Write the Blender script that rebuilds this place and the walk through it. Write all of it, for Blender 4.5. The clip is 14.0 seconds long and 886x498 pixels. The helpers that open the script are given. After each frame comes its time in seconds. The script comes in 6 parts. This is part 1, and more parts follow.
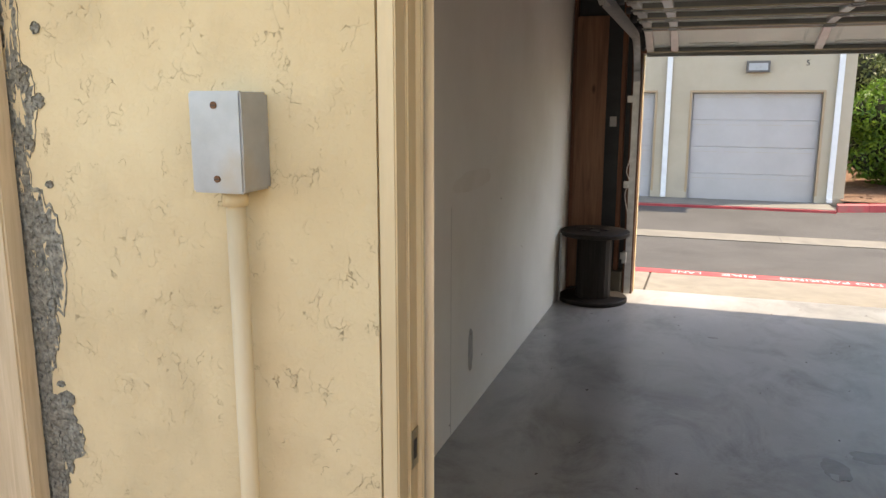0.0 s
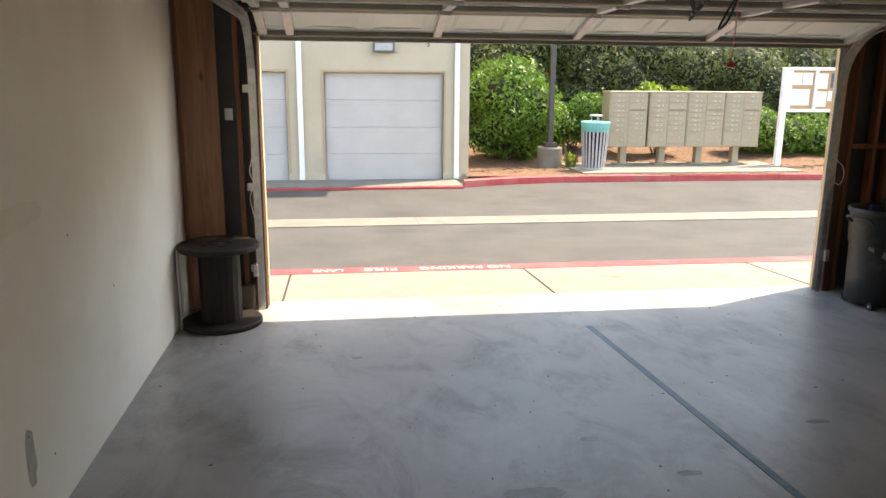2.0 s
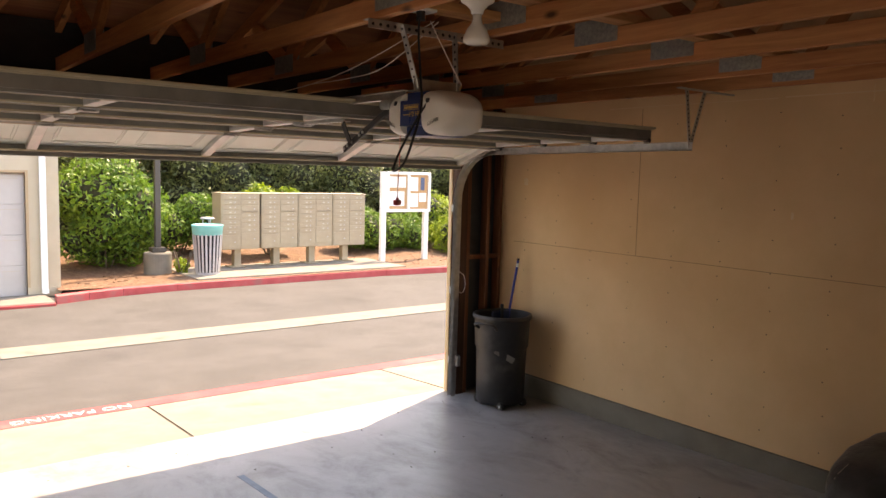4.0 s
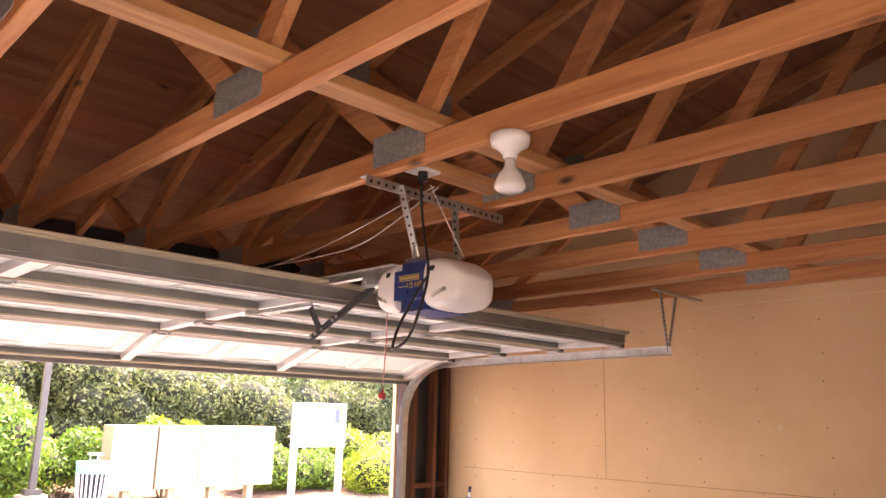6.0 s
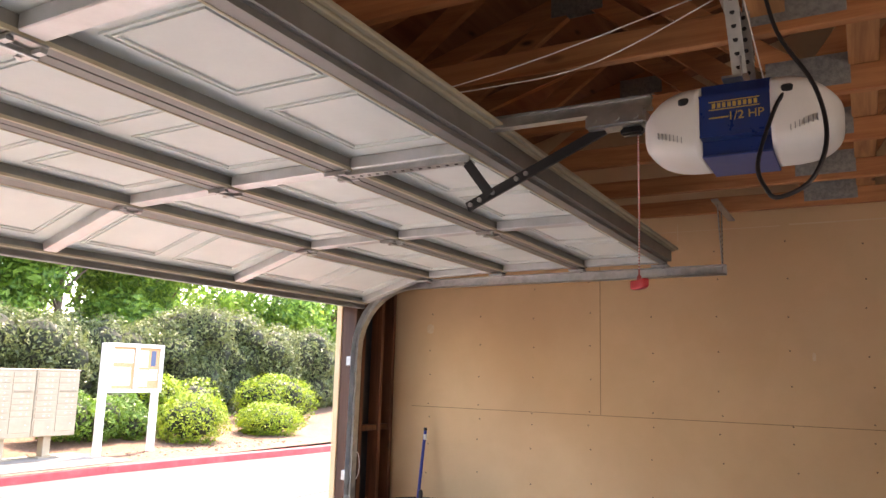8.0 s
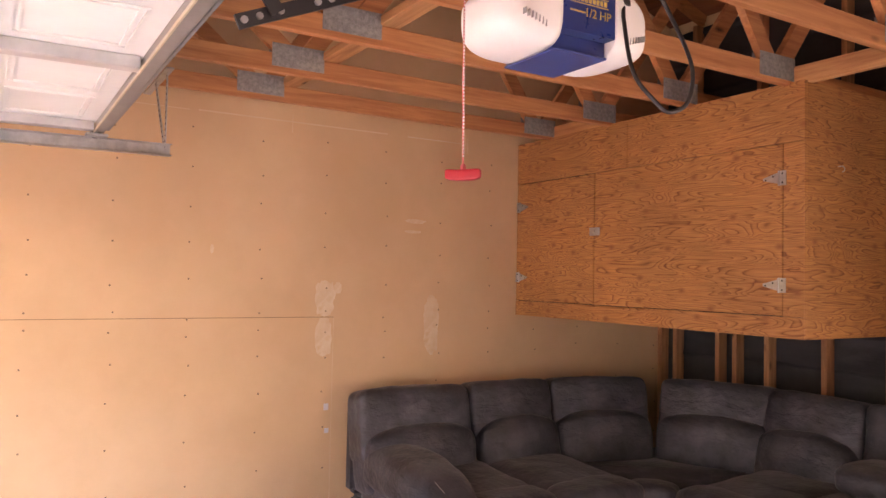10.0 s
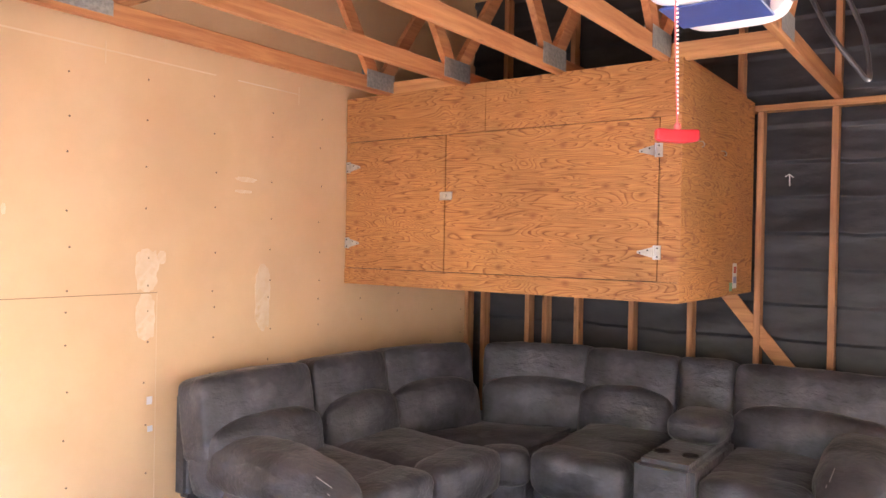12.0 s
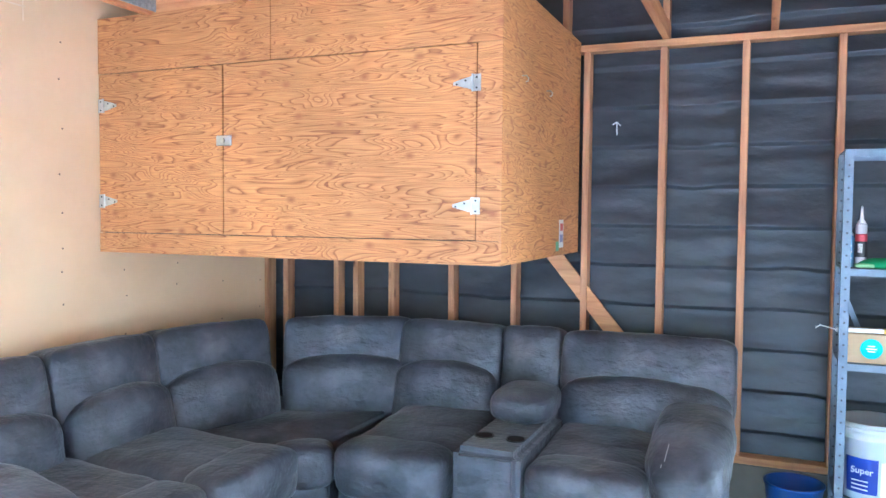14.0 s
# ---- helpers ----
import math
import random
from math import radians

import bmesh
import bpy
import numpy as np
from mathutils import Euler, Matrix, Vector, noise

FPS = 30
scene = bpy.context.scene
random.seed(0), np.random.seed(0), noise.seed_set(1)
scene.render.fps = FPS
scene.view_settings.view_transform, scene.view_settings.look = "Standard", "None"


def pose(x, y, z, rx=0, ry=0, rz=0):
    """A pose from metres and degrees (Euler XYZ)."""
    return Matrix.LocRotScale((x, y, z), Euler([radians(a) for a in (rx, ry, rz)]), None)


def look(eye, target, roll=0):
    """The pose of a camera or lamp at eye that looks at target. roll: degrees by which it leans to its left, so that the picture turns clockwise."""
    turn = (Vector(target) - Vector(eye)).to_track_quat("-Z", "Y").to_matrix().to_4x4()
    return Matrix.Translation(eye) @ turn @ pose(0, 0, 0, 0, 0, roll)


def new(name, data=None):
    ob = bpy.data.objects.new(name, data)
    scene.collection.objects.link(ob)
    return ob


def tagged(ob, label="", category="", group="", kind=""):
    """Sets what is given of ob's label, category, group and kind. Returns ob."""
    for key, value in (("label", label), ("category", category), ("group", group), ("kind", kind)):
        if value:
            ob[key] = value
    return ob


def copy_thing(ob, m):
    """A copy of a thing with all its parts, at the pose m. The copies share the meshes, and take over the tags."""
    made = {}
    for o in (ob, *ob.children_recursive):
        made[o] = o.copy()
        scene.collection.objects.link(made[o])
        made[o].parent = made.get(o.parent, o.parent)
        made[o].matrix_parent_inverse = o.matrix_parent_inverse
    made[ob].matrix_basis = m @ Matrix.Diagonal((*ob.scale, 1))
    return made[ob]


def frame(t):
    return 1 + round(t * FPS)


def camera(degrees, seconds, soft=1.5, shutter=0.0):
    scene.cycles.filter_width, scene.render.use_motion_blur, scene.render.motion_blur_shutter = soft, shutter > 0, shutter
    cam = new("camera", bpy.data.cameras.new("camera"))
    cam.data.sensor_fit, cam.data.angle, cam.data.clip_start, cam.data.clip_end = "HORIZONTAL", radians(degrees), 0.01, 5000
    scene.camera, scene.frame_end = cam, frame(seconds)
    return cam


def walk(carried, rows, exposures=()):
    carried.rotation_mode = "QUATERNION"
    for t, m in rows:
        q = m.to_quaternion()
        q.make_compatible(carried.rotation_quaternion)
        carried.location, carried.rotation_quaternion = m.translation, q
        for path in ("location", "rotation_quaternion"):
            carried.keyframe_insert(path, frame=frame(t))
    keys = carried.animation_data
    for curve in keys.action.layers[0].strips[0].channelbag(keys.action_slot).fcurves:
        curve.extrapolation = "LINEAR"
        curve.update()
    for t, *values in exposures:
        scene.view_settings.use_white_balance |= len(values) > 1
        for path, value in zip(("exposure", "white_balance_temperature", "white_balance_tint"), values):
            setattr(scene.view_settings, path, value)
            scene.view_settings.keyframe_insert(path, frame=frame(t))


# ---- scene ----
cam = camera(60.7, 14.0)
PATH = [
    (0, (0.246, 0.2, 1.727), (-0.373, 2.062, 1.342), 0.1),
    (0.5, (0.208, 0.59, 1.636), (-0.199, 2.508, 1.234), 0.5),
    (1, (0.23, 0.808, 1.613), (0.147, 2.762, 1.195), 0.5),
    (1.5, (0.285, 0.982, 1.709), (0.412, 2.929, 1.268), 0.5),
    (2, (0.349, 1.115, 1.858), (0.619, 3.045, 1.409), 0.5),
    (2.5, (0.377, 1.306, 1.851), (0.95, 3.169, 1.404), 0.8),
    (3, (0.392, 1.429, 1.867), (1.27, 3.171, 1.429), 1.2),
    (3.5, (0.361, 1.585, 1.955), (1.425, 3.234, 1.566), 1.3),
    (4, (0.285, 1.714, 2.042), (1.495, 3.294, 1.847), 1.5),
    (4.2, (0.264, 1.742, 2.074), (1.512, 3.303, 1.997), 1.6),
    (6.3, (0.35, 2.573, 1.797), (1.713, 3.969, 2.238), 1.4),
    (6.5, (0.34, 2.756, 1.769), (1.703, 4.154, 2.203), 1.4),
    (7, (0.313, 3.251, 1.704), (1.682, 4.65, 2.116), 1.6),
    (7.5, (0.277, 3.667, 1.689), (1.744, 4.972, 2.065), 1.6),
    (8, (0.29, 4.033, 1.683), (2.012, 4.998, 2.005), 1.6),
    (8.3, (0.302, 4.252, 1.662), (2.169, 4.906, 1.96), 1.4),
    (8.5, (0.321, 4.394, 1.65), (2.255, 4.823, 1.923), 1.4),
    (9, (0.449, 4.738, 1.626), (2.431, 4.566, 1.825), 1.6),
    (9.2, (0.515, 4.888, 1.644), (2.468, 4.491, 1.81), 1.5),
    (11.3, (1.416, 5.835, 1.707), (2.741, 4.337, 1.721), 1.0),
    (11.5, (1.527, 5.858, 1.703), (2.798, 4.315, 1.709), 1.1),
    (12, (1.725, 5.851, 1.716), (2.889, 4.226, 1.701), 1.1),
    (12.5, (1.884, 5.805, 1.73), (2.933, 4.102, 1.707), 1.0),
    (13, (1.943, 5.661, 1.722), (2.89, 3.899, 1.691), 1.0),
    (13.5, (1.941, 5.41, 1.691), (2.828, 3.618, 1.631), 0.6),
    (14, (1.943, 5.131, 1.656), (2.722, 3.291, 1.563), 0.5),
]
EXPOSURES = [(0.0, 2.2, 8200, 14), (0.5, 2.24, 8100, 13), (1.0, 2.55, 7900, 12), (1.5, 2.65, 8200, 11), (3.0, 2.45, 9000, 16), (4.2, 2.92, 9900, 24), (6.3, 4.66, 8800, 38), (7.5, 3.65, 8200, 25), (8.4, 3.82, 8000, 23), (9.0, 4.63, 8000, 28), (11.3, 5.4, 9800, 50), (11.7, 5.76, 8700, 39), (12.0, 6.01, 7600, 26), (12.5, 6.31, 5700, 8), (13.2, 6.6, 5300, 3), (14.0, 6.88, 4900, 2)]
walk(cam, [(t, look(eye, target, roll)) for t, eye, target, roll in PATH], EXPOSURES)

# ---- world, sun and exposure ----
world = bpy.data.worlds.new("sky")
scene.world = world
world.use_nodes = True
wn = world.node_tree.nodes
wl = world.node_tree.links
sky = wn.new("ShaderNodeTexSky")
sky.sky_type = "NISHITA"
sky.sun_disc = False
sky.sun_elevation = radians(58.6)
sky.sun_rotation = radians(66.5)
wn["Background"].inputs["Strength"].default_value = 0.15
wl.new(sky.outputs["Color"], wn["Background"].inputs["Color"])

sun = new("sun", bpy.data.lights.new("sun", "SUN"))
sun.data.energy = 2.05
sun.data.angle = radians(0.5)
sun.data.color = (1.0, 0.95, 0.86)
sun.matrix_world = look((11.8, 5.0, 21.0), (0, 0, 0))


# daylight entering by the open side door
door_light = new("side_door_daylight", bpy.data.lights.new("side_door_daylight", "AREA"))
door_light.data.shape, door_light.data.size, door_light.data.size_y = "RECTANGLE", 0.66, 1.85
door_light.data.energy = 2.3
door_light.data.color = (0.94, 0.97, 1.0)
door_light.matrix_world = look((0.245, 1.29, 1.07), (0.245, 5.0, 1.07))


# ---- materials ----
def nodes_of(name):
    m = bpy.data.materials.new(name)
    m.use_nodes = True
    return m, m.node_tree.nodes, m.node_tree.links, m.node_tree.nodes["Principled BSDF"]


def rgb(r, g, b):
    return (r, g, b, 1.0)


def surface(name, a, b, scale=6.0, rough=0.7, metal=0.0, bump=0.15, fine=60.0, stretch=(1, 1, 1), c=None, spots=2.0, depth=0.004, vary=0.0, spec=0.5, seed=0.0):
    """A worn surface: base colour between a and b by noise, a third colour c in stains, fine relief."""
    m, n, l, p = nodes_of(name)
    tc = n.new("ShaderNodeTexCoord")
    mp = n.new("ShaderNodeMapping")
    mp.inputs["Scale"].default_value = stretch
    mp.inputs["Location"].default_value = (seed, seed * 0.7, seed * 1.3)
    l.new(tc.outputs["Object"], mp.inputs["Vector"])
    big = n.new("ShaderNodeTexNoise")
    big.inputs["Scale"].default_value = scale
    big.inputs["Detail"].default_value = 6
    big.inputs["Roughness"].default_value = 0.62
    l.new(mp.outputs["Vector"], big.inputs["Vector"])
    ramp = n.new("ShaderNodeValToRGB")
    ramp.color_ramp.elements[0].position, ramp.color_ramp.elements[1].position = 0.36, 0.64
    ramp.color_ramp.elements[0].color, ramp.color_ramp.elements[1].color = rgb(*a), rgb(*b)
    l.new(big.outputs["Fac"], ramp.inputs["Fac"])
    out = ramp.outputs["Color"]
    if c is not None:
        st = n.new("ShaderNodeTexNoise")
        st.inputs["Scale"].default_value = spots
        st.inputs["Detail"].default_value = 7
        l.new(mp.outputs["Vector"], st.inputs["Vector"])
        sr = n.new("ShaderNodeValToRGB")
        sr.color_ramp.elements[0].position, sr.color_ramp.elements[1].position = 0.55, 0.72
        l.new(st.outputs["Fac"], sr.inputs["Fac"])
        mx = n.new("ShaderNodeMix")
        mx.data_type = "RGBA"
        mx.inputs["B"].default_value = rgb(*c)
        l.new(sr.outputs["Color"], mx.inputs["Factor"])
        l.new(out, mx.inputs["A"])
        out = mx.outputs["Result"]
    if vary > 0:
        oi = n.new("ShaderNodeObjectInfo")
        hs = n.new("ShaderNodeHueSaturation")
        mr = n.new("ShaderNodeMapRange")
        mr.inputs["To Min"].default_value, mr.inputs["To Max"].default_value = 1 - vary, 1 + vary
        l.new(oi.outputs["Random"], mr.inputs["Value"])
        l.new(mr.outputs["Result"], hs.inputs["Value"])
        l.new(out, hs.inputs["Color"])
        out = hs.outputs["Color"]
    l.new(out, p.inputs["Base Color"])
    f = n.new("ShaderNodeTexNoise")
    f.inputs["Scale"].default_value = fine
    f.inputs["Detail"].default_value = 4
    l.new(mp.outputs["Vector"], f.inputs["Vector"])
    bp = n.new("ShaderNodeBump")
    bp.inputs["Strength"].default_value = bump
    bp.inputs["Distance"].default_value = depth
    l.new(f.outputs["Fac"], bp.inputs["Height"])
    l.new(bp.outputs["Normal"], p.inputs["Normal"])
    rr = n.new("ShaderNodeMapRange")
    rr.inputs["To Min"].default_value, rr.inputs["To Max"].default_value = max(0.02, rough - 0.1), min(1.0, rough + 0.1)
    l.new(big.outputs["Fac"], rr.inputs["Value"])
    l.new(rr.outputs["Result"], p.inputs["Roughness"])
    p.inputs["Metallic"].default_value = metal
    p.inputs["Specular IOR Level"].default_value = spec
    return m


def wood(name, a, b, along="y", grain=1.0, rough=0.7, knots=True, vary=0.12, dark=(0.08, 0.03, 0.012)):
    """Lumber with rings stretched along one axis, knots and a slight difference from piece to piece."""
    m, n, l, p = nodes_of(name)
    tc = n.new("ShaderNodeTexCoord")
    oi = n.new("ShaderNodeObjectInfo")
    ad = n.new("ShaderNodeVectorMath")
    ad.operation = "ADD"
    sc = n.new("ShaderNodeVectorMath")
    sc.operation = "SCALE"
    sc.inputs[0].default_value = (7.0, 5.0, 3.0)
    l.new(oi.outputs["Random"], sc.inputs["Scale"])
    l.new(tc.outputs["Object"], ad.inputs[0])
    l.new(sc.outputs["Vector"], ad.inputs[1])
    mp = n.new("ShaderNodeMapping")
    mp.inputs["Scale"].default_value = {"x": (0.5, 8, 8), "y": (8, 0.5, 8), "z": (8, 8, 0.5)}[along]
    l.new(ad.outputs["Vector"], mp.inputs["Vector"])
    ns = n.new("ShaderNodeTexNoise")
    ns.inputs["Scale"].default_value = 3.0 * grain
    ns.inputs["Detail"].default_value = 8
    ns.inputs["Roughness"].default_value = 0.65
    ns.inputs["Distortion"].default_value = 0.6
    l.new(mp.outputs["Vector"], ns.inputs["Vector"])
    ramp = n.new("ShaderNodeValToRGB")
    ramp.color_ramp.elements[0].position, ramp.color_ramp.elements[1].position = 0.3, 0.68
    ramp.color_ramp.elements[0].color, ramp.color_ramp.elements[1].color = rgb(*a), rgb(*b)
    l.new(ns.outputs["Fac"], ramp.inputs["Fac"])
    out = ramp.outputs["Color"]
    if knots:
        mk = n.new("ShaderNodeMapping")
        mk.inputs["Scale"].default_value = {"x": (1.6, 4, 4), "y": (4, 1.6, 4), "z": (4, 4, 1.6)}[along]
        l.new(ad.outputs["Vector"], mk.inputs["Vector"])
        vo = n.new("ShaderNodeTexVoronoi")
        vo.inputs["Scale"].default_value = 1.6
        l.new(mk.outputs["Vector"], vo.inputs["Vector"])
        kr = n.new("ShaderNodeValToRGB")
        kr.color_ramp.elements[0].position, kr.color_ramp.elements[1].position = 0.04, 0.13
        kr.color_ramp.elements[0].color, kr.color_ramp.elements[1].color = rgb(1, 1, 1), rgb(0, 0, 0)
        l.new(vo.outputs["Distance"], kr.inputs["Fac"])
        mx = n.new("ShaderNodeMix")
        mx.data_type = "RGBA"
        mx.inputs["B"].default_value = rgb(*dark)
        l.new(kr.outputs["Color"], mx.inputs["Factor"])
        l.new(out, mx.inputs["A"])
        out = mx.outputs["Result"]
    hs = n.new("ShaderNodeHueSaturation")
    mr = n.new("ShaderNodeMapRange")
    mr.inputs["To Min"].default_value, mr.inputs["To Max"].default_value = 1 - vary, 1 + vary
    l.new(oi.outputs["Random"], mr.inputs["Value"])
    l.new(mr.outputs["Result"], hs.inputs["Value"])
    l.new(out, hs.inputs["Color"])
    l.new(hs.outputs["Color"], p.inputs["Base Color"])
    bp = n.new("ShaderNodeBump")
    bp.inputs["Strength"].default_value = 0.35
    bp.inputs["Distance"].default_value = 0.003
    l.new(ns.outputs["Fac"], bp.inputs["Height"])
    l.new(bp.outputs["Normal"], p.inputs["Normal"])
    p.inputs["Roughness"].default_value = rough
    return m


def plain(name, col, rough=0.5, metal=0.0, vary=0.03):
    return surface(name, tuple(max(0, v * (1 - vary)) for v in col), tuple(v * (1 + vary) for v in col), 9.0, rough, metal, 0.05, 120.0)


M_SLAB = surface("garage concrete", (0.29, 0.285, 0.275), (0.345, 0.345, 0.345), 1.1, 0.34, 0, 0.35, 70, c=(0.235, 0.225, 0.205), spots=1.7, depth=0.003)


def scuffed(m, dark, scale, lo, hi, stretch=(1, 1, 1), light=None):
    """Lay fine dark scuffs, and pale rubbed streaks if given, over a surface's colour."""
    n, l = m.node_tree.nodes, m.node_tree.links
    p = n["Principled BSDF"]
    tc = n.new("ShaderNodeTexCoord")
    for k, (col, sc) in enumerate(((dark, scale), (light, scale * 0.45))):
        if col is None:
            continue
        mp = n.new("ShaderNodeMapping")
        mp.inputs["Scale"].default_value = stretch
        mp.inputs["Location"].default_value = (3.1 * k, 1.7 * k, 0.4 * k)
        mp.inputs["Rotation"].default_value = (0, 0, 0.5 - 0.9 * k)
        l.new(tc.outputs["Object"], mp.inputs["Vector"])
        nz = n.new("ShaderNodeTexNoise")
        nz.inputs["Scale"].default_value = sc
        nz.inputs["Detail"].default_value = 9
        nz.inputs["Roughness"].default_value = 0.72
        nz.inputs["Distortion"].default_value = 0.6
        l.new(mp.outputs["Vector"], nz.inputs["Vector"])
        ra = n.new("ShaderNodeMapRange")
        ra.inputs["From Min"].default_value, ra.inputs["From Max"].default_value = lo, hi
        ra.inputs["To Max"].default_value = 0.8
        l.new(nz.outputs["Fac"], ra.inputs["Value"])
        mx = n.new("ShaderNodeMix")
        mx.data_type = "RGBA"
        mx.inputs["B"].default_value = rgb(*col)
        l.new(p.inputs["Base Color"].links[0].from_socket, mx.inputs["A"])
        l.new(ra.outputs["Result"], mx.inputs["Factor"])
        l.new(mx.outputs["Result"], p.inputs["Base Color"])
    return m


scuffed(M_SLAB, (0.13, 0.125, 0.115), 2.6, 0.47, 0.70, (1.0, 0.6, 1.0), (0.42, 0.42, 0.415))
M_APRON = surface("apron concrete", (0.175, 0.156, 0.125), (0.235, 0.213, 0.173), 2.2, 0.85, 0, 0.3, 120, c=(0.15, 0.132, 0.104), spots=2.1)
M_GUTTER = surface("gutter concrete", (0.14, 0.129, 0.106), (0.195, 0.181, 0.15), 2.0, 0.85, 0, 0.3, 120, c=(0.12, 0.11, 0.092))
M_KERBRED = surface("red kerb paint", (0.36, 0.035, 0.04), (0.47, 0.07, 0.07), 3.0, 0.6, 0, 0.2, 80, c=(0.30, 0.09, 0.08), spots=3.0)
M_ASPHALT = surface("asphalt", (0.052, 0.049, 0.045), (0.074, 0.070, 0.065), 1.2, 0.9, 0, 0.6, 160, c=(0.044, 0.041, 0.038), spots=0.9, depth=0.006)
M_STRIPE = surface("blue grey line", (0.085, 0.14, 0.195), (0.15, 0.21, 0.27), 9.0, 0.5, 0, 0.2, 100)
M_LEFTWALL = surface("off white drywall", (0.77, 0.745, 0.68), (0.83, 0.81, 0.745), 1.3, 0.75, 0, 0.12, 40, c=(0.70, 0.665, 0.585), spots=0.7, depth=0.002)
M_TANWALL = surface("tan drywall", (0.63, 0.418, 0.234), (0.70, 0.478, 0.277), 1.4, 0.75, 0, 0.08, 50, c=(0.59, 0.384, 0.209), spots=0.6, depth=0.002)
def stucco(name, a, b, crack):
    """Trowelled painted stucco: soft humps, pits and broken hairline cracks."""
    m = surface(name, a, b, 2.2, 0.85, 0, 0.5, 22, c=tuple(v * 0.9 for v in a), spots=4.0, depth=0.006)
    n, l = m.node_tree.nodes, m.node_tree.links
    p = n["Principled BSDF"]
    tc = n.new("ShaderNodeTexCoord")
    warp = n.new("ShaderNodeTexNoise")
    warp.inputs["Scale"].default_value = 26.0
    warp.inputs["Detail"].default_value = 5
    l.new(tc.outputs["Object"], warp.inputs["Vector"])
    sc = n.new("ShaderNodeVectorMath")
    sc.operation = "SCALE"
    sc.inputs["Scale"].default_value = 0.075
    l.new(warp.outputs["Color"], sc.inputs[0])
    ad = n.new("ShaderNodeVectorMath")
    tall = n.new("ShaderNodeMapping")
    tall.inputs["Scale"].default_value = (1.0, 1.0, 0.5)
    l.new(tc.outputs["Object"], tall.inputs["Vector"])
    l.new(tall.outputs["Vector"], ad.inputs[0])
    l.new(sc.outputs["Vector"], ad.inputs[1])
    vo = n.new("ShaderNodeTexVoronoi")
    vo.feature = "DISTANCE_TO_EDGE"
    vo.inputs["Scale"].default_value = 34.0
    l.new(ad.outputs["Vector"], vo.inputs["Vector"])
    line = n.new("ShaderNodeValToRGB")
    line.color_ramp.elements[0].position, line.color_ramp.elements[1].position = 0.002, 0.017
    line.color_ramp.elements[0].color, line.color_ramp.elements[1].color = rgb(1, 1, 1), rgb(0, 0, 0)
    l.new(vo.outputs["Distance"], line.inputs["Fac"])
    mask = n.new("ShaderNodeTexNoise")
    mask.inputs["Scale"].default_value = 19.0
    mask.inputs["Detail"].default_value = 5
    l.new(tc.outputs["Object"], mask.inputs["Vector"])
    mr = n.new("ShaderNodeValToRGB")
    mr.color_ramp.elements[0].position, mr.color_ramp.elements[1].position = 0.54, 0.62
    l.new(mask.outputs["Fac"], mr.inputs["Fac"])
    mul = n.new("ShaderNodeMath")
    mul.operation = "MULTIPLY"
    l.new(line.outputs["Color"], mul.inputs[0])
    l.new(mr.outputs["Color"], mul.inputs[1])
    mx = n.new("ShaderNodeMix")
    mx.data_type = "RGBA"
    mx.inputs["B"].default_value = rgb(*crack)
    old = p.inputs["Base Color"].links[0].from_socket
    l.new(mul.outputs["Value"], mx.inputs["Factor"])
    l.new(old, mx.inputs["A"])
    l.new(mx.outputs["Result"], p.inputs["Base Color"])
    hump = n.new("ShaderNodeTexNoise")
    hump.inputs["Scale"].default_value = 16.0
    hump.inputs["Detail"].default_value = 7
    hump.inputs["Roughness"].default_value = 0.65
    l.new(tc.outputs["Object"], hump.inputs["Vector"])
    sub_ = n.new("ShaderNodeMath")
    sub_.operation = "SUBTRACT"
    l.new(hump.outputs["Fac"], sub_.inputs[0])
    l.new(mul.outputs["Value"], sub_.inputs[1])
    bp = n.new("ShaderNodeBump")
    bp.inputs["Strength"].default_value = 0.7
    bp.inputs["Distance"].default_value = 0.012
    l.new(sub_.outputs["Value"], bp.inputs["Height"])
    l.new(bp.outputs["Normal"], p.inputs["Normal"])
    return m


M_STUCCO = stucco("cream stucco", (0.65, 0.48, 0.265), (0.74, 0.57, 0.33), (0.50, 0.355, 0.195))
M_STUCCO_FAR = surface("pale cream stucco", (0.44, 0.37, 0.265), (0.51, 0.44, 0.33), 0.8, 0.85, 0, 0.3, 40, c=(0.43, 0.365, 0.275), spots=0.8)
M_PAPER = surface("black building paper", (0.017, 0.019, 0.022), (0.036, 0.039, 0.044), 2.0, 0.5, 0, 0.3, 9.0, stretch=(1, 1, 1.8), depth=0.02)
M_FIR_Y = wood("reddish fir along y", (0.36, 0.122, 0.044), (0.62, 0.285, 0.118), "y")
M_FIR_Z = wood("reddish fir along z", (0.28, 0.115, 0.05), (0.55, 0.28, 0.13), "z")
M_FIR_X = wood("reddish fir along x", (0.32, 0.125, 0.048), (0.60, 0.31, 0.13), "x")
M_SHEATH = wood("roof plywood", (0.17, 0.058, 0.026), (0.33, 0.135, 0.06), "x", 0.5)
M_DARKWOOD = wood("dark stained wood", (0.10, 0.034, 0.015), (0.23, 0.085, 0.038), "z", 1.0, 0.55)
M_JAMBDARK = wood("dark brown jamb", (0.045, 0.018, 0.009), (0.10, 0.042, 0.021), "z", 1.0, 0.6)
M_STEEL = surface("galvanised steel", (0.42, 0.43, 0.43), (0.56, 0.57, 0.57), 18.0, 0.38, 0.9, 0.08, 60)
M_DOORWHITE = surface("white painted door skin", (0.66, 0.72, 0.71), (0.74, 0.79, 0.775), 3.0, 0.45, 0, 0.12, 70)
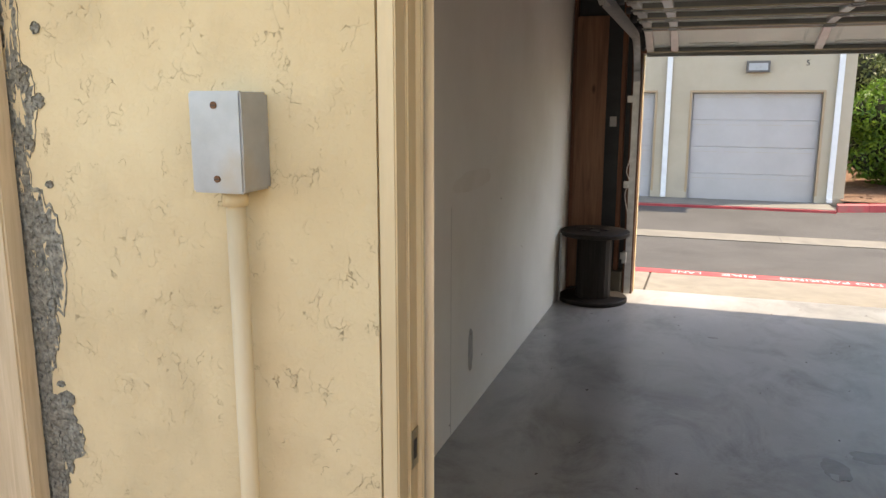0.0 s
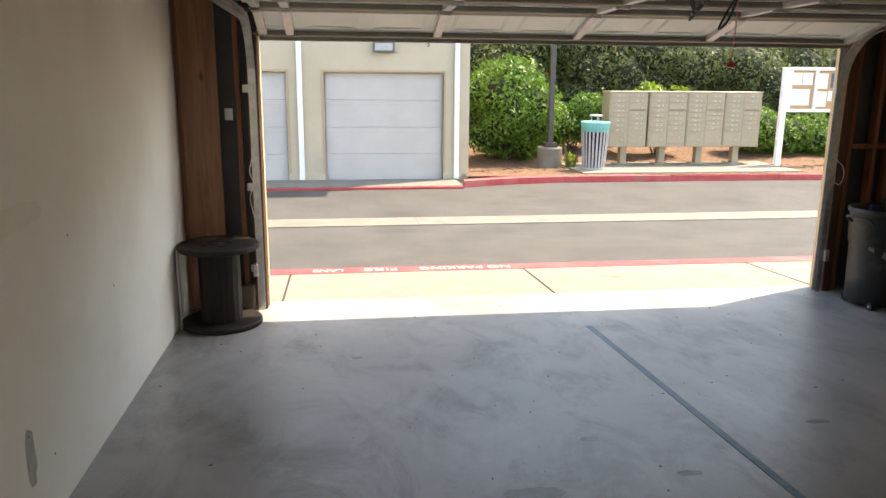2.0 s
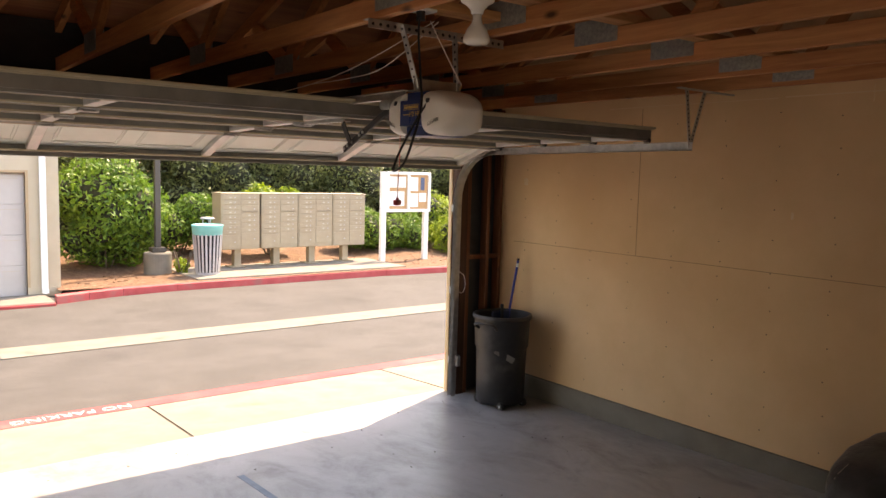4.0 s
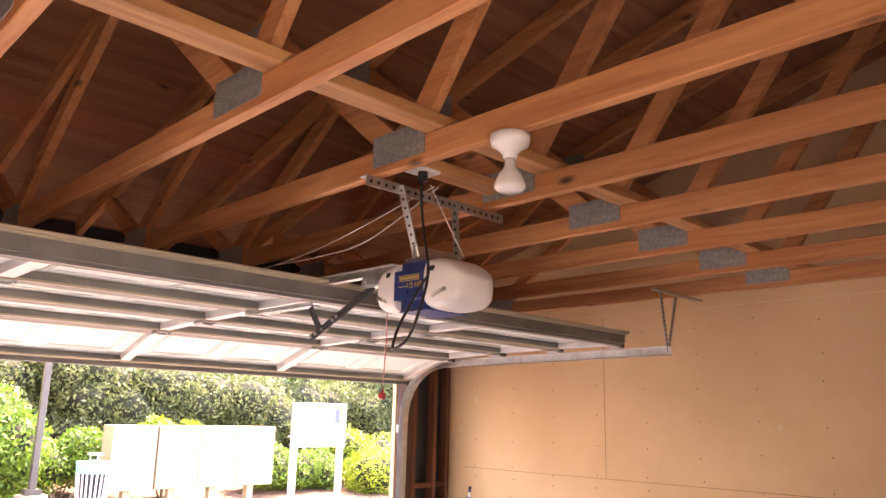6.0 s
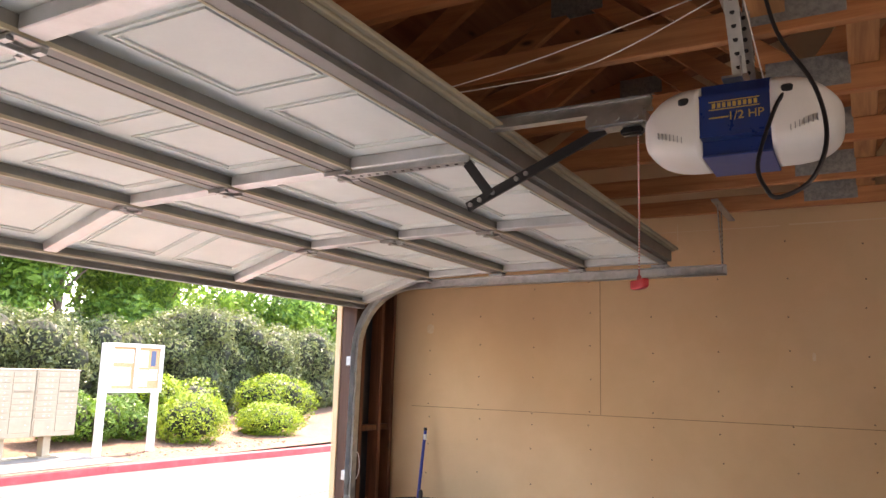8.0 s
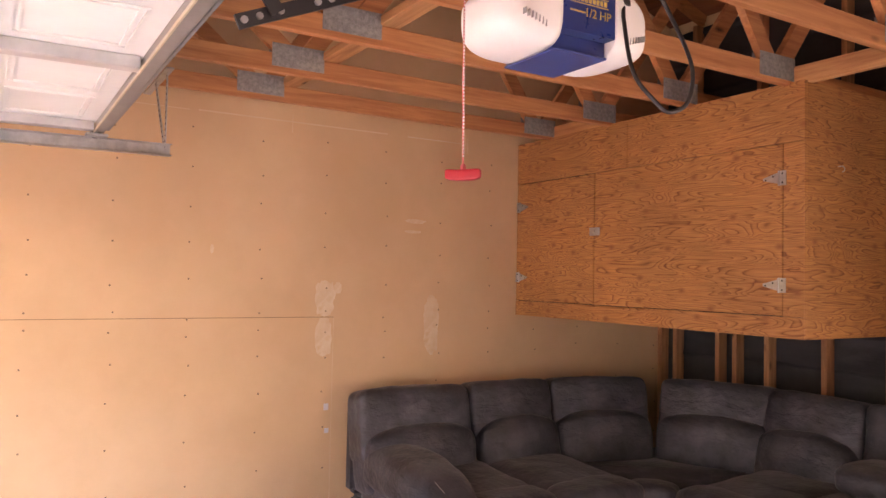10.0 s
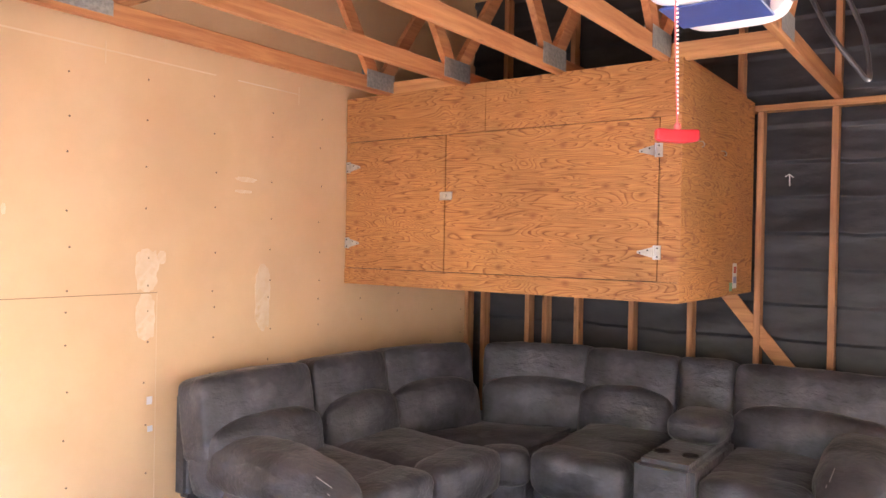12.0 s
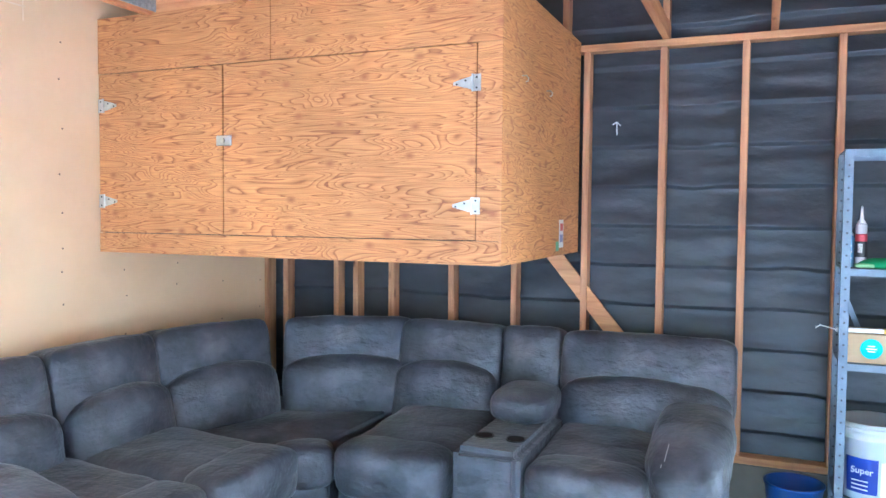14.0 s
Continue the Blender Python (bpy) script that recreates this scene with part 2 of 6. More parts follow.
M_WHITE = surface("white paint", (0.74, 0.74, 0.72), (0.82, 0.82, 0.80), 6.0, 0.5, 0, 0.08, 80)
M_RAILGREY = surface("grey door rail", (0.19, 0.185, 0.175), (0.25, 0.245, 0.235), 6.0, 0.5, 0.2, 0.08, 60)
M_BEIGE_TRIM = surface("beige weather strip", (0.30, 0.24, 0.15), (0.36, 0.29, 0.19), 5.0, 0.6, 0, 0.1, 60)
M_JAMBGLOSS = surface("glossy tan paint", (0.46, 0.365, 0.24), (0.54, 0.43, 0.29), 5.0, 0.3, 0, 0.15, 40, stretch=(3, 3, 0.4))
M_CREAMPAINT = surface("cream painted wood", (0.62, 0.46, 0.26), (0.70, 0.53, 0.31), 5.0, 0.55, 0, 0.25, 30, stretch=(3, 3, 0.4), c=(0.5, 0.36, 0.2), spots=4.0)


# ---- mesh helpers ----
def bx(bm, x0, x1, y0, y1, z0, z1, m=None):
    """Add a box to bm."""
    vs = [bm.verts.new((x, y, z)) for x in (x0, x1) for y in (y0, y1) for z in (z0, z1)]
    if m is not None:
        for v in vs:
            v.co = m @ v.co
    for f in ((0, 1, 3, 2), (4, 6, 7, 5), (0, 4, 5, 1), (2, 3, 7, 6), (0, 2, 6, 4), (1, 5, 7, 3)):
        bm.faces.new([vs[i] for i in f])
    return bm


def block(x0, x1, y0, y1, z0, z1, bevel=0.0, seg=2):
    bm = bmesh.new()
    bx(bm, x0, x1, y0, y1, z0, z1)
    if bevel > 0:
        bmesh.ops.bevel(bm, geom=bm.edges[:], offset=bevel, segments=seg, affect="EDGES", clamp_overlap=True)
    return bm


def rod(bm, a, b, r, sides=10, r2=None):
    """Add a cylinder or cone from a to b to bm."""
    a, b = Vector(a), Vector(b)
    d = b - a
    q = d.to_track_quat("Z", "Y").to_matrix().to_4x4()
    bmesh.ops.create_cone(bm, cap_ends=True, segments=sides, radius1=r, radius2=r if r2 is None else r2, depth=d.length, matrix=Matrix.Translation((a + b) / 2) @ q)
    return bm


def beam(bm, a, b, w, h, up=(0, 0, 1)):
    """Add a straight bar of width w and height h from a to b to bm."""
    a, b = Vector(a), Vector(b)
    d = b - a
    yv = d.normalized()
    xv = yv.cross(Vector(up)).normalized()
    zv = xv.cross(yv)
    m = Matrix((xv, yv, zv)).transposed().to_4x4()
    m.translation = (a + b) / 2
    return bx(bm, -w / 2, w / 2, -d.length / 2, d.length / 2, -h / 2, h / 2, m)


def tube(bm, pts, r, sides=8):
    """Add a round tube along the points to bm."""
    pts = [Vector(p) for p in pts]
    rings = []
    side = None
    for i, p in enumerate(pts):
        d = (pts[min(i + 1, len(pts) - 1)] - pts[max(i - 1, 0)]).normalized()
        if side is None:
            side = d.orthogonal().normalized()
        side = (side - d * side.dot(d)).normalized()
        other = d.cross(side)
        rings.append([bm.verts.new(p + r * (math.cos(k * 2 * math.pi / sides) * side + math.sin(k * 2 * math.pi / sides) * other)) for k in range(sides)])
    for a, b in zip(rings, rings[1:]):
        for k in range(sides):
            bm.faces.new((a[k], a[(k + 1) % sides], b[(k + 1) % sides], b[k]))
    bm.faces.new(rings[0][::-1])
    bm.faces.new(rings[-1])
    return bm


def lathe(bm, profile, sides=32, centre=(0, 0, 0)):
    """Add a turned shape to bm: profile is (radius, height) from bottom to top."""
    rings = []
    cx, cy, cz = centre
    for r, z in profile:
        rings.append([bm.verts.new((cx + r * math.cos(k * 2 * math.pi / sides), cy + r * math.sin(k * 2 * math.pi / sides), cz + z)) for k in range(sides)])
    for a, b in zip(rings, rings[1:]):
        for k in range(sides):
            bm.faces.new((a[k], a[(k + 1) % sides], b[(k + 1) % sides], b[k]))
    bm.faces.new(rings[0][::-1])
    bm.faces.new(rings[-1])
    return bm


def mesh_of(name, bm, material, smooth=False):
    me = bpy.data.meshes.new(name)
    bmesh.ops.recalc_face_normals(bm, faces=bm.faces[:])
    bm.to_mesh(me)
    bm.free()
    me.materials.append(material)
    if smooth:
        for f in me.polygons:
            f.use_smooth = True
    return me


def part(name, bm, material, parent, label="", smooth=False):
    """Link bm as one mesh under a thing or a part."""
    ob = new(name, mesh_of(name, bm, material, smooth))
    ob.parent = parent
    if label:
        tagged(ob, label)
    return ob


def piece(name, mesh, parent, m):
    """One of many alike pieces, on shared mesh data."""
    ob = new(name, mesh)
    ob.parent = parent
    ob.matrix_basis = m
    return ob


def thing(name, x, y, z, label, category, group="", kind="", rz=0):
    ob = new(name)
    ob.empty_display_size = 0.1
    ob.matrix_basis = pose(x, y, z, 0, 0, rz)
    return tagged(ob, label, category, group, kind)


def solid(name, bm, material, label, category, group="", kind="", smooth=False, at=None):
    ob = new(name, mesh_of(name, bm, material, smooth))
    if at is not None:
        ob.matrix_basis = at
    return tagged(ob, label, category, group, kind)


def structure(name, bm, material, label, smooth=False):
    return solid(name, bm, material, label, name.split("_")[0], "", "structure", smooth)


# ---- plan, in metres ----
XL, XR = -0.85, 5.18          # inner faces of the side walls
YB, YF = 0.72, 7.24           # face of the back studs, inner face of the door wall
CHORD = 2.642                  # underside of the roof trusses


def slab_z(y):
    return 0.018 * (6.6 - y)


def street_z(y):
    """Height of the drive and street at y."""
    pts = [(7.24, -0.02), (7.35, -0.045), (8.65, -0.125), (11.9, -0.27), (12.5, -0.27), (16.0, -0.25), (60.0, -0.25)]
    for (a, za), (b, zb) in zip(pts, pts[1:]):
        if y <= b:
            return za + (zb - za) * max(0.0, (y - a) / (b - a))
    return pts[-1][1]

# ---- ground and street ----
def strip(x0, x1, ys, lift, thick=0.0):
    """A sheet over the street's profile between the given y values."""
    bm = bmesh.new()
    rows = [[bm.verts.new((x, y, street_z(y) + lift)) for x in (x0, x1)] for y in ys]
    for a, b in zip(rows, rows[1:]):
        bm.faces.new((a[0], a[1], b[1], b[0]))
    if thick:
        r = bmesh.ops.extrude_face_region(bm, geom=bm.faces[:])
        for v in r["geom"]:
            if isinstance(v, bmesh.types.BMVert):
                v.co.z -= thick
    return bm


structure("ground", strip(-400, 400, [-400, 7.34, 7.36, 8.65, 10, 11.9, 12.5, 14, 16, 60, 400], -0.012), M_ASPHALT, "grey worn asphalt street sloping to a central gutter")
structure("pavement_gutter", strip(-60, 60, [11.85, 12.45], 0.0, 0.05), M_GUTTER, "pale concrete valley gutter along the middle of the street")

bm = bmesh.new()
rows = [[bm.verts.new((x, y, slab_z(y))) for x in (XL - 0.1, XR + 0.1)] for y in (0.5, 7.24, 7.345)]
for a, b in zip(rows, rows[1:]):
    bm.faces.new((a[0], a[1], b[1], b[0]))
r = bmesh.ops.extrude_face_region(bm, geom=bm.faces[:])
for v in r["geom"]:
    if isinstance(v, bmesh.types.BMVert):
        v.co.z -= 0.2
structure("floor", bm, M_SLAB, "smooth stained grey concrete garage slab")

# ---- roof line and walls ----
RIDGE_Y, RIDGE_Z, BACK_Z, FRONT_Z = 2.30, 4.40, 3.80, 2.98


def roof_z(y):
    """Underside of the sheathing."""
    if y < RIDGE_Y:
        return BACK_Z + (RIDGE_Z - BACK_Z) * (y - 0.6) / (RIDGE_Y - 0.6)
    return RIDGE_Z + (FRONT_Z - RIDGE_Z) * (y - RIDGE_Y) / (7.24 - RIDGE_Y)


def side_wall(x0, x1, y0, y1, z0):
    """A wall along y with its top under the sheathing."""
    ys = [y0] + ([RIDGE_Y] if y0 < RIDGE_Y < y1 else []) + [y1]
    ring = [(y0, z0)] + [(y, roof_z(y) - 0.004) for y in ys] + [(y1, z0)]
    bm = bmesh.new()
    a = [bm.verts.new((x0, y, z)) for y, z in ring]
    b = [bm.verts.new((x1, y, z)) for y, z in ring]
    bm.faces.new(a)
    bm.faces.new(b[::-1])
    for k in range(len(ring)):
        j = (k + 1) % len(ring)
        bm.faces.new((a[k], b[k], b[j], a[j]))
    return bm


structure("wall_left", side_wall(XL - 0.12, XL, 1.38, 7.236, -0.1), M_LEFTWALL, "off-white painted drywall of the garage with a patched stain")
structure("wall_right", side_wall(XR, XR + 0.12, 0.604, 7.236, 0.2), M_TANWALL, "tan drywall with nail spots and taped seams")
structure("wall_curb", block(XR - 0.02, XR + 0.12, 0.605, 7.235, -0.1, 0.198, 0.006, 1), M_GUTTER, "rough grey concrete stem wall under the drywall")
# back wall: studs and building paper in front of the outer sheathing
structure("wall_back_outer", block(0.72, XR + 0.12, 0.52, 0.60, -0.1, BACK_Z), M_STUCCO, "cream stucco outside of the garage back wall")
structure("wall_back_curb", block(0.80, XR - 0.02, 0.604, 0.735, -0.1, 0.30, 0.006, 1), M_GUTTER, "rough grey concrete stem wall under the studs")
DX0, DX1, DY0, DY1 = -0.187, 0.655, 1.20, 1.38      # side door opening in the part of the wall that juts in
structure("wall_door_side", block(XL - 0.5, DX0 - 0.004, DY0 + 0.01, DY1, -0.1, roof_z(DY0) - 0.01), M_STUCCO, "cream cracked stucco wall beside the side door")
structure("wall_door_head", block(DX0 - 0.002, 0.80, DY0 + 0.01, DY1, 2.08, roof_z(DY0) - 0.01), M_STUCCO, "cream stucco wall above the side door")
structure("wall_door_return", block(0.70, 0.80, 0.602, DY1 - 0.003, -0.1, 2.075), M_STUCCO, "cream stucco return wall beside the side door")
structure("wall_return_top", block(0.70, 0.80, 0.602, DY0 + 0.008, 2.08, roof_z(0.602) - 0.01), M_STUCCO, "cream stucco return wall above the side door")

# front wall round the garage opening
OX0, OX1, OTOP = -0.24, 4.63, 2.13
structure("wall_front_left", block(XL - 0.12, OX0 - 0.09, YF, YF + 0.03, -0.1, 2.97), M_PAPER, "dark papered front wall beside the garage opening")
structure("wall_front_right", block(OX1 + 0.09, XR + 0.12, YF, YF + 0.03, -0.1, 2.97), M_PAPER, "dark papered front wall beside the garage opening")
structure("wall_front_head", block(OX0 - 0.09, OX1 + 0.09, YF, YF + 0.03, OTOP + 0.04, 2.97), M_PAPER, "dark papered front wall above the garage opening")
structure("wall_front_outer", block(OX1 + 0.09, XR + 0.4, YF + 0.033, YF + 0.05, -0.1, 2.97), M_STUCCO_FAR, "cream stucco outside of the front wall")
structure("wall_front_outer_left", block(XL - 0.4, OX0 - 0.09, YF + 0.033, YF + 0.05, -0.1, 2.97), M_STUCCO_FAR, "cream stucco outside of the front wall")
structure("wall_front_outer_head", block(OX0 - 0.088, OX1 + 0.088, YF + 0.033, YF + 0.05, OTOP + 0.04, 2.97), M_STUCCO_FAR, "cream stucco outside above the garage opening")
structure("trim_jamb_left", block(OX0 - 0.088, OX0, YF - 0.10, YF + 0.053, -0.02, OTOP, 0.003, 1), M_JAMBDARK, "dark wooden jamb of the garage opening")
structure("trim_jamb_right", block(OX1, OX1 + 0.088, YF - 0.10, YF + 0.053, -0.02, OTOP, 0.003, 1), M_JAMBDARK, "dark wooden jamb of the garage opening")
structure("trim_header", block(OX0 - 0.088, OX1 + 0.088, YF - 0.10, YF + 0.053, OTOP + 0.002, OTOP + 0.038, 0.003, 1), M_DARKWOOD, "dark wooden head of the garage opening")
for i, (x, y0) in enumerate(((OX0 - 0.028, YF - 0.015), (OX1 - 0.007, YF + 0.02))):
    structure(f"trim_stop_{i}", block(x - 0.004, x + 0.039, y0, YF + 0.065, -0.04, OTOP - 0.002, 0.003, 1), M_CREAMPAINT, "cream painted door stop on the garage jamb")

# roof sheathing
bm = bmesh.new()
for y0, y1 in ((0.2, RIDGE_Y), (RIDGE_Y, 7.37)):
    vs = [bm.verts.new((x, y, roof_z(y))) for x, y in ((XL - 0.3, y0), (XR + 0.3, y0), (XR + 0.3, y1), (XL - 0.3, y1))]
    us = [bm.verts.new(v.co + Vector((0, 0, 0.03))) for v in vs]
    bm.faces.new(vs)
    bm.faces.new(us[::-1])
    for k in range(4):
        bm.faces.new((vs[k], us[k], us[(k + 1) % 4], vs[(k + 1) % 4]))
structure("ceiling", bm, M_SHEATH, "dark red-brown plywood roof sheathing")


# ---- roof trusses, each with its chords, webs and nail plates ----
M_PLATE = surface("galvanised nail plate", (0.26, 0.27, 0.265), (0.40, 0.41, 0.40), 60.0, 0.45, 0.5, 0.9, 160, depth=0.003)


def roof_truss():
    t = thing("roof_truss", 0, 0, 0, "reddish fir roof truss with toothed steel plates", "truss", "roof trusses")
    part("bottom_chord", block(-0.019, 0.019, 0.63, 7.22, CHORD, CHORD + 0.089, 0.003, 1), M_FIR_Y, t)
    for y0, y1 in ((0.62, RIDGE_Y - 0.005), (7.22, RIDGE_Y + 0.005)):
        part("top_chord", beam(bmesh.new(), (0, y0, roof_z(y0) - 0.052), (0, y1, roof_z(y1) - 0.052), 0.038, 0.089), M_FIR_Y, t)
    foot = CHORD + 0.088
    for y0, y1 in ((2.2, 1.3), (2.3, 3.2), (4.11, 3.16), (4.21, 5.11), (6.25, 5.25), (6.3, 6.75)):
        part("web", beam(bmesh.new(), (0, y0, foot + 0.01), (0, y1, roof_z(y1) - 0.10), 0.037, 0.085), M_FIR_Y, t)
    part("heel_stud", block(-0.018, 0.018, 0.635, 0.72, CHORD + 0.091, roof_z(0.64) - 0.11), M_FIR_Z, t)
    for y, z in ((2.25, CHORD + 0.075), (4.16, CHORD + 0.081), (6.27, CHORD + 0.075), (1.32, roof_z(1.32) - 0.09), (3.18, roof_z(3.18) - 0.09), (5.18, roof_z(5.18) - 0.09)):
        for sx in (-0.0225, 0.0205):
            part("nail_plate", block(sx, sx + 0.002, y - 0.13, y + 0.13, z - 0.055, z + 0.055), M_PLATE, t, "toothed galvanised steel plate")
    return t


truss = roof_truss()
TRUSS_X = (-0.50, 0.11, 0.72, 1.32, 1.915, 2.472, 3.04, 3.62, 4.246, 4.825)
truss.matrix_basis = pose(TRUSS_X[0], 0, 0)
for x in TRUSS_X[1:]:
    copy_thing(truss, pose(x, 0, 0))
solid("lateral_brace", block(-0.6, 5.1, 3.945, 4.035, CHORD + 0.091, CHORD + 0.13, 0.003, 1), M_FIR_X, "flat reddish fir brace laid across the truss chords", "brace")
for x0, x1 in ((2.494, 3.018), (4.268, 4.803)):
    solid("blocking_board", block(x0, x1, 2.09, 2.13, CHORD + 0.004, CHORD + 0.092, 0.003, 1), M_FIR_X, "pale fir blocking board between roof trusses", "board", "blocking boards")


# ---- back wall framing ----
def wrinkled_paper(x0, x1, y, z0, z1, dx=0.05, dz=0.0114):
    """Building paper in lapped courses, bulging between the studs."""
    nx, nz = int((x1 - x0) / dx), int((z1 - z0) / dz)
    bm = bmesh.new()
    grid = []
    for i in range(nx + 1):
        col = []
        for k in range(nz + 1):
            x, z = x0 + (x1 - x0) * i / nx, z0 + (z1 - z0) * k / nz
            lap = ((z + 0.02 * noise.noise(Vector((x * 1.3, z * 0.2, 5.0)))) % 0.228) / 0.228
            w = noise.noise(Vector((x * 2.2, z * 7.0, 3.1))) * 0.013 + noise.noise(Vector((x * 7.0, z * 16.0, 9.0))) * 0.006
            col.append(bm.verts.new((x, y + w + 0.030 * (1 - lap) ** 1.5, z)))
        grid.append(col)
    for i in range(nx):
        for k in range(nz):
            bm.faces.new((grid[i][k], grid[i + 1][k], grid[i + 1][k + 1], grid[i][k + 1]))
    return bm


paper = structure("wall_back_paper", wrinkled_paper(0.81, XR - 0.003, 0.616, 0.31, 3.70), M_PAPER, "black lapped building paper with wrinkles behind the studs", True)
structure("trim_sole_plate", block(0.81, XR - 0.004, 0.640, 0.73, 0.302, 0.342, 0.003, 1), M_FIR_X, "pale fir sole plate on the stem wall")
structure("trim_top_plate", block(0.81, XR - 0.004, 0.636, 0.725, 2.600, 2.640, 0.003, 1), M_FIR_X, "pale fir top plate of the back wall")
STUD_X = (1.16, 1.59, 2.052, 2.48, 2.91, 3.339, 3.752, 4.176, 4.44, 4.591, 4.997, 5.155)
stud_mesh = mesh_of("wall_stud", block(-0.019, 0.019, 0.636, 0.725, 0.344, 2.598, 0.003, 1), M_FIR_Z)
for x in STUD_X:
    tagged(new("wall_stud", stud_mesh), "reddish fir wall stud against black paper", "stud", "back wall studs").matrix_basis = pose(x, 0, 0)
solid("diagonal_brace", beam(bmesh.new(), (2.47, 0.704, 0.66), (3.41, 0.704, 1.80), 0.089, 0.02, (0, 1, 0)), M_FIR_X, "reddish fir let-in brace set slantwise across studs", "brace")
bm = bmesh.new()
for a, b in (((2.746, 2.125), (2.749, 2.20)), ((2.749, 2.20), (2.726, 2.178)), ((2.749, 2.20), (2.773, 2.184))):
    beam(bm, (a[0], 0.638, a[1]), (b[0], 0.638, b[1]), 0.005, 0.012, (0, 1, 0))
solid("chalk_arrow", bm, M_WHITE, "white chalk arrow pointing up on the black paper", "mark")

# framing beside the garage opening
for x, y in ((4.745, 7.193), (4.98, 7.193), (5.135, 7.193)):
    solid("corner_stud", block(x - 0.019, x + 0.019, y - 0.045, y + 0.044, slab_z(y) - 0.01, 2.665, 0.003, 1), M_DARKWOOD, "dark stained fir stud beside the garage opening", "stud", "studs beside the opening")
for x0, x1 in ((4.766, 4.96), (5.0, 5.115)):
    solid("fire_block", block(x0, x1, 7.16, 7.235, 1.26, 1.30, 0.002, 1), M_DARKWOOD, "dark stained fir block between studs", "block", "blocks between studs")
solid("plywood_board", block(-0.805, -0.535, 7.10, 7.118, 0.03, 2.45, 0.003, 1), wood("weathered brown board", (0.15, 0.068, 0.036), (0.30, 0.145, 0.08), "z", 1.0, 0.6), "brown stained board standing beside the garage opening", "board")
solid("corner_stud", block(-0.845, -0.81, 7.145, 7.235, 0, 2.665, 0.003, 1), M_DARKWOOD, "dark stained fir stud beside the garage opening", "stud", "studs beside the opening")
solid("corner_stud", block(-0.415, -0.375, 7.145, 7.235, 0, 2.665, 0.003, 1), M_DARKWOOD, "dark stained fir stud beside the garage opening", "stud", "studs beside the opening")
solid("concrete_footing", block(-0.52, -0.335, 7.12, 7.235, -0.05, 0.20, 0.01, 1), M_GUTTER, "rough grey concrete footing beside the garage jamb", "footing")
solid("paper_note", block(-0.51, -0.45, 7.226, 7.232, 1.50, 1.59), M_WHITE, "small white paper note pinned to dark framing", "note")


# ---- wall marks: drywall nails, seams, patches ----
M_NAIL = plain("dull nail head", (0.20, 0.13, 0.08), 0.5, 0.3)
M_SEAM = plain("open drywall seam", (0.25, 0.15, 0.075), 0.8)
M_FILLER = surface("pale joint filler", (0.66, 0.48, 0.30), (0.75, 0.62, 0.45), 7.0, 0.8, 0, 0.1, 50, c=(0.65, 0.45, 0.26), spots=11.0)
M_TAPE = surface("joint tape", (0.68, 0.50, 0.31), (0.74, 0.56, 0.36), 5.0, 0.8, 0, 0.2, 50)
wall_r = bpy.data.objects["wall_right"]
nail_mesh = mesh_of("nail_head", lathe(bmesh.new(), ((0.0055, 0.0), (0.0055, 0.0012), (0.003, 0.0022)), 6), M_NAIL)
rng = random.Random(4)
for k in range(17):
    y = 0.95 + k * 0.4064 - 0.19
    if y > 7.1:
        continue
    for z in (0.32, 0.52, 0.74, 0.98, 1.20, 1.36, 1.45, 1.64, 1.86, 2.08, 2.30, 2.50):
        if y < 2.2 and z > 1.4:
            continue
        piece("nail_head", nail_mesh, wall_r, pose(XR - 0.0005, y + rng.uniform(-0.012, 0.012), z + rng.uniform(-0.03, 0.03), 0, -90, 0))
part("seam", block(XR - 0.0012, XR + 0.002, 3.545, 7.0, 1.4335, 1.437), M_SEAM, wall_r, "thin open seam between drywall sheets")
part("seam", block(XR - 0.0012, XR + 0.002, 5.564, 5.568, 1.439, 2.60), M_SEAM, wall_r)
part("seam", block(XR - 0.0012, XR + 0.002, 3.543, 3.546, 0.21, 1.43), M_TAPE, wall_r)
part("seam", block(XR - 0.0015, XR + 0.002, 2.57, 3.05, 2.612, 2.618), M_FILLER, wall_r)
part("seam", block(XR - 0.0015, XR + 0.002, 3.2, 4.4, 2.612, 2.620), M_TAPE, wall_r)
part("seam", block(XR - 0.0012, XR + 0.002, 4.45, 5.9, 2.610, 2.614), M_TAPE, wall_r)
for y in (2.58, 3.84, 5.05):
    part("seam", block(XR - 0.0012, XR + 0.002, y, y + 0.005, 2.55, 2.66), M_TAPE, wall_r)


def daub(h, w, seed):
    """An uneven thin smear of filler, in the wall's plane."""
    bm = bmesh.new()
    ring = []
    for k in range(40):
        a = k * 2 * math.pi / 40
        q = 1 + 0.22 * noise.noise(Vector((math.cos(a) * 2.1, math.sin(a) * 2.1, seed))) + 0.12 * noise.noise(Vector((math.cos(a) * 6, math.sin(a) * 6, seed)))
        c, s = math.cos(a), math.sin(a)
        c = math.copysign(abs(c) ** 0.75, c)
        ring.append(bm.verts.new((0, q * w / 2 * c, q * h / 2 * s)))
    back = [bm.verts.new(v.co + Vector((0.003, 0, 0))) for v in ring]
    bm.faces.new(ring)
    for k in range(40):
        bm.faces.new((ring[k], back[k], back[(k + 1) % 40], ring[(k + 1) % 40]))
    return bm


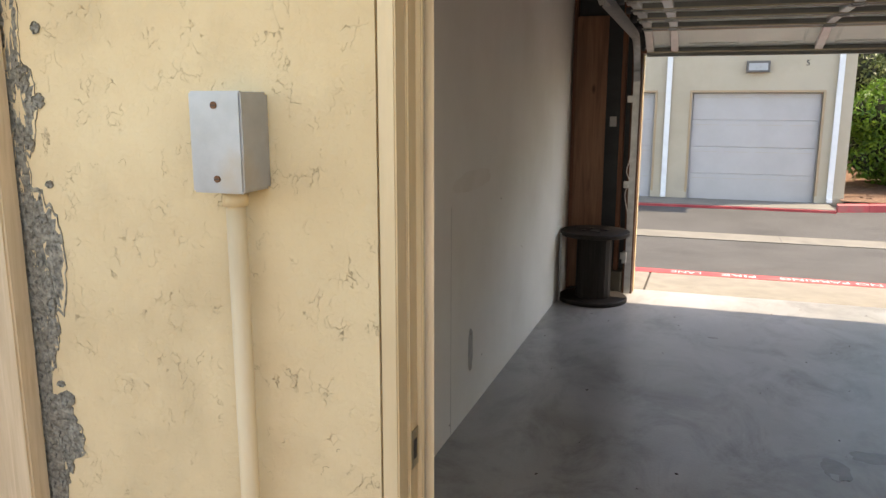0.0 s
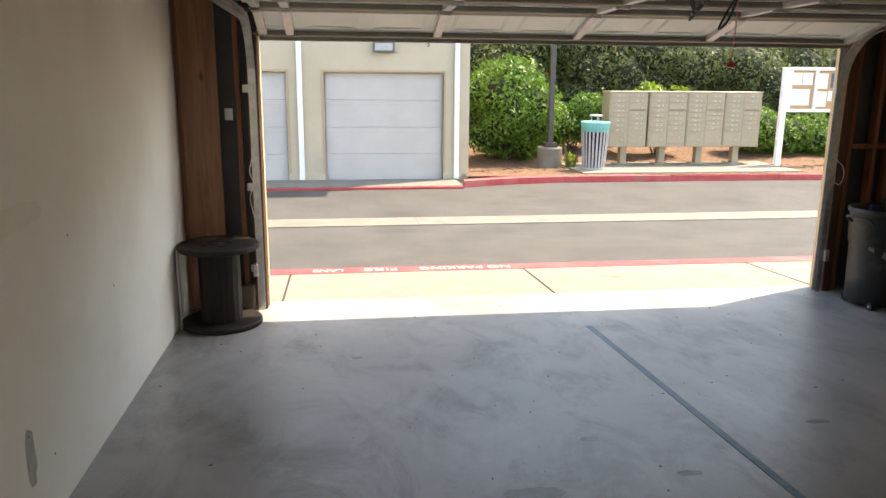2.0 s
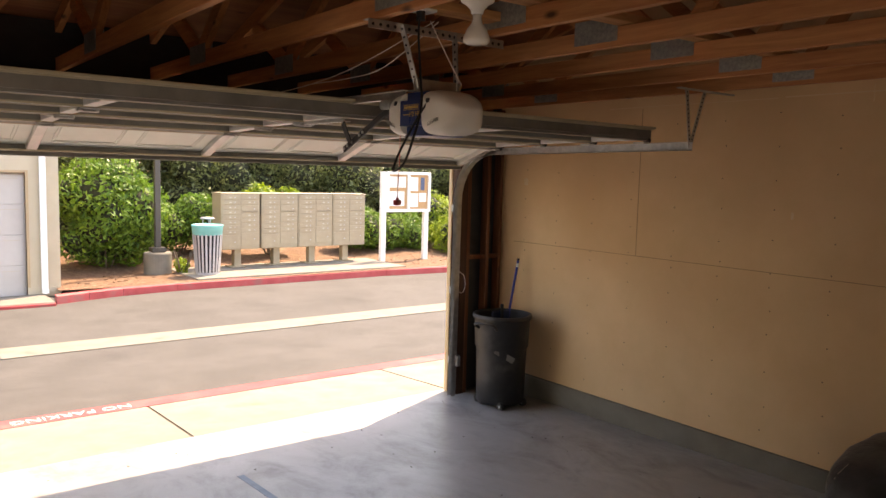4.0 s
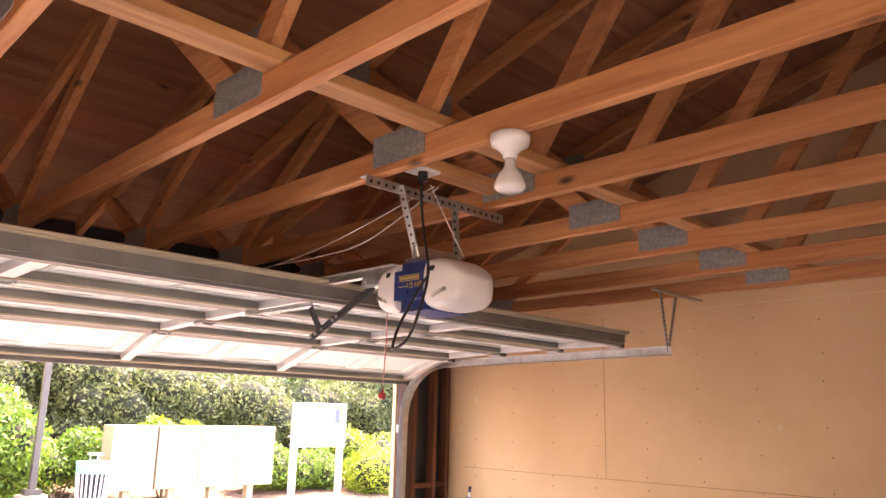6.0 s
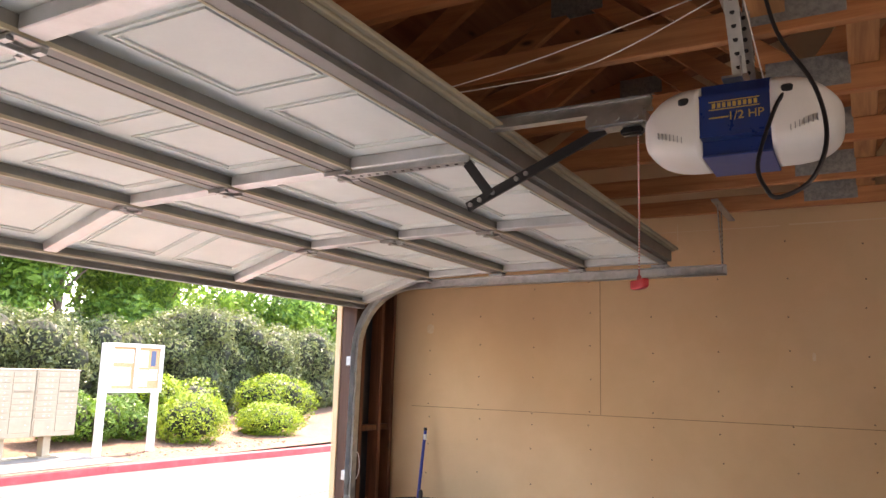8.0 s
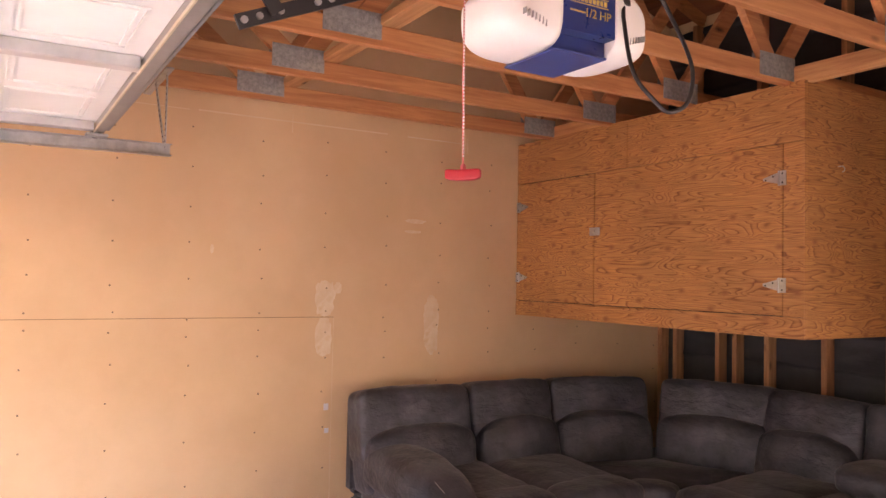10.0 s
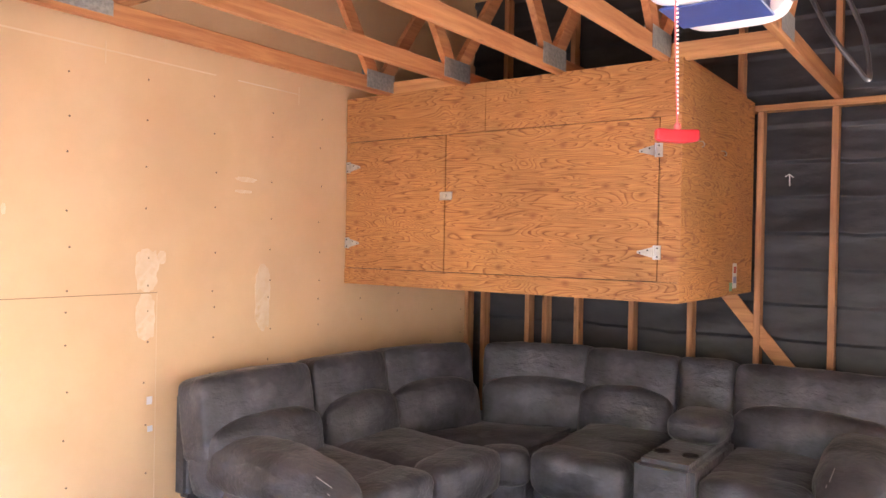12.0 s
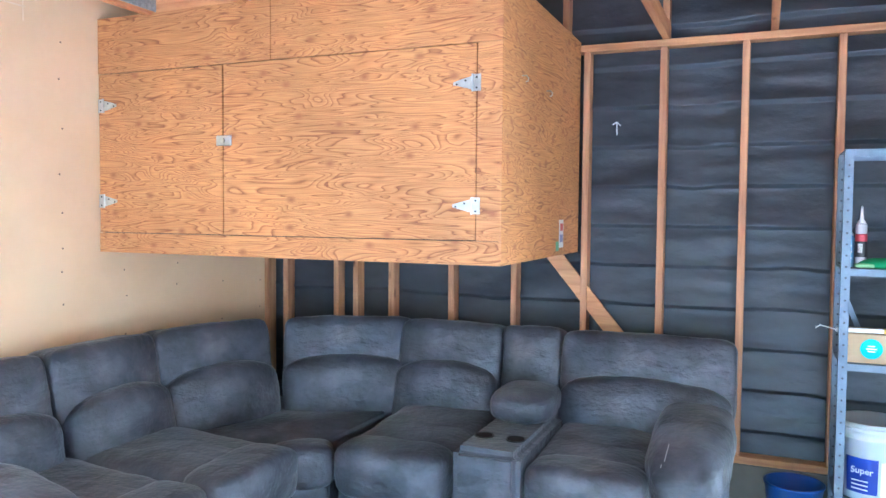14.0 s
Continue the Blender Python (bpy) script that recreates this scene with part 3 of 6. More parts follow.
for y, z, h, w, s in ((3.605, 1.55, 0.22, 0.13, 1.0), (3.61, 1.31, 0.24, 0.11, 5.0), (2.845, 1.38, 0.40, 0.115, 9.0), (3.52, 1.615, 0.07, 0.05, 3.0), (2.98, 2.06, 0.03, 0.15, 6.0), (3.0, 1.99, 0.02, 0.12, 7.0), (4.3, 1.83, 0.05, 0.02, 2.0), (6.86, 2.0, 0.07, 0.06, 4.0)):
    ob = part("filler_patch", daub(h, w, s), M_FILLER, wall_r, "pale smear of joint filler")
    ob.matrix_basis = pose(XR - 0.0015 - 0.0004 * (s % 3), y, z)

wall_l = bpy.data.objects["wall_left"]
M_PATCHGREY = surface("grey scuff", (0.33, 0.32, 0.29), (0.45, 0.43, 0.39), 12.0, 0.8, 0, 0.2, 50)
ob = part("scuff_patch", daub(0.24, 0.085, 12.0), M_PATCHGREY, wall_l, "grey oval scuff on the drywall")
ob.matrix_basis = pose(XL + 0.0015, 3.97, 0.40, 0, 0, 180)
for y, z in ((3.97, 0.49), (3.2, 0.82), (4.6, 1.15), (3.05, 0.21), (2.6, 0.9), (5.2, 0.75), (2.9, 1.32), (4.2, 0.3), (3.6, 0.12)):
    piece("nail_head", nail_mesh, wall_l, pose(XL + 0.0005, y, z, 0, 90, 0))
part("seam", block(XL - 0.002, XL + 0.0008, 3.62, 3.623, 0.05, 1.22), M_PATCHGREY, wall_l)
M_SKIM = surface("skim coat", (0.73, 0.70, 0.62), (0.79, 0.76, 0.69), 4.0, 0.8, 0, 0.2, 40)
ob = part("skim_patch", daub(0.10, 0.7, 20.0), M_SKIM, wall_l, "smeared skim coat band")
ob.matrix_basis = pose(XL + 0.001, 4.0, 1.32, 0, 0, 180)

# ---- floor marks ----
fl = bpy.data.objects["floor"]


def floor_patch(x, y, w, h, seed):
    """An uneven thin stain on the slab."""
    bm = daub(h, w, seed)
    m = pose(x, y, slab_z(y) + 0.0018, 0, -90, 0)
    for v in bm.verts:
        v.co = m @ v.co
        v.co.z = slab_z(v.co.y) + 0.0016 if v.co.z > slab_z(v.co.y) else slab_z(v.co.y) - 0.001
    return bm


bm = bmesh.new()
vs = [bm.verts.new((x, y, slab_z(y) + d)) for d in (0.0025, -0.002) for x, y in ((2.19, 6.39), (2.235, 6.39), (2.485, 1.6), (2.44, 1.6))]
bm.faces.new(vs[:4])
for k in range(4):
    bm.faces.new((vs[k], vs[4 + k], vs[4 + (k + 1) % 4], vs[(k + 1) % 4]))
part("painted_line", bm, M_STRIPE, fl, "faded blue-grey line painted on the slab")
M_OIL = surface("oily stain", (0.10, 0.095, 0.085), (0.19, 0.185, 0.17), 10.0, 0.35, 0, 0.2, 60, c=(0.24, 0.235, 0.22), spots=6.0)
for x, y, w, h, s in ((1.18, 4.05, 0.28, 0.14, 1.5), (0.95, 3.85, 0.12, 0.22, 2.5), (1.6, 4.55, 0.10, 0.06, 3.5), (1.95, 4.15, 0.12, 0.05, 8.5), (0.45, 5.9, 0.07, 0.04, 4.5), (2.9, 4.6, 0.14, 0.05, 5.5)):
    part("oil_stain", floor_patch(x, y, h, w, s), M_OIL, fl, "dark oily stain soaked in the concrete")
M_GRIT = surface("dark grit", (0.02, 0.018, 0.015), (0.07, 0.05, 0.035), 20.0, 0.9)
grit_mesh = mesh_of("leaf_crumb", bx(bmesh.new(), -0.008, 0.008, -0.005, 0.005, 0, 0.003), M_GRIT)
for k in range(150):
    x, y = rng.uniform(XL + 0.1, XR - 0.1), rng.uniform(2.6, 7.1)
    ob = new("leaf_crumb", grit_mesh)
    ob.parent = fl
    s = rng.uniform(0.25, 1.0)
    ob.matrix_basis = pose(x, y, slab_z(y) - 0.0003, 0, 0, rng.uniform(0, 180)) @ Matrix.Diagonal((s, s * rng.uniform(0.5, 1.2), s, 1))


# ---- sectional garage door, open overhead ----
M_INSIDE = M_DOORWHITE
M_STILE = surface("zinc coated stile", (0.50, 0.52, 0.53), (0.62, 0.63, 0.64), 8.0, 0.4, 0.5, 0.05, 60)
M_LIP = surface("cream door edge", (0.44, 0.38, 0.27), (0.52, 0.46, 0.34), 8.0, 0.55, 0.0, 0.1, 60)
M_RUBBER = plain("black rubber", (0.02, 0.02, 0.02), 0.7)
gd = thing("garage_door", 2.13, 6.0, 2.1, "open white sectional overhead garage door with embossed panels", "garage door")
GX0, GX1 = -0.20 - 2.13, 4.49 - 2.13
DOOR_LINE = ((4.965, 2.350), (5.475, 2.346), (5.985, 2.338), (6.505, 2.318), (7.015, 2.150))


def in_door(bm, a, b):
    """Move a section built flat (length along y from 0, inner face at z = 0) to its place."""
    d = Vector((0, b[0] - a[0], b[1] - a[1]))
    m = Matrix.Translation((0, a[0] - 6.0, a[1] - 2.1)) @ Matrix.Rotation(math.atan2(d.z, d.y), 4, "X")
    for v in bm.verts:
        v.co = m @ v.co
    return bm


STILE_X = (GX0 + 0.03, 0.024 - 2.13, 1.107 - 2.13, 2.19 - 2.13, 3.273 - 2.13, GX1 - 0.03)
for k, (a, b) in enumerate(zip(DOOR_LINE, DOOR_LINE[1:])):
    L = math.hypot(b[0] - a[0], b[1] - a[1])
    sec = part("door_section", in_door(block(GX0, GX1, 0.003, L - 0.003, 0.0, 0.012), a, b), M_INSIDE, gd, "white embossed steel section seen from inside")
    for y0, name in ((0.0, "rail"), (L - 0.045, "rail")):
        part(name, in_door(block(GX0, GX1, y0 + 0.004, y0 + 0.041, -0.042, -0.001), a, b), M_RAILGREY, sec, "grey-brown folded steel rail")
        part("rail_lip", in_door(block(GX0, GX1, y0 + (0.0412 if y0 == 0 else -0.006), y0 + (0.047 if y0 == 0 else 0.0038), -0.044, -0.034), a, b), M_LIP, sec)
    for x in STILE_X:
        part("stile", in_door(block(x - 0.03, x + 0.03, 0.048, L - 0.052, -0.040, -0.001, 0.003, 1), a, b), M_STILE, sec, "zinc-coated upright stile")
    for x0, x1 in zip(STILE_X, STILE_X[1:]):
        n = 2
        for i in range(n):
            c0 = x0 + 0.05 + (x1 - x0 - 0.1) * i / n + 0.05
            c1 = x0 + 0.05 + (x1 - x0 - 0.1) * (i + 1) / n - 0.05
            bm = bmesh.new()
            for inset, h in ((0.0, -0.006), (0.018, -0.006)):
                y0, y1 = 0.10 + inset, L - 0.11 - inset
                X0, X1 = c0 + inset, c1 - inset
                for q in ((X0, X1, y0, y0 + 0.007), (X0, X1, y1 - 0.007, y1), (X0, X0 + 0.007, y0 + 0.0072, y1 - 0.0072), (X1 - 0.007, X1, y0 + 0.0072, y1 - 0.0072)):
                    bx(bm, q[0], q[1], q[2], q[3], h, -0.0005)
            part("embossed_panel", in_door(bm, a, b), M_INSIDE, sec)
# top strut and its lip
bm = bmesh.new()
bx(bm, GX0, GX1, 4.945 - 6.0, 4.955 - 6.0, 0.222, 0.280)
bx(bm, GX0, GX1, 4.956 - 6.0, 5.005 - 6.0, 0.222, 0.229)
part("strut", bm, M_RAILGREY, gd, "grey-brown reinforcing strut along the top edge")
part("strut_lip", block(GX0, GX1, 4.925 - 6.0, 4.9445 - 6.0, 0.274, 0.288, 0.003, 1), M_LIP, gd)
part("strut_lip", block(GX0, GX1, 4.906 - 6.0, 4.924 - 6.0, 0.280, 0.294, 0.003, 1), M_LIP, gd)
part("weather_seal", block(GX0, GX1, 7.018 - 6.0, 7.032 - 6.0, 0.008, 0.052, 0.004, 1), M_RUBBER, gd, "black rubber bottom seal")
part("bottom_bar", block(GX0, GX1, 6.977 - 6.0, 7.015 - 6.0, -0.008, 0.032, 0.003, 1), M_RAILGREY, gd)


def hinge(parent, x, y, z):
    h = part("hinge", block(x - 0.04, x + 0.04, y - 0.05, y + 0.05, z - 0.048, z - 0.043, 0.001, 1), M_STEEL, parent, "small galvanised hinge")
    bm = bmesh.new()
    rod(bm, (x - 0.045, y - 0.005, z - 0.056), (x + 0.045, y - 0.005, z - 0.056), 0.007)
    for dx in (-0.035, 0.035):
        bx(bm, x + dx - 0.008, x + dx + 0.008, y - 0.04, y + 0.04, z - 0.058, z - 0.0485)
    part("knuckle", bm, M_STEEL, h)
    for dx in (-0.025, 0.025):
        part("bolt", rod(bmesh.new(), (x + dx, y + 0.03, z - 0.056), (x + dx, y + 0.03, z - 0.0585), 0.008, 6), M_STEEL, h)


for y, z in DOOR_LINE[1:4]:
    for x in STILE_X[1:-1]:
        hinge(gd, x, y - 6.0, z - 2.1)
M_ROLLER = plain("dark roller", (0.05, 0.05, 0.055), 0.5)
for x, sgn in ((GX0 + 0.03, -1), (GX1 - 0.03, 1)):
    for y, z in ((5.00, 2.340), (5.475, 2.336), (5.985, 2.328), (6.505, 2.308), (6.97, 2.190)):
        b = part("roller_bracket", block(x - 0.03, x + 0.03, y - 6.045, y - 5.955, z - 2.1 - 0.055, z - 2.1 - 0.043, 0.002, 1), M_STEEL, gd, "galvanised roller bracket")
        part("roller", rod(bmesh.new(), (x + sgn * 0.045, y - 6.0, z - 2.1 - 0.03), (x + sgn * 0.075, y - 6.0, z - 2.1 - 0.03), 0.022, 14), M_ROLLER, b)
        part("axle", rod(bmesh.new(), (x - 0.01, y - 6.0, z - 2.1 - 0.03), (x + sgn * 0.05, y - 6.0, z - 2.1 - 0.03), 0.006), M_STEEL, b)
# perforated stiffener for the opener arm
bm = bmesh.new()
bx(bm, 0.04, 0.082, 5.01 - 6.0, 5.46 - 6.0, 0.190, 0.196)
bx(bm, 0.04, 0.046, 5.01 - 6.0, 5.46 - 6.0, 0.1965, 0.240)
stiff = part("stiffener", bm, M_STEEL, gd, "perforated galvanised angle")
for i in range(14):
    part("hole", rod(bmesh.new(), (0.061, 5.03 - 6.0 + i * 0.031, 0.1885), (0.061, 5.03 - 6.0 + i * 0.031, 0.1902), 0.006, 10), M_ROLLER, stiff)


# ---- door tracks with their hangers ----
def track(x, sgn, label):
    t = thing("door_track", x, 7.0, slab_z(7.0), label, "door track", "door tracks")
    pts = [(0, 4.668 - 7.0, 2.275), (0, 6.62 - 7.0, 2.255)]
    for k in range(1, 9):
        a = k * math.pi / 16
        pts.append((0, 6.62 - 7.0 + 0.44 * math.sin(a), 2.255 - 0.44 * (1 - math.cos(a))))
    pts.append((0, 7.075 - 7.0, 0.02))
    for dz, w in ((0.0, 0.005),):
        bm = bmesh.new()
        prof = ((-0.026, -0.024), (-0.026, 0.024), (0.026, 0.024), (0.026, -0.024))
        rings = []
        for i, p in enumerate(pts):
            d = (Vector(pts[min(i + 1, len(pts) - 1)]) - Vector(pts[max(i - 1, 0)])).normalized()
            nrm = Vector((0, -d.z, d.y))
            for off in (0.0, 0.003):
                rings.append([bm.verts.new(Vector(p) + nrm * (pv * (1 + off * 20)) + Vector((sgn * (pu + off), 0, 0))) for pv, pu in prof])
        for i in range(len(pts) - 1):
            for o in (0, 1):
                r0, r1 = rings[2 * i + o], rings[2 * i + 2 + o]
                for q in range(3):
                    bm.faces.new((r0[q], r0[q + 1], r1[q + 1], r1[q]))
        for i in (0, len(pts) - 1):
            for q in range(3):
                bm.faces.new((rings[2 * i][q], rings[2 * i][q + 1], rings[2 * i + 1][q + 1], rings[2 * i + 1][q]))
        part("rail", bm, M_STEEL, t, "galvanised channel rail")
    top = CHORD - slab_z(7.0)
    for dx, y in ((-0.02, -2.30), (0.20, -2.286)):
        h = part("hanger", beam(bmesh.new(), (sgn * 0.03, -2.31, 2.265), (sgn * dx, y, top - 0.004), 0.032, 0.003, (0, 1, 0)), M_STEEL, t, "perforated galvanised hanger strap")
        for i in range(1, 14):
            f = i / 14
            px, py, pz = sgn * (0.03 + (dx - 0.03) * f), -2.31 + (y + 2.31) * f, 2.265 + (top - 2.265) * f
            part("hole", rod(bmesh.new(), (px, py - 0.0025, pz), (px, py + 0.0025, pz), 0.006, 8), M_ROLLER, h)
    part("angle_bar", block(min(-sgn * 0.1, sgn * 0.5), max(-sgn * 0.1, sgn * 0.5), -2.315, -2.28, top - 0.012, top - 0.004), M_STEEL, t)
    for z in (0.35, 1.0, 1.75):
        part("bracket", block(min(0, sgn * 0.07) - 0.008, max(0, sgn * 0.07) + 0.008, 0.10, 0.135, z - 0.03, z + 0.03, 0.002, 1), M_STEEL, t, "galvanised track bracket")
    part("latch", block(sgn * 0.035 - 0.02, sgn * 0.035 + 0.02, 0.02, 0.09, 0.30, 0.40, 0.004, 1), M_STEEL, t, "small steel bracket with cable pulley")
    return t


track(4.53, 1, "galvanised overhead door track curving down beside the opening")
track(-0.275, -1, "galvanised overhead door track beside the dark board")


# ---- garage door opener hung from the trusses ----
def soft_box(sx, sy, sz, n=4.0, cuts=10, bulge=(0, 0, 0), rough_amp=0.0, seed=0.0):
    """A rounded box: a cube's surface pressed to a superellipsoid."""
    bm = bmesh.new()
    bmesh.ops.create_cube(bm, size=2.0)
    bmesh.ops.subdivide_edges(bm, edges=bm.edges[:], cuts=cuts, use_grid_fill=True)
    for v in bm.verts:
        p = v.co.copy()
        q = (abs(p.x) ** n + abs(p.y) ** n + abs(p.z) ** n) ** (1.0 / n)
        p = p / q
        c = p.copy()
        p.x *= 1 + bulge[0] * (1 - c.y * c.y) * (1 - c.z * c.z)
        p.y *= 1 + bulge[1] * (1 - c.x * c.x) * (1 - c.z * c.z)
        p.z *= 1 + bulge[2] * (1 - c.x * c.x) * (1 - c.y * c.y)
        p = Vector((p.x * sx / 2, p.y * sy / 2, p.z * sz / 2))
        if rough_amp:
            w = noise.noise(p * 6 + Vector((seed, seed * 2, 0))) + 0.5 * noise.noise(p * 17 + Vector((seed, 0, seed)))
            p += c.normalized() * w * rough_amp
        v.co = p
    return bm


def text_on(body, size, material, parent, m, label="", extrude=0.0006):
    """Lettering as a mesh."""
    cu = bpy.data.curves.new("lettering", "FONT")
    cu.body, cu.size, cu.extrude = body, size, extrude
    cu.align_x, cu.align_y = "CENTER", "CENTER"
    tmp = new("lettering", cu)
    me = bpy.data.meshes.new_from_object(tmp)
    bpy.data.objects.remove(tmp)
    bpy.data.curves.remove(cu)
    me.materials.clear()
    me.materials.append(material)
    ob = new("lettering", me)
    ob.parent = parent
    ob.matrix_basis = m
    if label:
        tagged(ob, label)
    return ob


M_PLASTIC = plain("white plastic", (0.78, 0.77, 0.74), 0.35)
M_BLUE = plain("dark blue enamel", (0.012, 0.035, 0.16), 0.3)
M_SLOT = plain("grey slot", (0.30, 0.30, 0.29), 0.6)
M_GOLD = plain("gold print", (0.55, 0.38, 0.10), 0.4)
M_BLACK = plain("black paint", (0.018, 0.018, 0.02), 0.45)
M_CORD = plain("red and white cord", (0.62, 0.12, 0.11), 0.8, vary=0.5)
M_RED = plain("red plastic", (0.45, 0.012, 0.02), 0.4)

OPX, OPY, OPZ = 2.180, 4.270, 2.203
op = thing("garage_door_opener", OPX, OPY, OPZ, "white and dark blue garage door opener hung on perforated steel straps", "door opener")
bm = bmesh.new()
bx(bm, -0.120, 0.120, -0.0775, 0.0775, 0.0, 0.172)
bmesh.ops.bevel(bm, geom=[e for e in bm.edges if abs(e.verts[0].co.y - e.verts[1].co.y) > 0.1], offset=0.035, segments=4, affect="EDGES")
housing = part("housing", bm, M_BLUE, op, "dark blue enamel housing")
for s in (-1, 1):
    bm = soft_box(0.245, 0.25, 0.178, 4.0, 14)
    for v in bm.verts:
        f = max(0.0, v.co.y / 0.135)
        v.co.x *= 1 - 0.22 * f * f
        v.co.z *= (1 - 0.78 * f * f) if v.co.z > 0 else (1 - 0.20 * f * f)
        if v.co.y < -0.02:
            v.co.y = -0.02
        v.co.y *= s
        v.co += Vector((0, s * 0.097, 0.086))
    cap = part("end_cap", bm, M_PLASTIC, op, "white rounded plastic light cover", True)
    for i in range(7):
        for sx in (-1, 1):
            part("vent_slot", block(sx * 0.108 - 0.012, sx * 0.108 + 0.012, s * 0.118 + s * i * 0.009, s * 0.118 + s * i * 0.009 + 0.002, 0.030 + i * 0.003, 0.046 + i * 0.0025), M_SLOT, cap)
    part("notch", soft_box(0.022, 0.030, 0.024, 3, 3), M_BLACK, cap).matrix_basis = pose(-0.112, s * 0.112, 0.128)
part("front_bar", block(-0.1215, -0.120, -0.055, 0.055, 0.117, 0.119), M_GOLD, housing)
for i in range(9):
    part("logo_bar", block(-0.1220, -0.120, -0.05 + i * 0.0113, -0.043 + i * 0.0113, 0.103, 0.114), M_GOLD, housing)
part("front_bar", block(-0.1215, -0.120, -0.055, 0.055, 0.098, 0.100), M_GOLD, housing)
text_on("1/2 HP", 0.028, M_GOLD, housing, pose(-0.1205, -0.025, 0.080, 90, 0, -90))
part("front_bar", block(-0.1215, -0.120, 0.012, 0.055, 0.078, 0.081), M_GOLD, housing)
# lighter blue than the housing, holding the sheen on its underside
part("underside_sheen", block(-0.095, 0.095, -0.077, 0.077, -0.006, -0.0005, 0.002, 1), plain("blue underside", (0.035, 0.06, 0.20), 0.4), op, "dark blue underside, lightened for its sheen")
bm = bmesh.new()
bx(bm, -0.12, 0.12, -0.02, 0.025, 0.1725, 0.178)
bx(bm, -0.12, 0.12, -0.02, -0.016, 0.1785, 0.222)
part("mount_angle", bm, M_STEEL, op, "galvanised mounting angle")


def strap(a, b, parent, n, width=0.032):
    """A perforated steel strap from a to b."""
    s = part("strap", beam(bmesh.new(), a, b, width, 0.004, (1, 0, 0)), M_STEEL, parent, "perforated galvanised strap")
    a, b = Vector(a), Vector(b)
    for i in range(n):
        p = a.lerp(b, (i + 0.5) / n)
        part("hole", rod(bmesh.new(), p - Vector((0.003, 0, 0)), p + Vector((0.003, 0, 0)), 0.006, 8), M_BLACK, s)
    return s


strap((-0.10, -0.013, 0.185), (-0.175, -0.002, 0.427), op, 8)
strap((0.10, -0.013, 0.185), (0.093, -0.002, 0.427), op, 8)
bm = bmesh.new()
bx(bm, -0.325, 0.37, 0.002, 0.006, 0.398, 0.434)
bx(bm, -0.325, 0.37, 0.0065, 0.042, 0.430, 0.434)
bar = part("angle_bar", bm, M_STEEL, op, "perforated galvanised angle across two trusses")
for i in range(20):
    part("hole", rod(bmesh.new(), (-0.305 + i * 0.034, 0.001, 0.415), (-0.305 + i * 0.034, 0.0075, 0.415), 0.007, 8), M_BLACK, bar)
bm = bmesh.new()
bx(bm, -0.016, 0.016, 0.215, 2.84, 0.168, 0.176)
bx(bm, -0.003, 0.003, 0.215, 2.84, 0.1765, 0.200)
bx(bm, -0.016, 0.016, 0.215, 2.84, 0.2005, 0.204)
part("t_rail", bm, M_STEEL, op, "long galvanised rail running to the door header")
part("header_bracket", block(-0.03, 0.03, 2.82, 2.86, 0.14, 0.23, 0.003, 1), M_STEEL, op)
tr = part("trolley", block(-0.03, 0.03, 0.225, 0.385, 0.125, 0.166, 0.006, 2), M_STEEL, op, "galvanised trolley with release lever")
part("release_lever", block(-0.015, 0.015, 0.235, 0.295, 0.102, 0.1245, 0.006, 2), M_BLACK, tr)
for y in (0.25, 0.30, 0.36):
    part("bolt", rod(bmesh.new(), (-0.034, y, 0.145), (0.034, y, 0.145), 0.008, 8), M_STEEL, tr)
arm = part("arm", beam(bmesh.new(), (0, 0.34, 0.128), (0, 0.745, -0.05), 0.008, 0.028), M_BLACK, op, "black perforated steel door arm")
part("arm_hook", beam(bmesh.new(), (-0.009, 0.67, -0.02), (-0.009, 0.745, 0.08), 0.006, 0.028), M_BLACK, arm)
for f in (0.55, 0.62, 0.8, 0.9, 0.97):
    p = Vector((0, 0.34, 0.128)).lerp(Vector((0, 0.745, -0.05)), f)
    part("bolt", rod(bmesh.new(), p - Vector((0.010, 0, 0)), p + Vector((0.006, 0, 0)), 0.007, 8), M_STEEL, arm)
cord = part("pull_cord", tube(bmesh.new(), [(0.0, 0.252, 0.11), (0.0, 0.251, -0.08), (-0.008, 0.252, -0.275)], 0.0018, 6), M_CORD, op, "red and white braided release cord")
M_CORDW = plain("white cord", (0.75, 0.70, 0.68), 0.8)
for i in range(46):
    part("cord_fleck", rod(bmesh.new(), (-0.008 * i / 46, 0.2515, 0.10 - i * 0.0077), (-0.008 * i / 46, 0.2515, 0.0965 - i * 0.0077), 0.0021, 6), M_CORDW, cord)
part("knot", soft_box(0.012, 0.012, 0.022, 2.5, 4), M_CORD, cord).matrix_basis = pose(-0.008, 0.252, -0.276)
hd = soft_box(0.018, 0.080, 0.024, 6, 6)
for v in hd.verts:
    v.co.z += 0.005 * (abs(v.co.y) / 0.05) ** 2
part("cord_handle", hd, M_RED, cord, "red plastic T handle").matrix_basis = pose(-0.008, 0.252, -0.290, 0, 0, -50)
# power lead looping below, thin bell wires
lead = [(-0.112, -0.11, 0.128), (-0.14, -0.085, 0.07), (-0.2, -0.055, -0.06), (-0.245, -0.075, -0.13), (-0.262, -0.10, -0.152), (-0.258, -0.16, -0.12), (-0.24, -0.19, -0.03), (-0.19, -0.17, 0.10), (-0.15, -0.10, 0.25), (-0.14, -0.07, 0.40), (-0.12, -0.06, 0.495)]


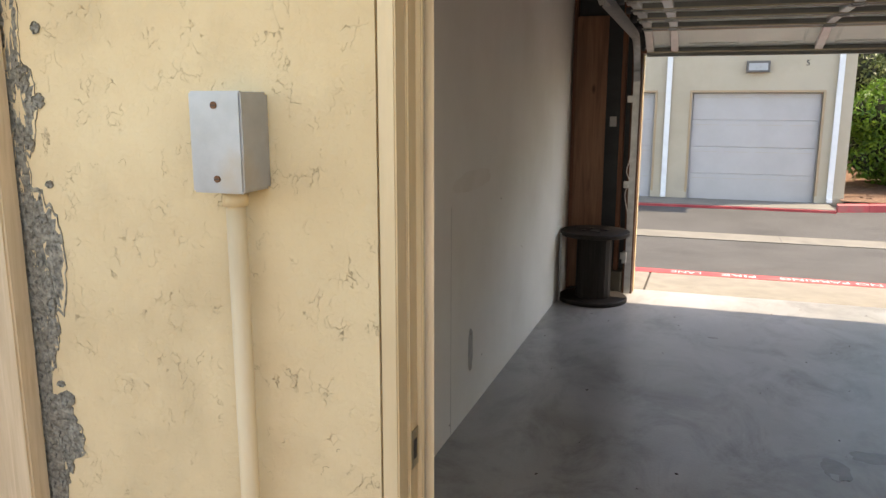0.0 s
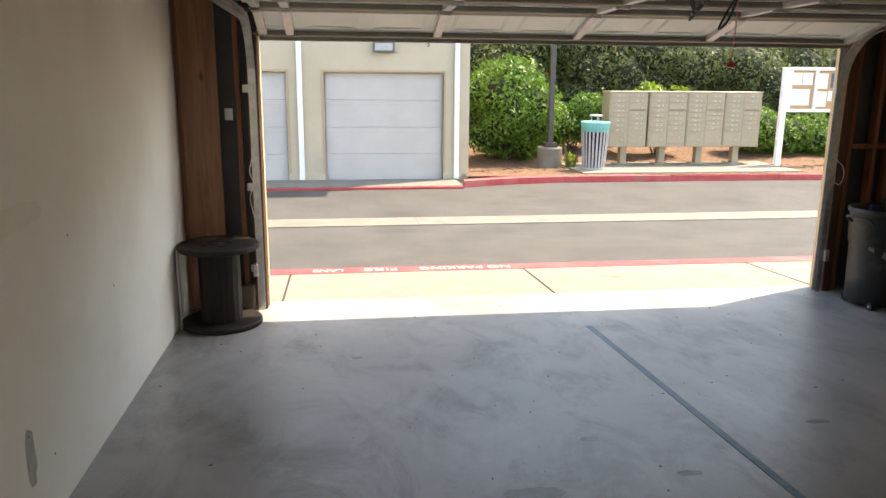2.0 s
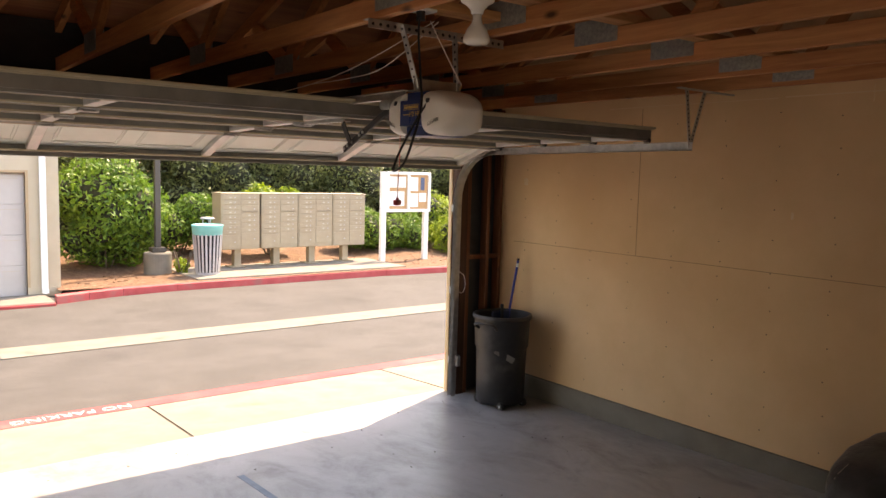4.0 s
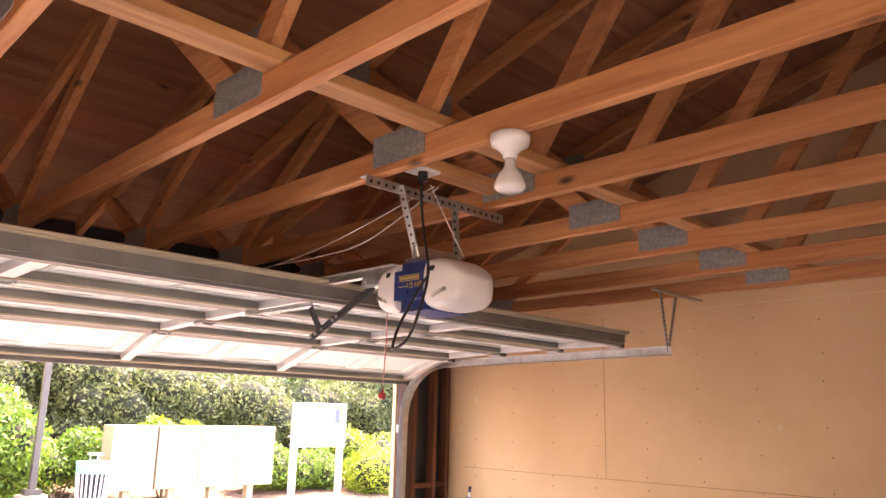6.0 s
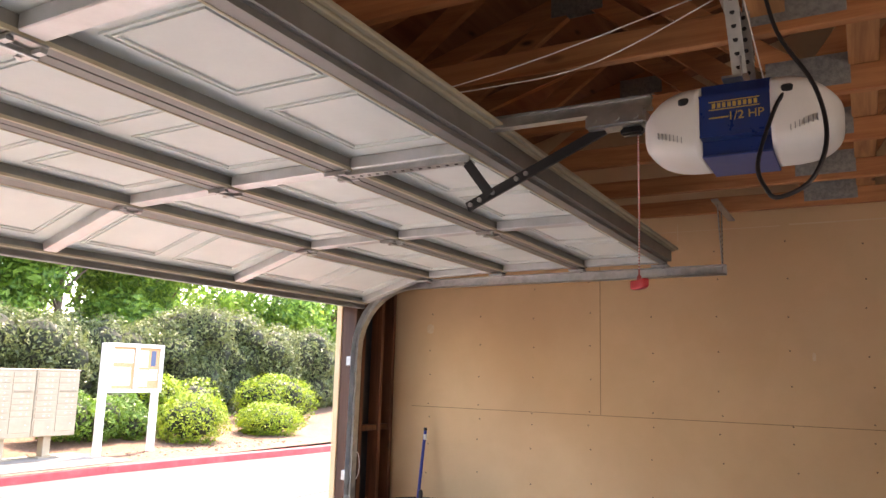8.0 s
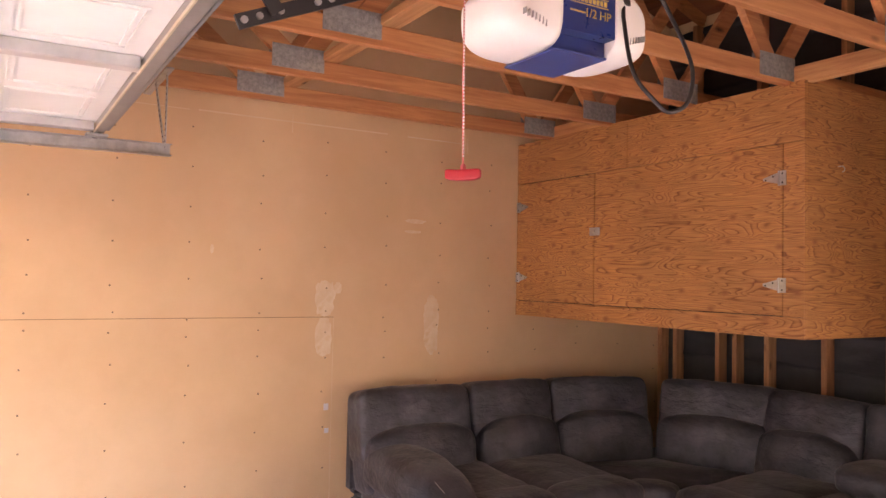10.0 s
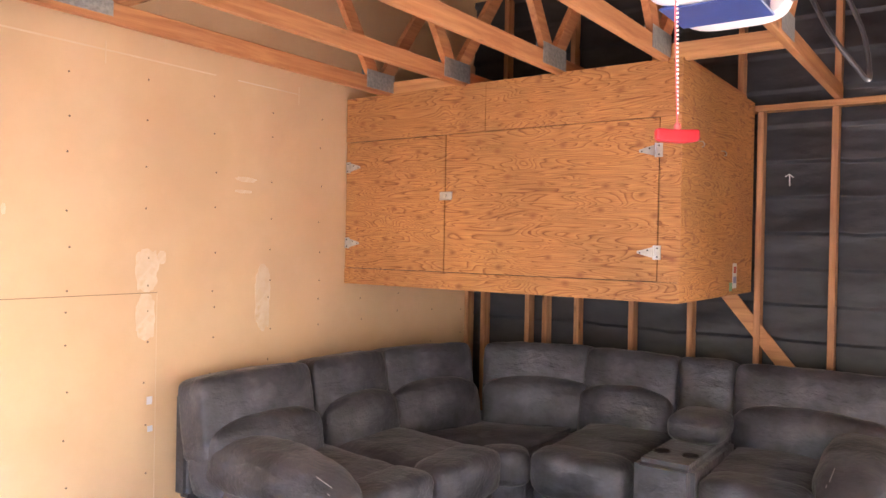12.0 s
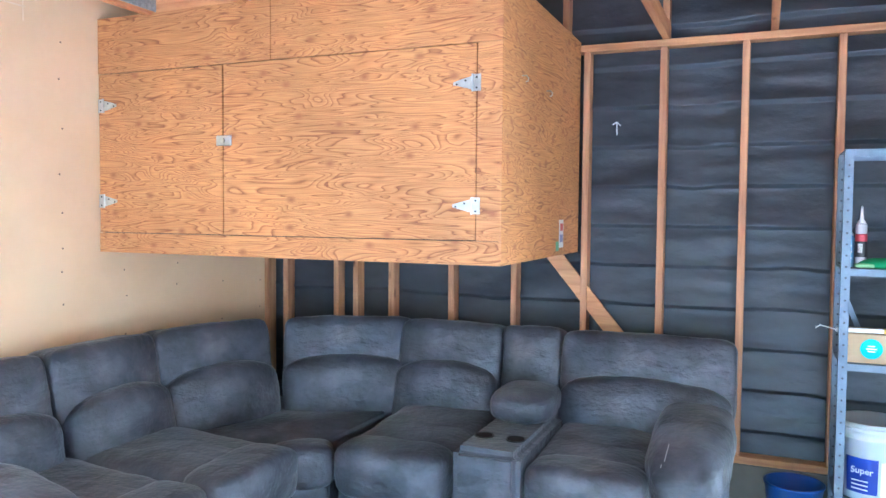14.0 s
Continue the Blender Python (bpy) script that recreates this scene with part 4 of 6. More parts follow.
def smooth_path(pts, n=6):
    """Points along a Catmull-Rom curve through pts."""
    P = [Vector(p) for p in pts]
    P = [P[0]] + P + [P[-1]]
    out = []
    for i in range(1, len(P) - 2):
        for k in range(n):
            t = k / n
            a, b, c, d = P[i - 1], P[i], P[i + 1], P[i + 2]
            out.append(0.5 * (2 * b + (c - a) * t + (2 * a - 5 * b + 4 * c - d) * t * t + (3 * b - a - 3 * c + d) * t ** 3))
    return out + [P[-2]]


part("power_lead", tube(bmesh.new(), smooth_path(lead), 0.0048, 8), M_BLACK, op, "black power lead hanging in a loop", True)
part("bell_wire", tube(bmesh.new(), smooth_path([(-0.02, -0.01, 0.46), (-0.05, 0.8, 0.30), (-0.15, 1.8, 0.24), (-0.35, 2.7, 0.26)]), 0.0019, 6), M_CORDW, op, "thin white bell wire")
part("bell_wire", tube(bmesh.new(), smooth_path([(0.0, -0.01, 0.46), (-0.03, 0.35, 0.31), (-0.04, 0.65, 0.285), (-0.07, 0.95, 0.28)]), 0.0019, 6), M_CORDW, op)
part("bell_wire", tube(bmesh.new(), smooth_path([(-0.04, -0.01, 0.46), (0.03, -0.03, 0.33), (0.10, -0.05, 0.21)]), 0.0019, 6), M_CORDW, op)
box_o = thing("ceiling_outlet", 2.19, 4.225, CHORD + 0.04, "white outlet box on a board between trusses", "outlet")
part("mount_board", block(-0.255, 0.260, -0.045, 0.045, 0.012, 0.05, 0.002, 1), M_FIR_X, box_o)
part("cover", block(-0.19, -0.07, -0.04, 0.04, 0.0, 0.0115, 0.003, 1), M_PLASTIC, box_o)
part("plug", rod(bmesh.new(), (-0.13, -0.01, -0.035), (-0.13, -0.01, 0.0), 0.018, 12), M_BLACK, box_o)

# ---- bare flood bulb in a porcelain holder ----
M_GLASSW = plain("frosted bulb glass", (0.72, 0.70, 0.66), 0.15)
lampf = thing("ceiling_bulb", 1.915, 3.69, 2.506, "white porcelain lamp holder with an unlit flood bulb", "light bulb")
part("holder", lathe(bmesh.new(), ((0.019, 0.066), (0.023, 0.080), (0.036, 0.094), (0.055, 0.106), (0.058, 0.118), (0.058, 0.135)), 28), M_PLASTIC, lampf, "white porcelain lamp holder", True)
part("bulb", lathe(bmesh.new(), ((0.002, -0.034), (0.034, -0.032), (0.044, -0.024), (0.046, -0.014), (0.034, 0.016), (0.019, 0.036), (0.015, 0.048), (0.015, 0.065)), 28), M_GLASSW, lampf, "silvered flood bulb", True)


# ---- plywood storage cabinet over the sofa ----
def plywood(name):
    """Rotary-cut fir plywood: long cathedral grain with knots."""
    m, n, l, p = nodes_of(name)
    tc = n.new("ShaderNodeTexCoord")
    mp = n.new("ShaderNodeMapping")
    mp.inputs["Scale"].default_value = (0.9, 0.9, 6.5)
    l.new(tc.outputs["Object"], mp.inputs["Vector"])
    base = n.new("ShaderNodeTexNoise")
    base.inputs["Scale"].default_value = 1.9
    base.inputs["Detail"].default_value = 1.4
    base.inputs["Distortion"].default_value = 0.9
    l.new(mp.outputs["Vector"], base.inputs["Vector"])
    mul = n.new("ShaderNodeMath")
    mul.operation = "MULTIPLY"
    mul.inputs[1].default_value = 18.0
    l.new(base.outputs["Fac"], mul.inputs[0])
    fr = n.new("ShaderNodeMath")
    fr.operation = "FRACT"
    l.new(mul.outputs["Value"], fr.inputs[0])
    ramp = n.new("ShaderNodeValToRGB")
    el = ramp.color_ramp.elements
    el[0].position, el[0].color = 0.0, rgb(0.23, 0.072, 0.024)
    el[1].position, el[1].color = 0.24, rgb(0.50, 0.212, 0.067)
    e = el.new(0.88)
    e.color = rgb(0.57, 0.263, 0.088)
    e = el.new(1.0)
    e.color = rgb(0.44, 0.175, 0.054)
    l.new(fr.outputs["Value"], ramp.inputs["Fac"])
    big = n.new("ShaderNodeTexNoise")
    big.inputs["Scale"].default_value = 1.3
    big.inputs["Detail"].default_value = 5
    l.new(tc.outputs["Object"], big.inputs["Vector"])
    br = n.new("ShaderNodeMapRange")
    br.inputs["From Min"].default_value, br.inputs["From Max"].default_value = 0.3, 0.7
    br.inputs["To Min"].default_value, br.inputs["To Max"].default_value = 0.78, 1.12
    l.new(big.outputs["Fac"], br.inputs["Value"])
    ms = n.new("ShaderNodeMapping")
    ms.inputs["Scale"].default_value = (3.0, 3.0, 90.0)
    l.new(tc.outputs["Object"], ms.inputs["Vector"])
    streak = n.new("ShaderNodeTexNoise")
    streak.inputs["Scale"].default_value = 2.0
    streak.inputs["Detail"].default_value = 3
    l.new(ms.outputs["Vector"], streak.inputs["Vector"])
    sm = n.new("ShaderNodeMapRange")
    sm.inputs["From Min"].default_value, sm.inputs["From Max"].default_value = 0.3, 0.7
    sm.inputs["To Min"].default_value, sm.inputs["To Max"].default_value = 0.74, 1.12
    l.new(streak.outputs["Fac"], sm.inputs["Value"])
    both = n.new("ShaderNodeMath")
    both.operation = "MULTIPLY"
    l.new(br.outputs["Result"], both.inputs[0])
    l.new(sm.outputs["Result"], both.inputs[1])
    hs = n.new("ShaderNodeHueSaturation")
    l.new(both.outputs["Value"], hs.inputs["Value"])
    l.new(ramp.outputs["Color"], hs.inputs["Color"])
    sp = n.new("ShaderNodeSeparateXYZ")
    l.new(tc.outputs["Object"], sp.inputs["Vector"])
    across = n.new("ShaderNodeMath")
    l.new(sp.outputs["X"], across.inputs[0])
    l.new(sp.outputs["Y"], across.inputs[1])
    cb = n.new("ShaderNodeCombineXYZ")
    l.new(across.outputs["Value"], cb.inputs["X"])
    l.new(sp.outputs["Z"], cb.inputs["Y"])
    mk = n.new("ShaderNodeMapping")
    mk.inputs["Scale"].default_value = (3.4, 5.2, 1.0)
    l.new(cb.outputs["Vector"], mk.inputs["Vector"])
    vo = n.new("ShaderNodeTexVoronoi")
    vo.voronoi_dimensions = "2D"
    vo.inputs["Scale"].default_value = 1.0
    vo.inputs["Randomness"].default_value = 0.8
    l.new(mk.outputs["Vector"], vo.inputs["Vector"])
    kr = n.new("ShaderNodeValToRGB")
    kr.color_ramp.elements[0].position, kr.color_ramp.elements[1].position = 0.02, 0.11
    kr.color_ramp.elements[0].color, kr.color_ramp.elements[1].color = rgb(1, 1, 1), rgb(0, 0, 0)
    l.new(vo.outputs["Distance"], kr.inputs["Fac"])
    mx = n.new("ShaderNodeMix")
    mx.data_type = "RGBA"
    mx.inputs["B"].default_value = rgb(0.30, 0.105, 0.038)
    l.new(kr.outputs["Color"], mx.inputs["Factor"])
    l.new(hs.outputs["Color"], mx.inputs["A"])
    l.new(mx.outputs["Result"], p.inputs["Base Color"])
    bp = n.new("ShaderNodeBump")
    bp.inputs["Strength"].default_value = 0.15
    bp.inputs["Distance"].default_value = 0.002
    l.new(fr.outputs["Value"], bp.inputs["Height"])
    l.new(bp.outputs["Normal"], p.inputs["Normal"])
    p.inputs["Roughness"].default_value = 0.62
    return m


M_PLY = plywood("fir plywood")
CX0, CX1, CY0, CY1, CZ0, CZ1 = 2.945, 5.176, 0.735, 2.153, 1.440, 2.655
cab = thing("storage_cabinet", CX0, CY1, CZ0, "large orange fir plywood cabinet hung over a sofa", "cabinet")
W, D, Hh = CX1 - CX0, CY1 - CY0, CZ1 - CZ0
part("side_panel", block(0, 0.018, -D, -0.019, 0, Hh, 0.0015, 1), M_PLY, cab, "plywood end panel with small hooks")
part("side_panel", block(W - 0.018, W, -D, -0.019, 0, Hh), M_PLY, cab)
part("bottom_panel", block(0.0185, W - 0.0185, -D, -0.019, 0, 0.018), M_PLY, cab)
part("top_panel", block(0.0185, W - 0.0185, -D, -0.019, Hh - 0.018, Hh), M_PLY, cab)
part("shadow_backing", block(0.0185, W - 0.0185, -0.040, -0.0195, 0.0185, Hh - 0.0185), M_BLACK, cab)
zt, zb = 2.366 - CZ0, 1.543 - CZ0
xs, xr = 4.366 - CX0, 3.056 - CX0
front = (("front_rail", 0, 4.09 - CX0 - 0.001, zt + 0.004, Hh), ("front_rail", 4.09 - CX0 + 0.001, W, zt + 0.004, Hh), ("front_rail", 0, W, 0, zb - 0.002), ("front_stile", 0, xr - 0.002, zb, zt + 0.002))
for name, x0, x1, z0, z1 in front:
    part(name, block(x0, x1, -0.018, 0, z0, z1, 0.001, 1), M_PLY, cab)
d1 = part("cabinet_door", block(xr + 0.002, xs - 0.003, -0.0175, 0.001, zb + 0.002, zt + 0.0005, 0.0015, 1), M_PLY, cab, "wide plywood door with strap hinges")
d2 = part("cabinet_door", block(xs + 0.004, W - 0.005, -0.0175, 0.0008, zb + 0.002, zt - 0.001, 0.0015, 1), M_PLY, cab, "narrow plywood door")


def strap_hinge(parent, x, z, sgn):
    bm = bmesh.new()
    bx(bm, x - 0.018, x + 0.018, 0.0012, 0.005, z - 0.035, z + 0.035)
    vs = [bm.verts.new(v) for v in ((x + sgn * 0.02, 0.0052, z - 0.028), (x + sgn * 0.02, 0.0052, z + 0.028), (x + sgn * 0.105, 0.0052, z + 0.006), (x + sgn * 0.105, 0.0052, z - 0.006))]
    us = [bm.verts.new(v.co - Vector((0, 0.004, 0))) for v in vs]
    bm.faces.new(vs)
    for k in range(4):
        bm.faces.new((vs[k], us[k], us[(k + 1) % 4], vs[(k + 1) % 4]))
    h = part("strap_hinge", bm, M_STEEL, parent, "pale zinc strap hinge")
    part("pin", rod(bmesh.new(), (x + sgn * 0.018, 0.006, z - 0.036), (x + sgn * 0.018, 0.006, z + 0.036), 0.005), M_STEEL, h)
    for dx, dz in ((0, 0.022), (0, -0.022), (sgn * 0.05, 0.01), (sgn * 0.09, -0.004)):
        part("screw", rod(bmesh.new(), (x + dx, 0.005, z + dz), (x + dx, 0.0066, z + dz), 0.0045, 8), M_BLACK, h)


strap_hinge(cab, xr + 0.0, 2.203 - CZ0, 1)
strap_hinge(cab, xr + 0.0, 1.69 - CZ0, 1)
strap_hinge(cab, W - 0.022, 2.203 - CZ0, -1)
strap_hinge(cab, W - 0.022, 1.707 - CZ0, -1)
la = part("latch", block(xs - 0.055, xs + 0.035, 0.0012, 0.012, 0.535, 0.585, 0.004, 1), M_STEEL, cab, "zinc latch plate")
part("knob", rod(bmesh.new(), (xs - 0.01, 0.012, 0.56), (xs - 0.01, 0.022, 0.56), 0.012, 14), M_STEEL, la)
for y, z in ((-0.27, 0.83), (-0.68, 0.825)):
    part("hook", tube(bmesh.new(), [(0, y, z), (-0.02, y, z), (-0.03, y, z - 0.012), (-0.028, y, z - 0.025), (-0.018, y, z - 0.028)], 0.003, 6), M_STEEL, cab, "small steel hook")
M_STK = plain("pale sticker", (0.65, 0.66, 0.70), 0.4)
M_STKB = plain("blue and red sticker", (0.18, 0.20, 0.42), 0.4)
M_STKG = plain("green sticker", (0.10, 0.35, 0.2), 0.4)
st = part("sticker", block(-0.001, 0.0, -1.06, -0.97, 0.04, 0.19), M_STK, cab, "small coloured stickers")
part("sticker_print", block(-0.002, -0.0012, -1.05, -0.985, 0.07, 0.11), M_STKB, st)
part("sticker_print", block(-0.002, -0.0012, -1.045, -0.99, 0.13, 0.17), M_RED, st)
part("sticker_print", block(-0.002, -0.0012, -0.96, -0.90, 0.025, 0.075), M_STKG, st)


# ---- sectional sofa in the corner ----
def suede(name):
    m = surface(name, (0.021, 0.0215, 0.026), (0.066, 0.067, 0.079), 4.0, 0.52, 0, 0.5, 40, c=(0.098, 0.10, 0.116), spots=5.0, depth=0.010, spec=0.5)
    p = m.node_tree.nodes["Principled BSDF"]
    n, l = m.node_tree.nodes, m.node_tree.links
    tc = n.new("ShaderNodeTexCoord")
    mp = n.new("ShaderNodeMapping")
    mp.inputs["Scale"].default_value = (1.0, 1.0, 2.2)
    l.new(tc.outputs["Object"], mp.inputs["Vector"])
    fold = n.new("ShaderNodeTexNoise")
    fold.inputs["Scale"].default_value = 5.0
    fold.inputs["Detail"].default_value = 4
    fold.inputs["Distortion"].default_value = 0.3
    l.new(mp.outputs["Vector"], fold.inputs["Vector"])
    b2 = n.new("ShaderNodeBump")
    b2.inputs["Strength"].default_value = 0.42
    b2.inputs["Distance"].default_value = 0.05
    l.new(fold.outputs["Fac"], b2.inputs["Height"])
    first = p.inputs["Normal"].links[0].from_node
    l.new(b2.outputs["Normal"], first.inputs["Normal"])
    p.inputs["Sheen Weight"].default_value = 0.18
    p.inputs["Sheen Roughness"].default_value = 0.4
    return m


M_SUEDE = suede("worn charcoal suede")
# near-black colour for the shade down inside the black cup holders
M_WELL = plain("black cup hollow", (0.004, 0.004, 0.005), 0.95)
M_STITCH = plain("pale stitching", (0.34, 0.33, 0.33), 0.8)
SZ = 0.09


def cushion(parent, name, x, y, z, sx, sy, sz, rz=0, rx=0, n=4.5, bulge=(0, 0.25, 0.1), seed=0.0, amp=0.008, label=""):
    ob = part(name, soft_box(sx, sy, sz, n, 14, bulge, amp, seed), M_SUEDE, parent, label, True)
    ob.matrix_basis = pose(x, y, z, rx, 0, rz)
    return ob


def seat_back(parent, x, y, width, rz, seed, depth=0.24, lower=True):
    """A tall upper pillow over an arched lower pillow; local +y of the seat is its front."""
    m = pose(x, y, 0, 0, 0, rz)
    up = part("back_pillow", soft_box(width * 0.99, depth, 0.45, 9.0, 24, (0, 0.30, 0.03), 0.008, seed), M_SUEDE, parent, "", True)
    up.matrix_basis = m @ pose(0, 0.0, 0.745 - SZ + 0.04, 10, 0, 0)
    if lower:
        bm = soft_box(width * 0.965, depth * 1.25, 0.34, 6.5, 24, (0, 0.34, 0.05), 0.008, seed + 3)
        for v in bm.verts:
            v.co.z += 0.06 * (1 - (v.co.x / (width * 0.5)) ** 2) * (1 if v.co.z > 0 else 0)
        lo = part("lumbar_pillow", bm, M_SUEDE, parent, "", True)
        lo.matrix_basis = m @ pose(0, 0.085, 0.535 - SZ + 0.03, 10, 0, 0)
    return up


def seat(parent, x, y, width, depth, rz, seed, foot=True):
    m = pose(x, y, 0, 0, 0, rz)
    s = part("seat_cushion", soft_box(width * 0.985, depth, 0.22, 7.5, 20, (0, 0.05, 0.22), 0.008, seed), M_SUEDE, parent, "", True)
    s.matrix_basis = m @ pose(0, 0, 0.40 - SZ + 0.03, -3, 0, 0)
    f = part("front_roll", soft_box(width * 1.0, 0.27, 0.26, 5.0, 18, (0, 0.10, 0.06), 0.008, seed + 7), M_SUEDE, parent, "", True)
    f.matrix_basis = m @ pose(0, depth / 2 - 0.02, 0.385 - SZ + 0.03)
    for dz in (0.0, 0.010):
        st = part("stitch_line", tube(bmesh.new(), [(width * (k / 12 - 0.5) * 0.86, 0.105 - 0.01 * abs(k / 6 - 1), 0.085 + dz - 0.01 * abs(k / 6 - 1)) for k in range(13)], 0.0022, 5), M_STITCH, f)
    if foot:
        p = part("footrest", soft_box(width * 0.98, 0.14, 0.26, 6.0, 10, (0, 0.1, 0), 0.005, seed + 9), M_SUEDE, parent, "", True)
        p.matrix_basis = m @ pose(0, depth / 2 - 0.02, 0.20 - SZ + 0.02)


def arm_rest(parent, x, y, length, rz, seed):
    m = pose(x, y, 0, 0, 0, rz)
    bm = soft_box(0.34, length, 0.26, 3.8, 16, (0.1, 0.0, 0.15), 0.012, seed)
    for v in bm.verts:
        f = (v.co.y / length + 0.5)
        v.co.z -= 0.14 * max(0.0, f - 0.45) ** 1.6 * 2.0
    a = part("arm_pad", bm, M_SUEDE, parent, "", True)
    a.matrix_basis = m @ pose(0, 0, 0.56 - SZ + 0.02, 0, 0, 0)
    b = part("arm_side", soft_box(0.28, length * 0.98, 0.50, 7.0, 10, (0.05, 0, 0), 0.005, seed + 2), M_SUEDE, parent, "", True)
    b.matrix_basis = m @ pose(0, -0.02, 0.30 - SZ + 0.02)
    for dx in (0.06, 0.075):
        part("stitch_line", tube(bmesh.new(), [(dx + 0.02 * k / 8, -length * 0.3 + length * 0.75 * k / 8, 0.128 - 0.03 * (dx > 0.07) - 0.14 * max(0.0, (0.2 + 0.75 * k / 8) - 0.45) ** 1.6 * 2.0) for k in range(9)], 0.0022, 5), M_STITCH, a)


SB = SZ
# section along the back wall, with its console
s1 = thing("console_loveseat", 3.005, 1.35, SB, "charcoal suede loveseat section with a cup holder console", "sofa", "sectional sofa pieces")
o = (2.95, 1.35)
part("base", block(2.02 - o[0], 3.88 - o[0], 0.83 - o[1], 1.78 - o[1], 0.0, 0.28, 0.02, 2), M_SUEDE, s1)
part("back_frame", block(2.01 - o[0], 3.88 - o[0], 0.76 - o[1], 0.88 - o[1], 0.281, 0.84, 0.03, 3), M_SUEDE, s1)
seat_back(s1, 2.45 - o[0], 0.955 - o[1], 0.92, 0, 1.0)
seat_back(s1, 3.078 - o[0], 0.955 - o[1], 0.345, 0, 2.0, 0.23, False)
seat_back(s1, 3.575 - o[0], 0.955 - o[1], 0.655, 0, 3.0)
seat(s1, 2.59 - o[0], 1.43 - o[1], 0.54, 0.80, 0, 4.0)
seat(s1, 3.50 - o[0], 1.45 - o[1], 0.58, 0.95, 0, 5.0)
arm_rest(s1, 2.17 - o[0], 1.42 - o[1], 0.95, 0, 6.0)
con = part("console", block(2.86 - o[0], 3.185 - o[0], 1.05 - o[1], 1.96 - o[1], 0.0, 0.50, 0.035, 3), M_SUEDE, s1, "padded console with two cup holders")
lid = part("console_lid", soft_box(0.33, 0.44, 0.16, 3.5, 12, (0, 0, 0.2), 0.006, 8.0), M_SUEDE, con, "padded console lid", True)
lid.matrix_basis = pose(3.022 - o[0], 1.30 - o[1], 0.575)
for x in (2.94, 3.10):
    cup = part("cup_holder", lathe(bmesh.new(), ((0.049, 0.0), (0.050, 0.004), (0.046, 0.007), (0.042, 0.0045), (0.041, 0.0008)), 24, (x - o[0], 1.74 - o[1], 0.501)), M_BLACK, con, "black cup holder", True)
    # flat disc drawn in place of the holder's shaded depth
    part("cup_shade_disc", rod(bmesh.new(), (x - o[0], 1.74 - o[1], 0.5015), (x - o[0], 1.74 - o[1], 0.5040), 0.040, 24), M_WELL, cup)
for dx in (0.0, 0.012):
    part("stitch_line", tube(bmesh.new(), [(2.20 - o[0] + dx, 1.07 - o[1] - 0.05 * k / 6, 0.62 + 0.29 * k / 6) for k in range(7)], 0.0024, 5), M_STITCH, s1)
# corner wedge
s2 = thing("corner_wedge", 4.425, 1.50, SB, "charcoal suede corner wedge of a sectional sofa", "sofa", "sectional sofa pieces")
o = (4.40, 1.50)
ring = ((4.11, 2.06), (3.90, 1.90), (3.90, 0.90), (4.55, 0.95), (4.90, 1.25), (4.98, 2.04))


def prism(pts, z0, z1, bevel):
    bm = bmesh.new()
    lo = [bm.verts.new((x - o[0], y - o[1], z0)) for x, y in pts]
    hi = [bm.verts.new((x - o[0], y - o[1], z1)) for x, y in pts]
    bm.faces.new(lo)
    bm.faces.new(hi[::-1])
    for k in range(len(pts)):
        j = (k + 1) % len(pts)
        bm.faces.new((lo[k], hi[k], hi[j], lo[j]))
    bmesh.ops.bevel(bm, geom=bm.edges[:], offset=bevel, segments=4, affect="EDGES", clamp_overlap=True)
    return bm


part("base", prism([(4.09, 2.02), (3.91, 1.88)] + [(x, y) for x, y in ring[2:]], 0.0, 0.22, 0.01), M_SUEDE, s2)
part("seat_cushion", prism(ring, 0.221, 0.40, 0.05), M_SUEDE, s2, "", True)
part("front_roll", soft_box(0.31, 0.20, 0.21, 4.5, 12, (0, 0.1, 0.1), 0.006, 31.0), M_SUEDE, s2, "", True).matrix_basis = pose(3.995 - o[0], 1.985 - o[1], 0.315, 0, 0, 37)
part("footrest", soft_box(0.28, 0.10, 0.22, 6, 8, (0, 0.05, 0), 0.004, 33.0), M_SUEDE, s2, "", True).matrix_basis = pose(4.005 - o[0], 2.0 - o[1], 0.12, 0, 0, 37)
for dz in (0.0, 0.010):
    part("stitch_line", tube(bmesh.new(), [(4.065 - o[0] - 0.20 * k / 6, 2.122 - o[1] - 0.15 * k / 6, 0.345 + dz) for k in range(7)], 0.0022, 5), M_STITCH, s2)
seat_back(s2, 4.262 - o[0], 1.048 - o[1], 0.82, 26, 11.0)
seat_back(s2, 4.835 - o[0], 1.68 - o[1], 0.74, 72, 12.0)
# section along the side wall
s3 = thing("recliner_loveseat", 4.55, 2.80, SB, "charcoal suede reclining loveseat section with a padded arm", "sofa", "sectional sofa pieces")
o = (4.55, 2.80)
part("base", block(4.20 - o[0], 5.08 - o[0], 2.06 - o[1], 3.45 - o[1], 0.0, 0.28, 0.02, 2), M_SUEDE, s3)
part("back_frame", block(5.02 - o[0], 5.14 - o[0], 2.06 - o[1], 3.465 - o[1], 0.281, 0.84, 0.03, 3), M_SUEDE, s3)
seat_back(s3, 4.955 - o[0], 2.385 - o[1], 0.65, 90, 13.0)
seat_back(s3, 4.965 - o[0], 3.10 - o[1], 0.78, 90, 14.0)
seat(s3, 4.50 - o[0], 2.37 - o[1], 0.60, 0.86, 90, 15.0)
seat(s3, 4.52 - o[0], 2.96 - o[1], 0.58, 0.82, 90, 16.0)
arm_rest(s3, 4.50 - o[0], 3.31 - o[1], 0.95, 90, 17.0)
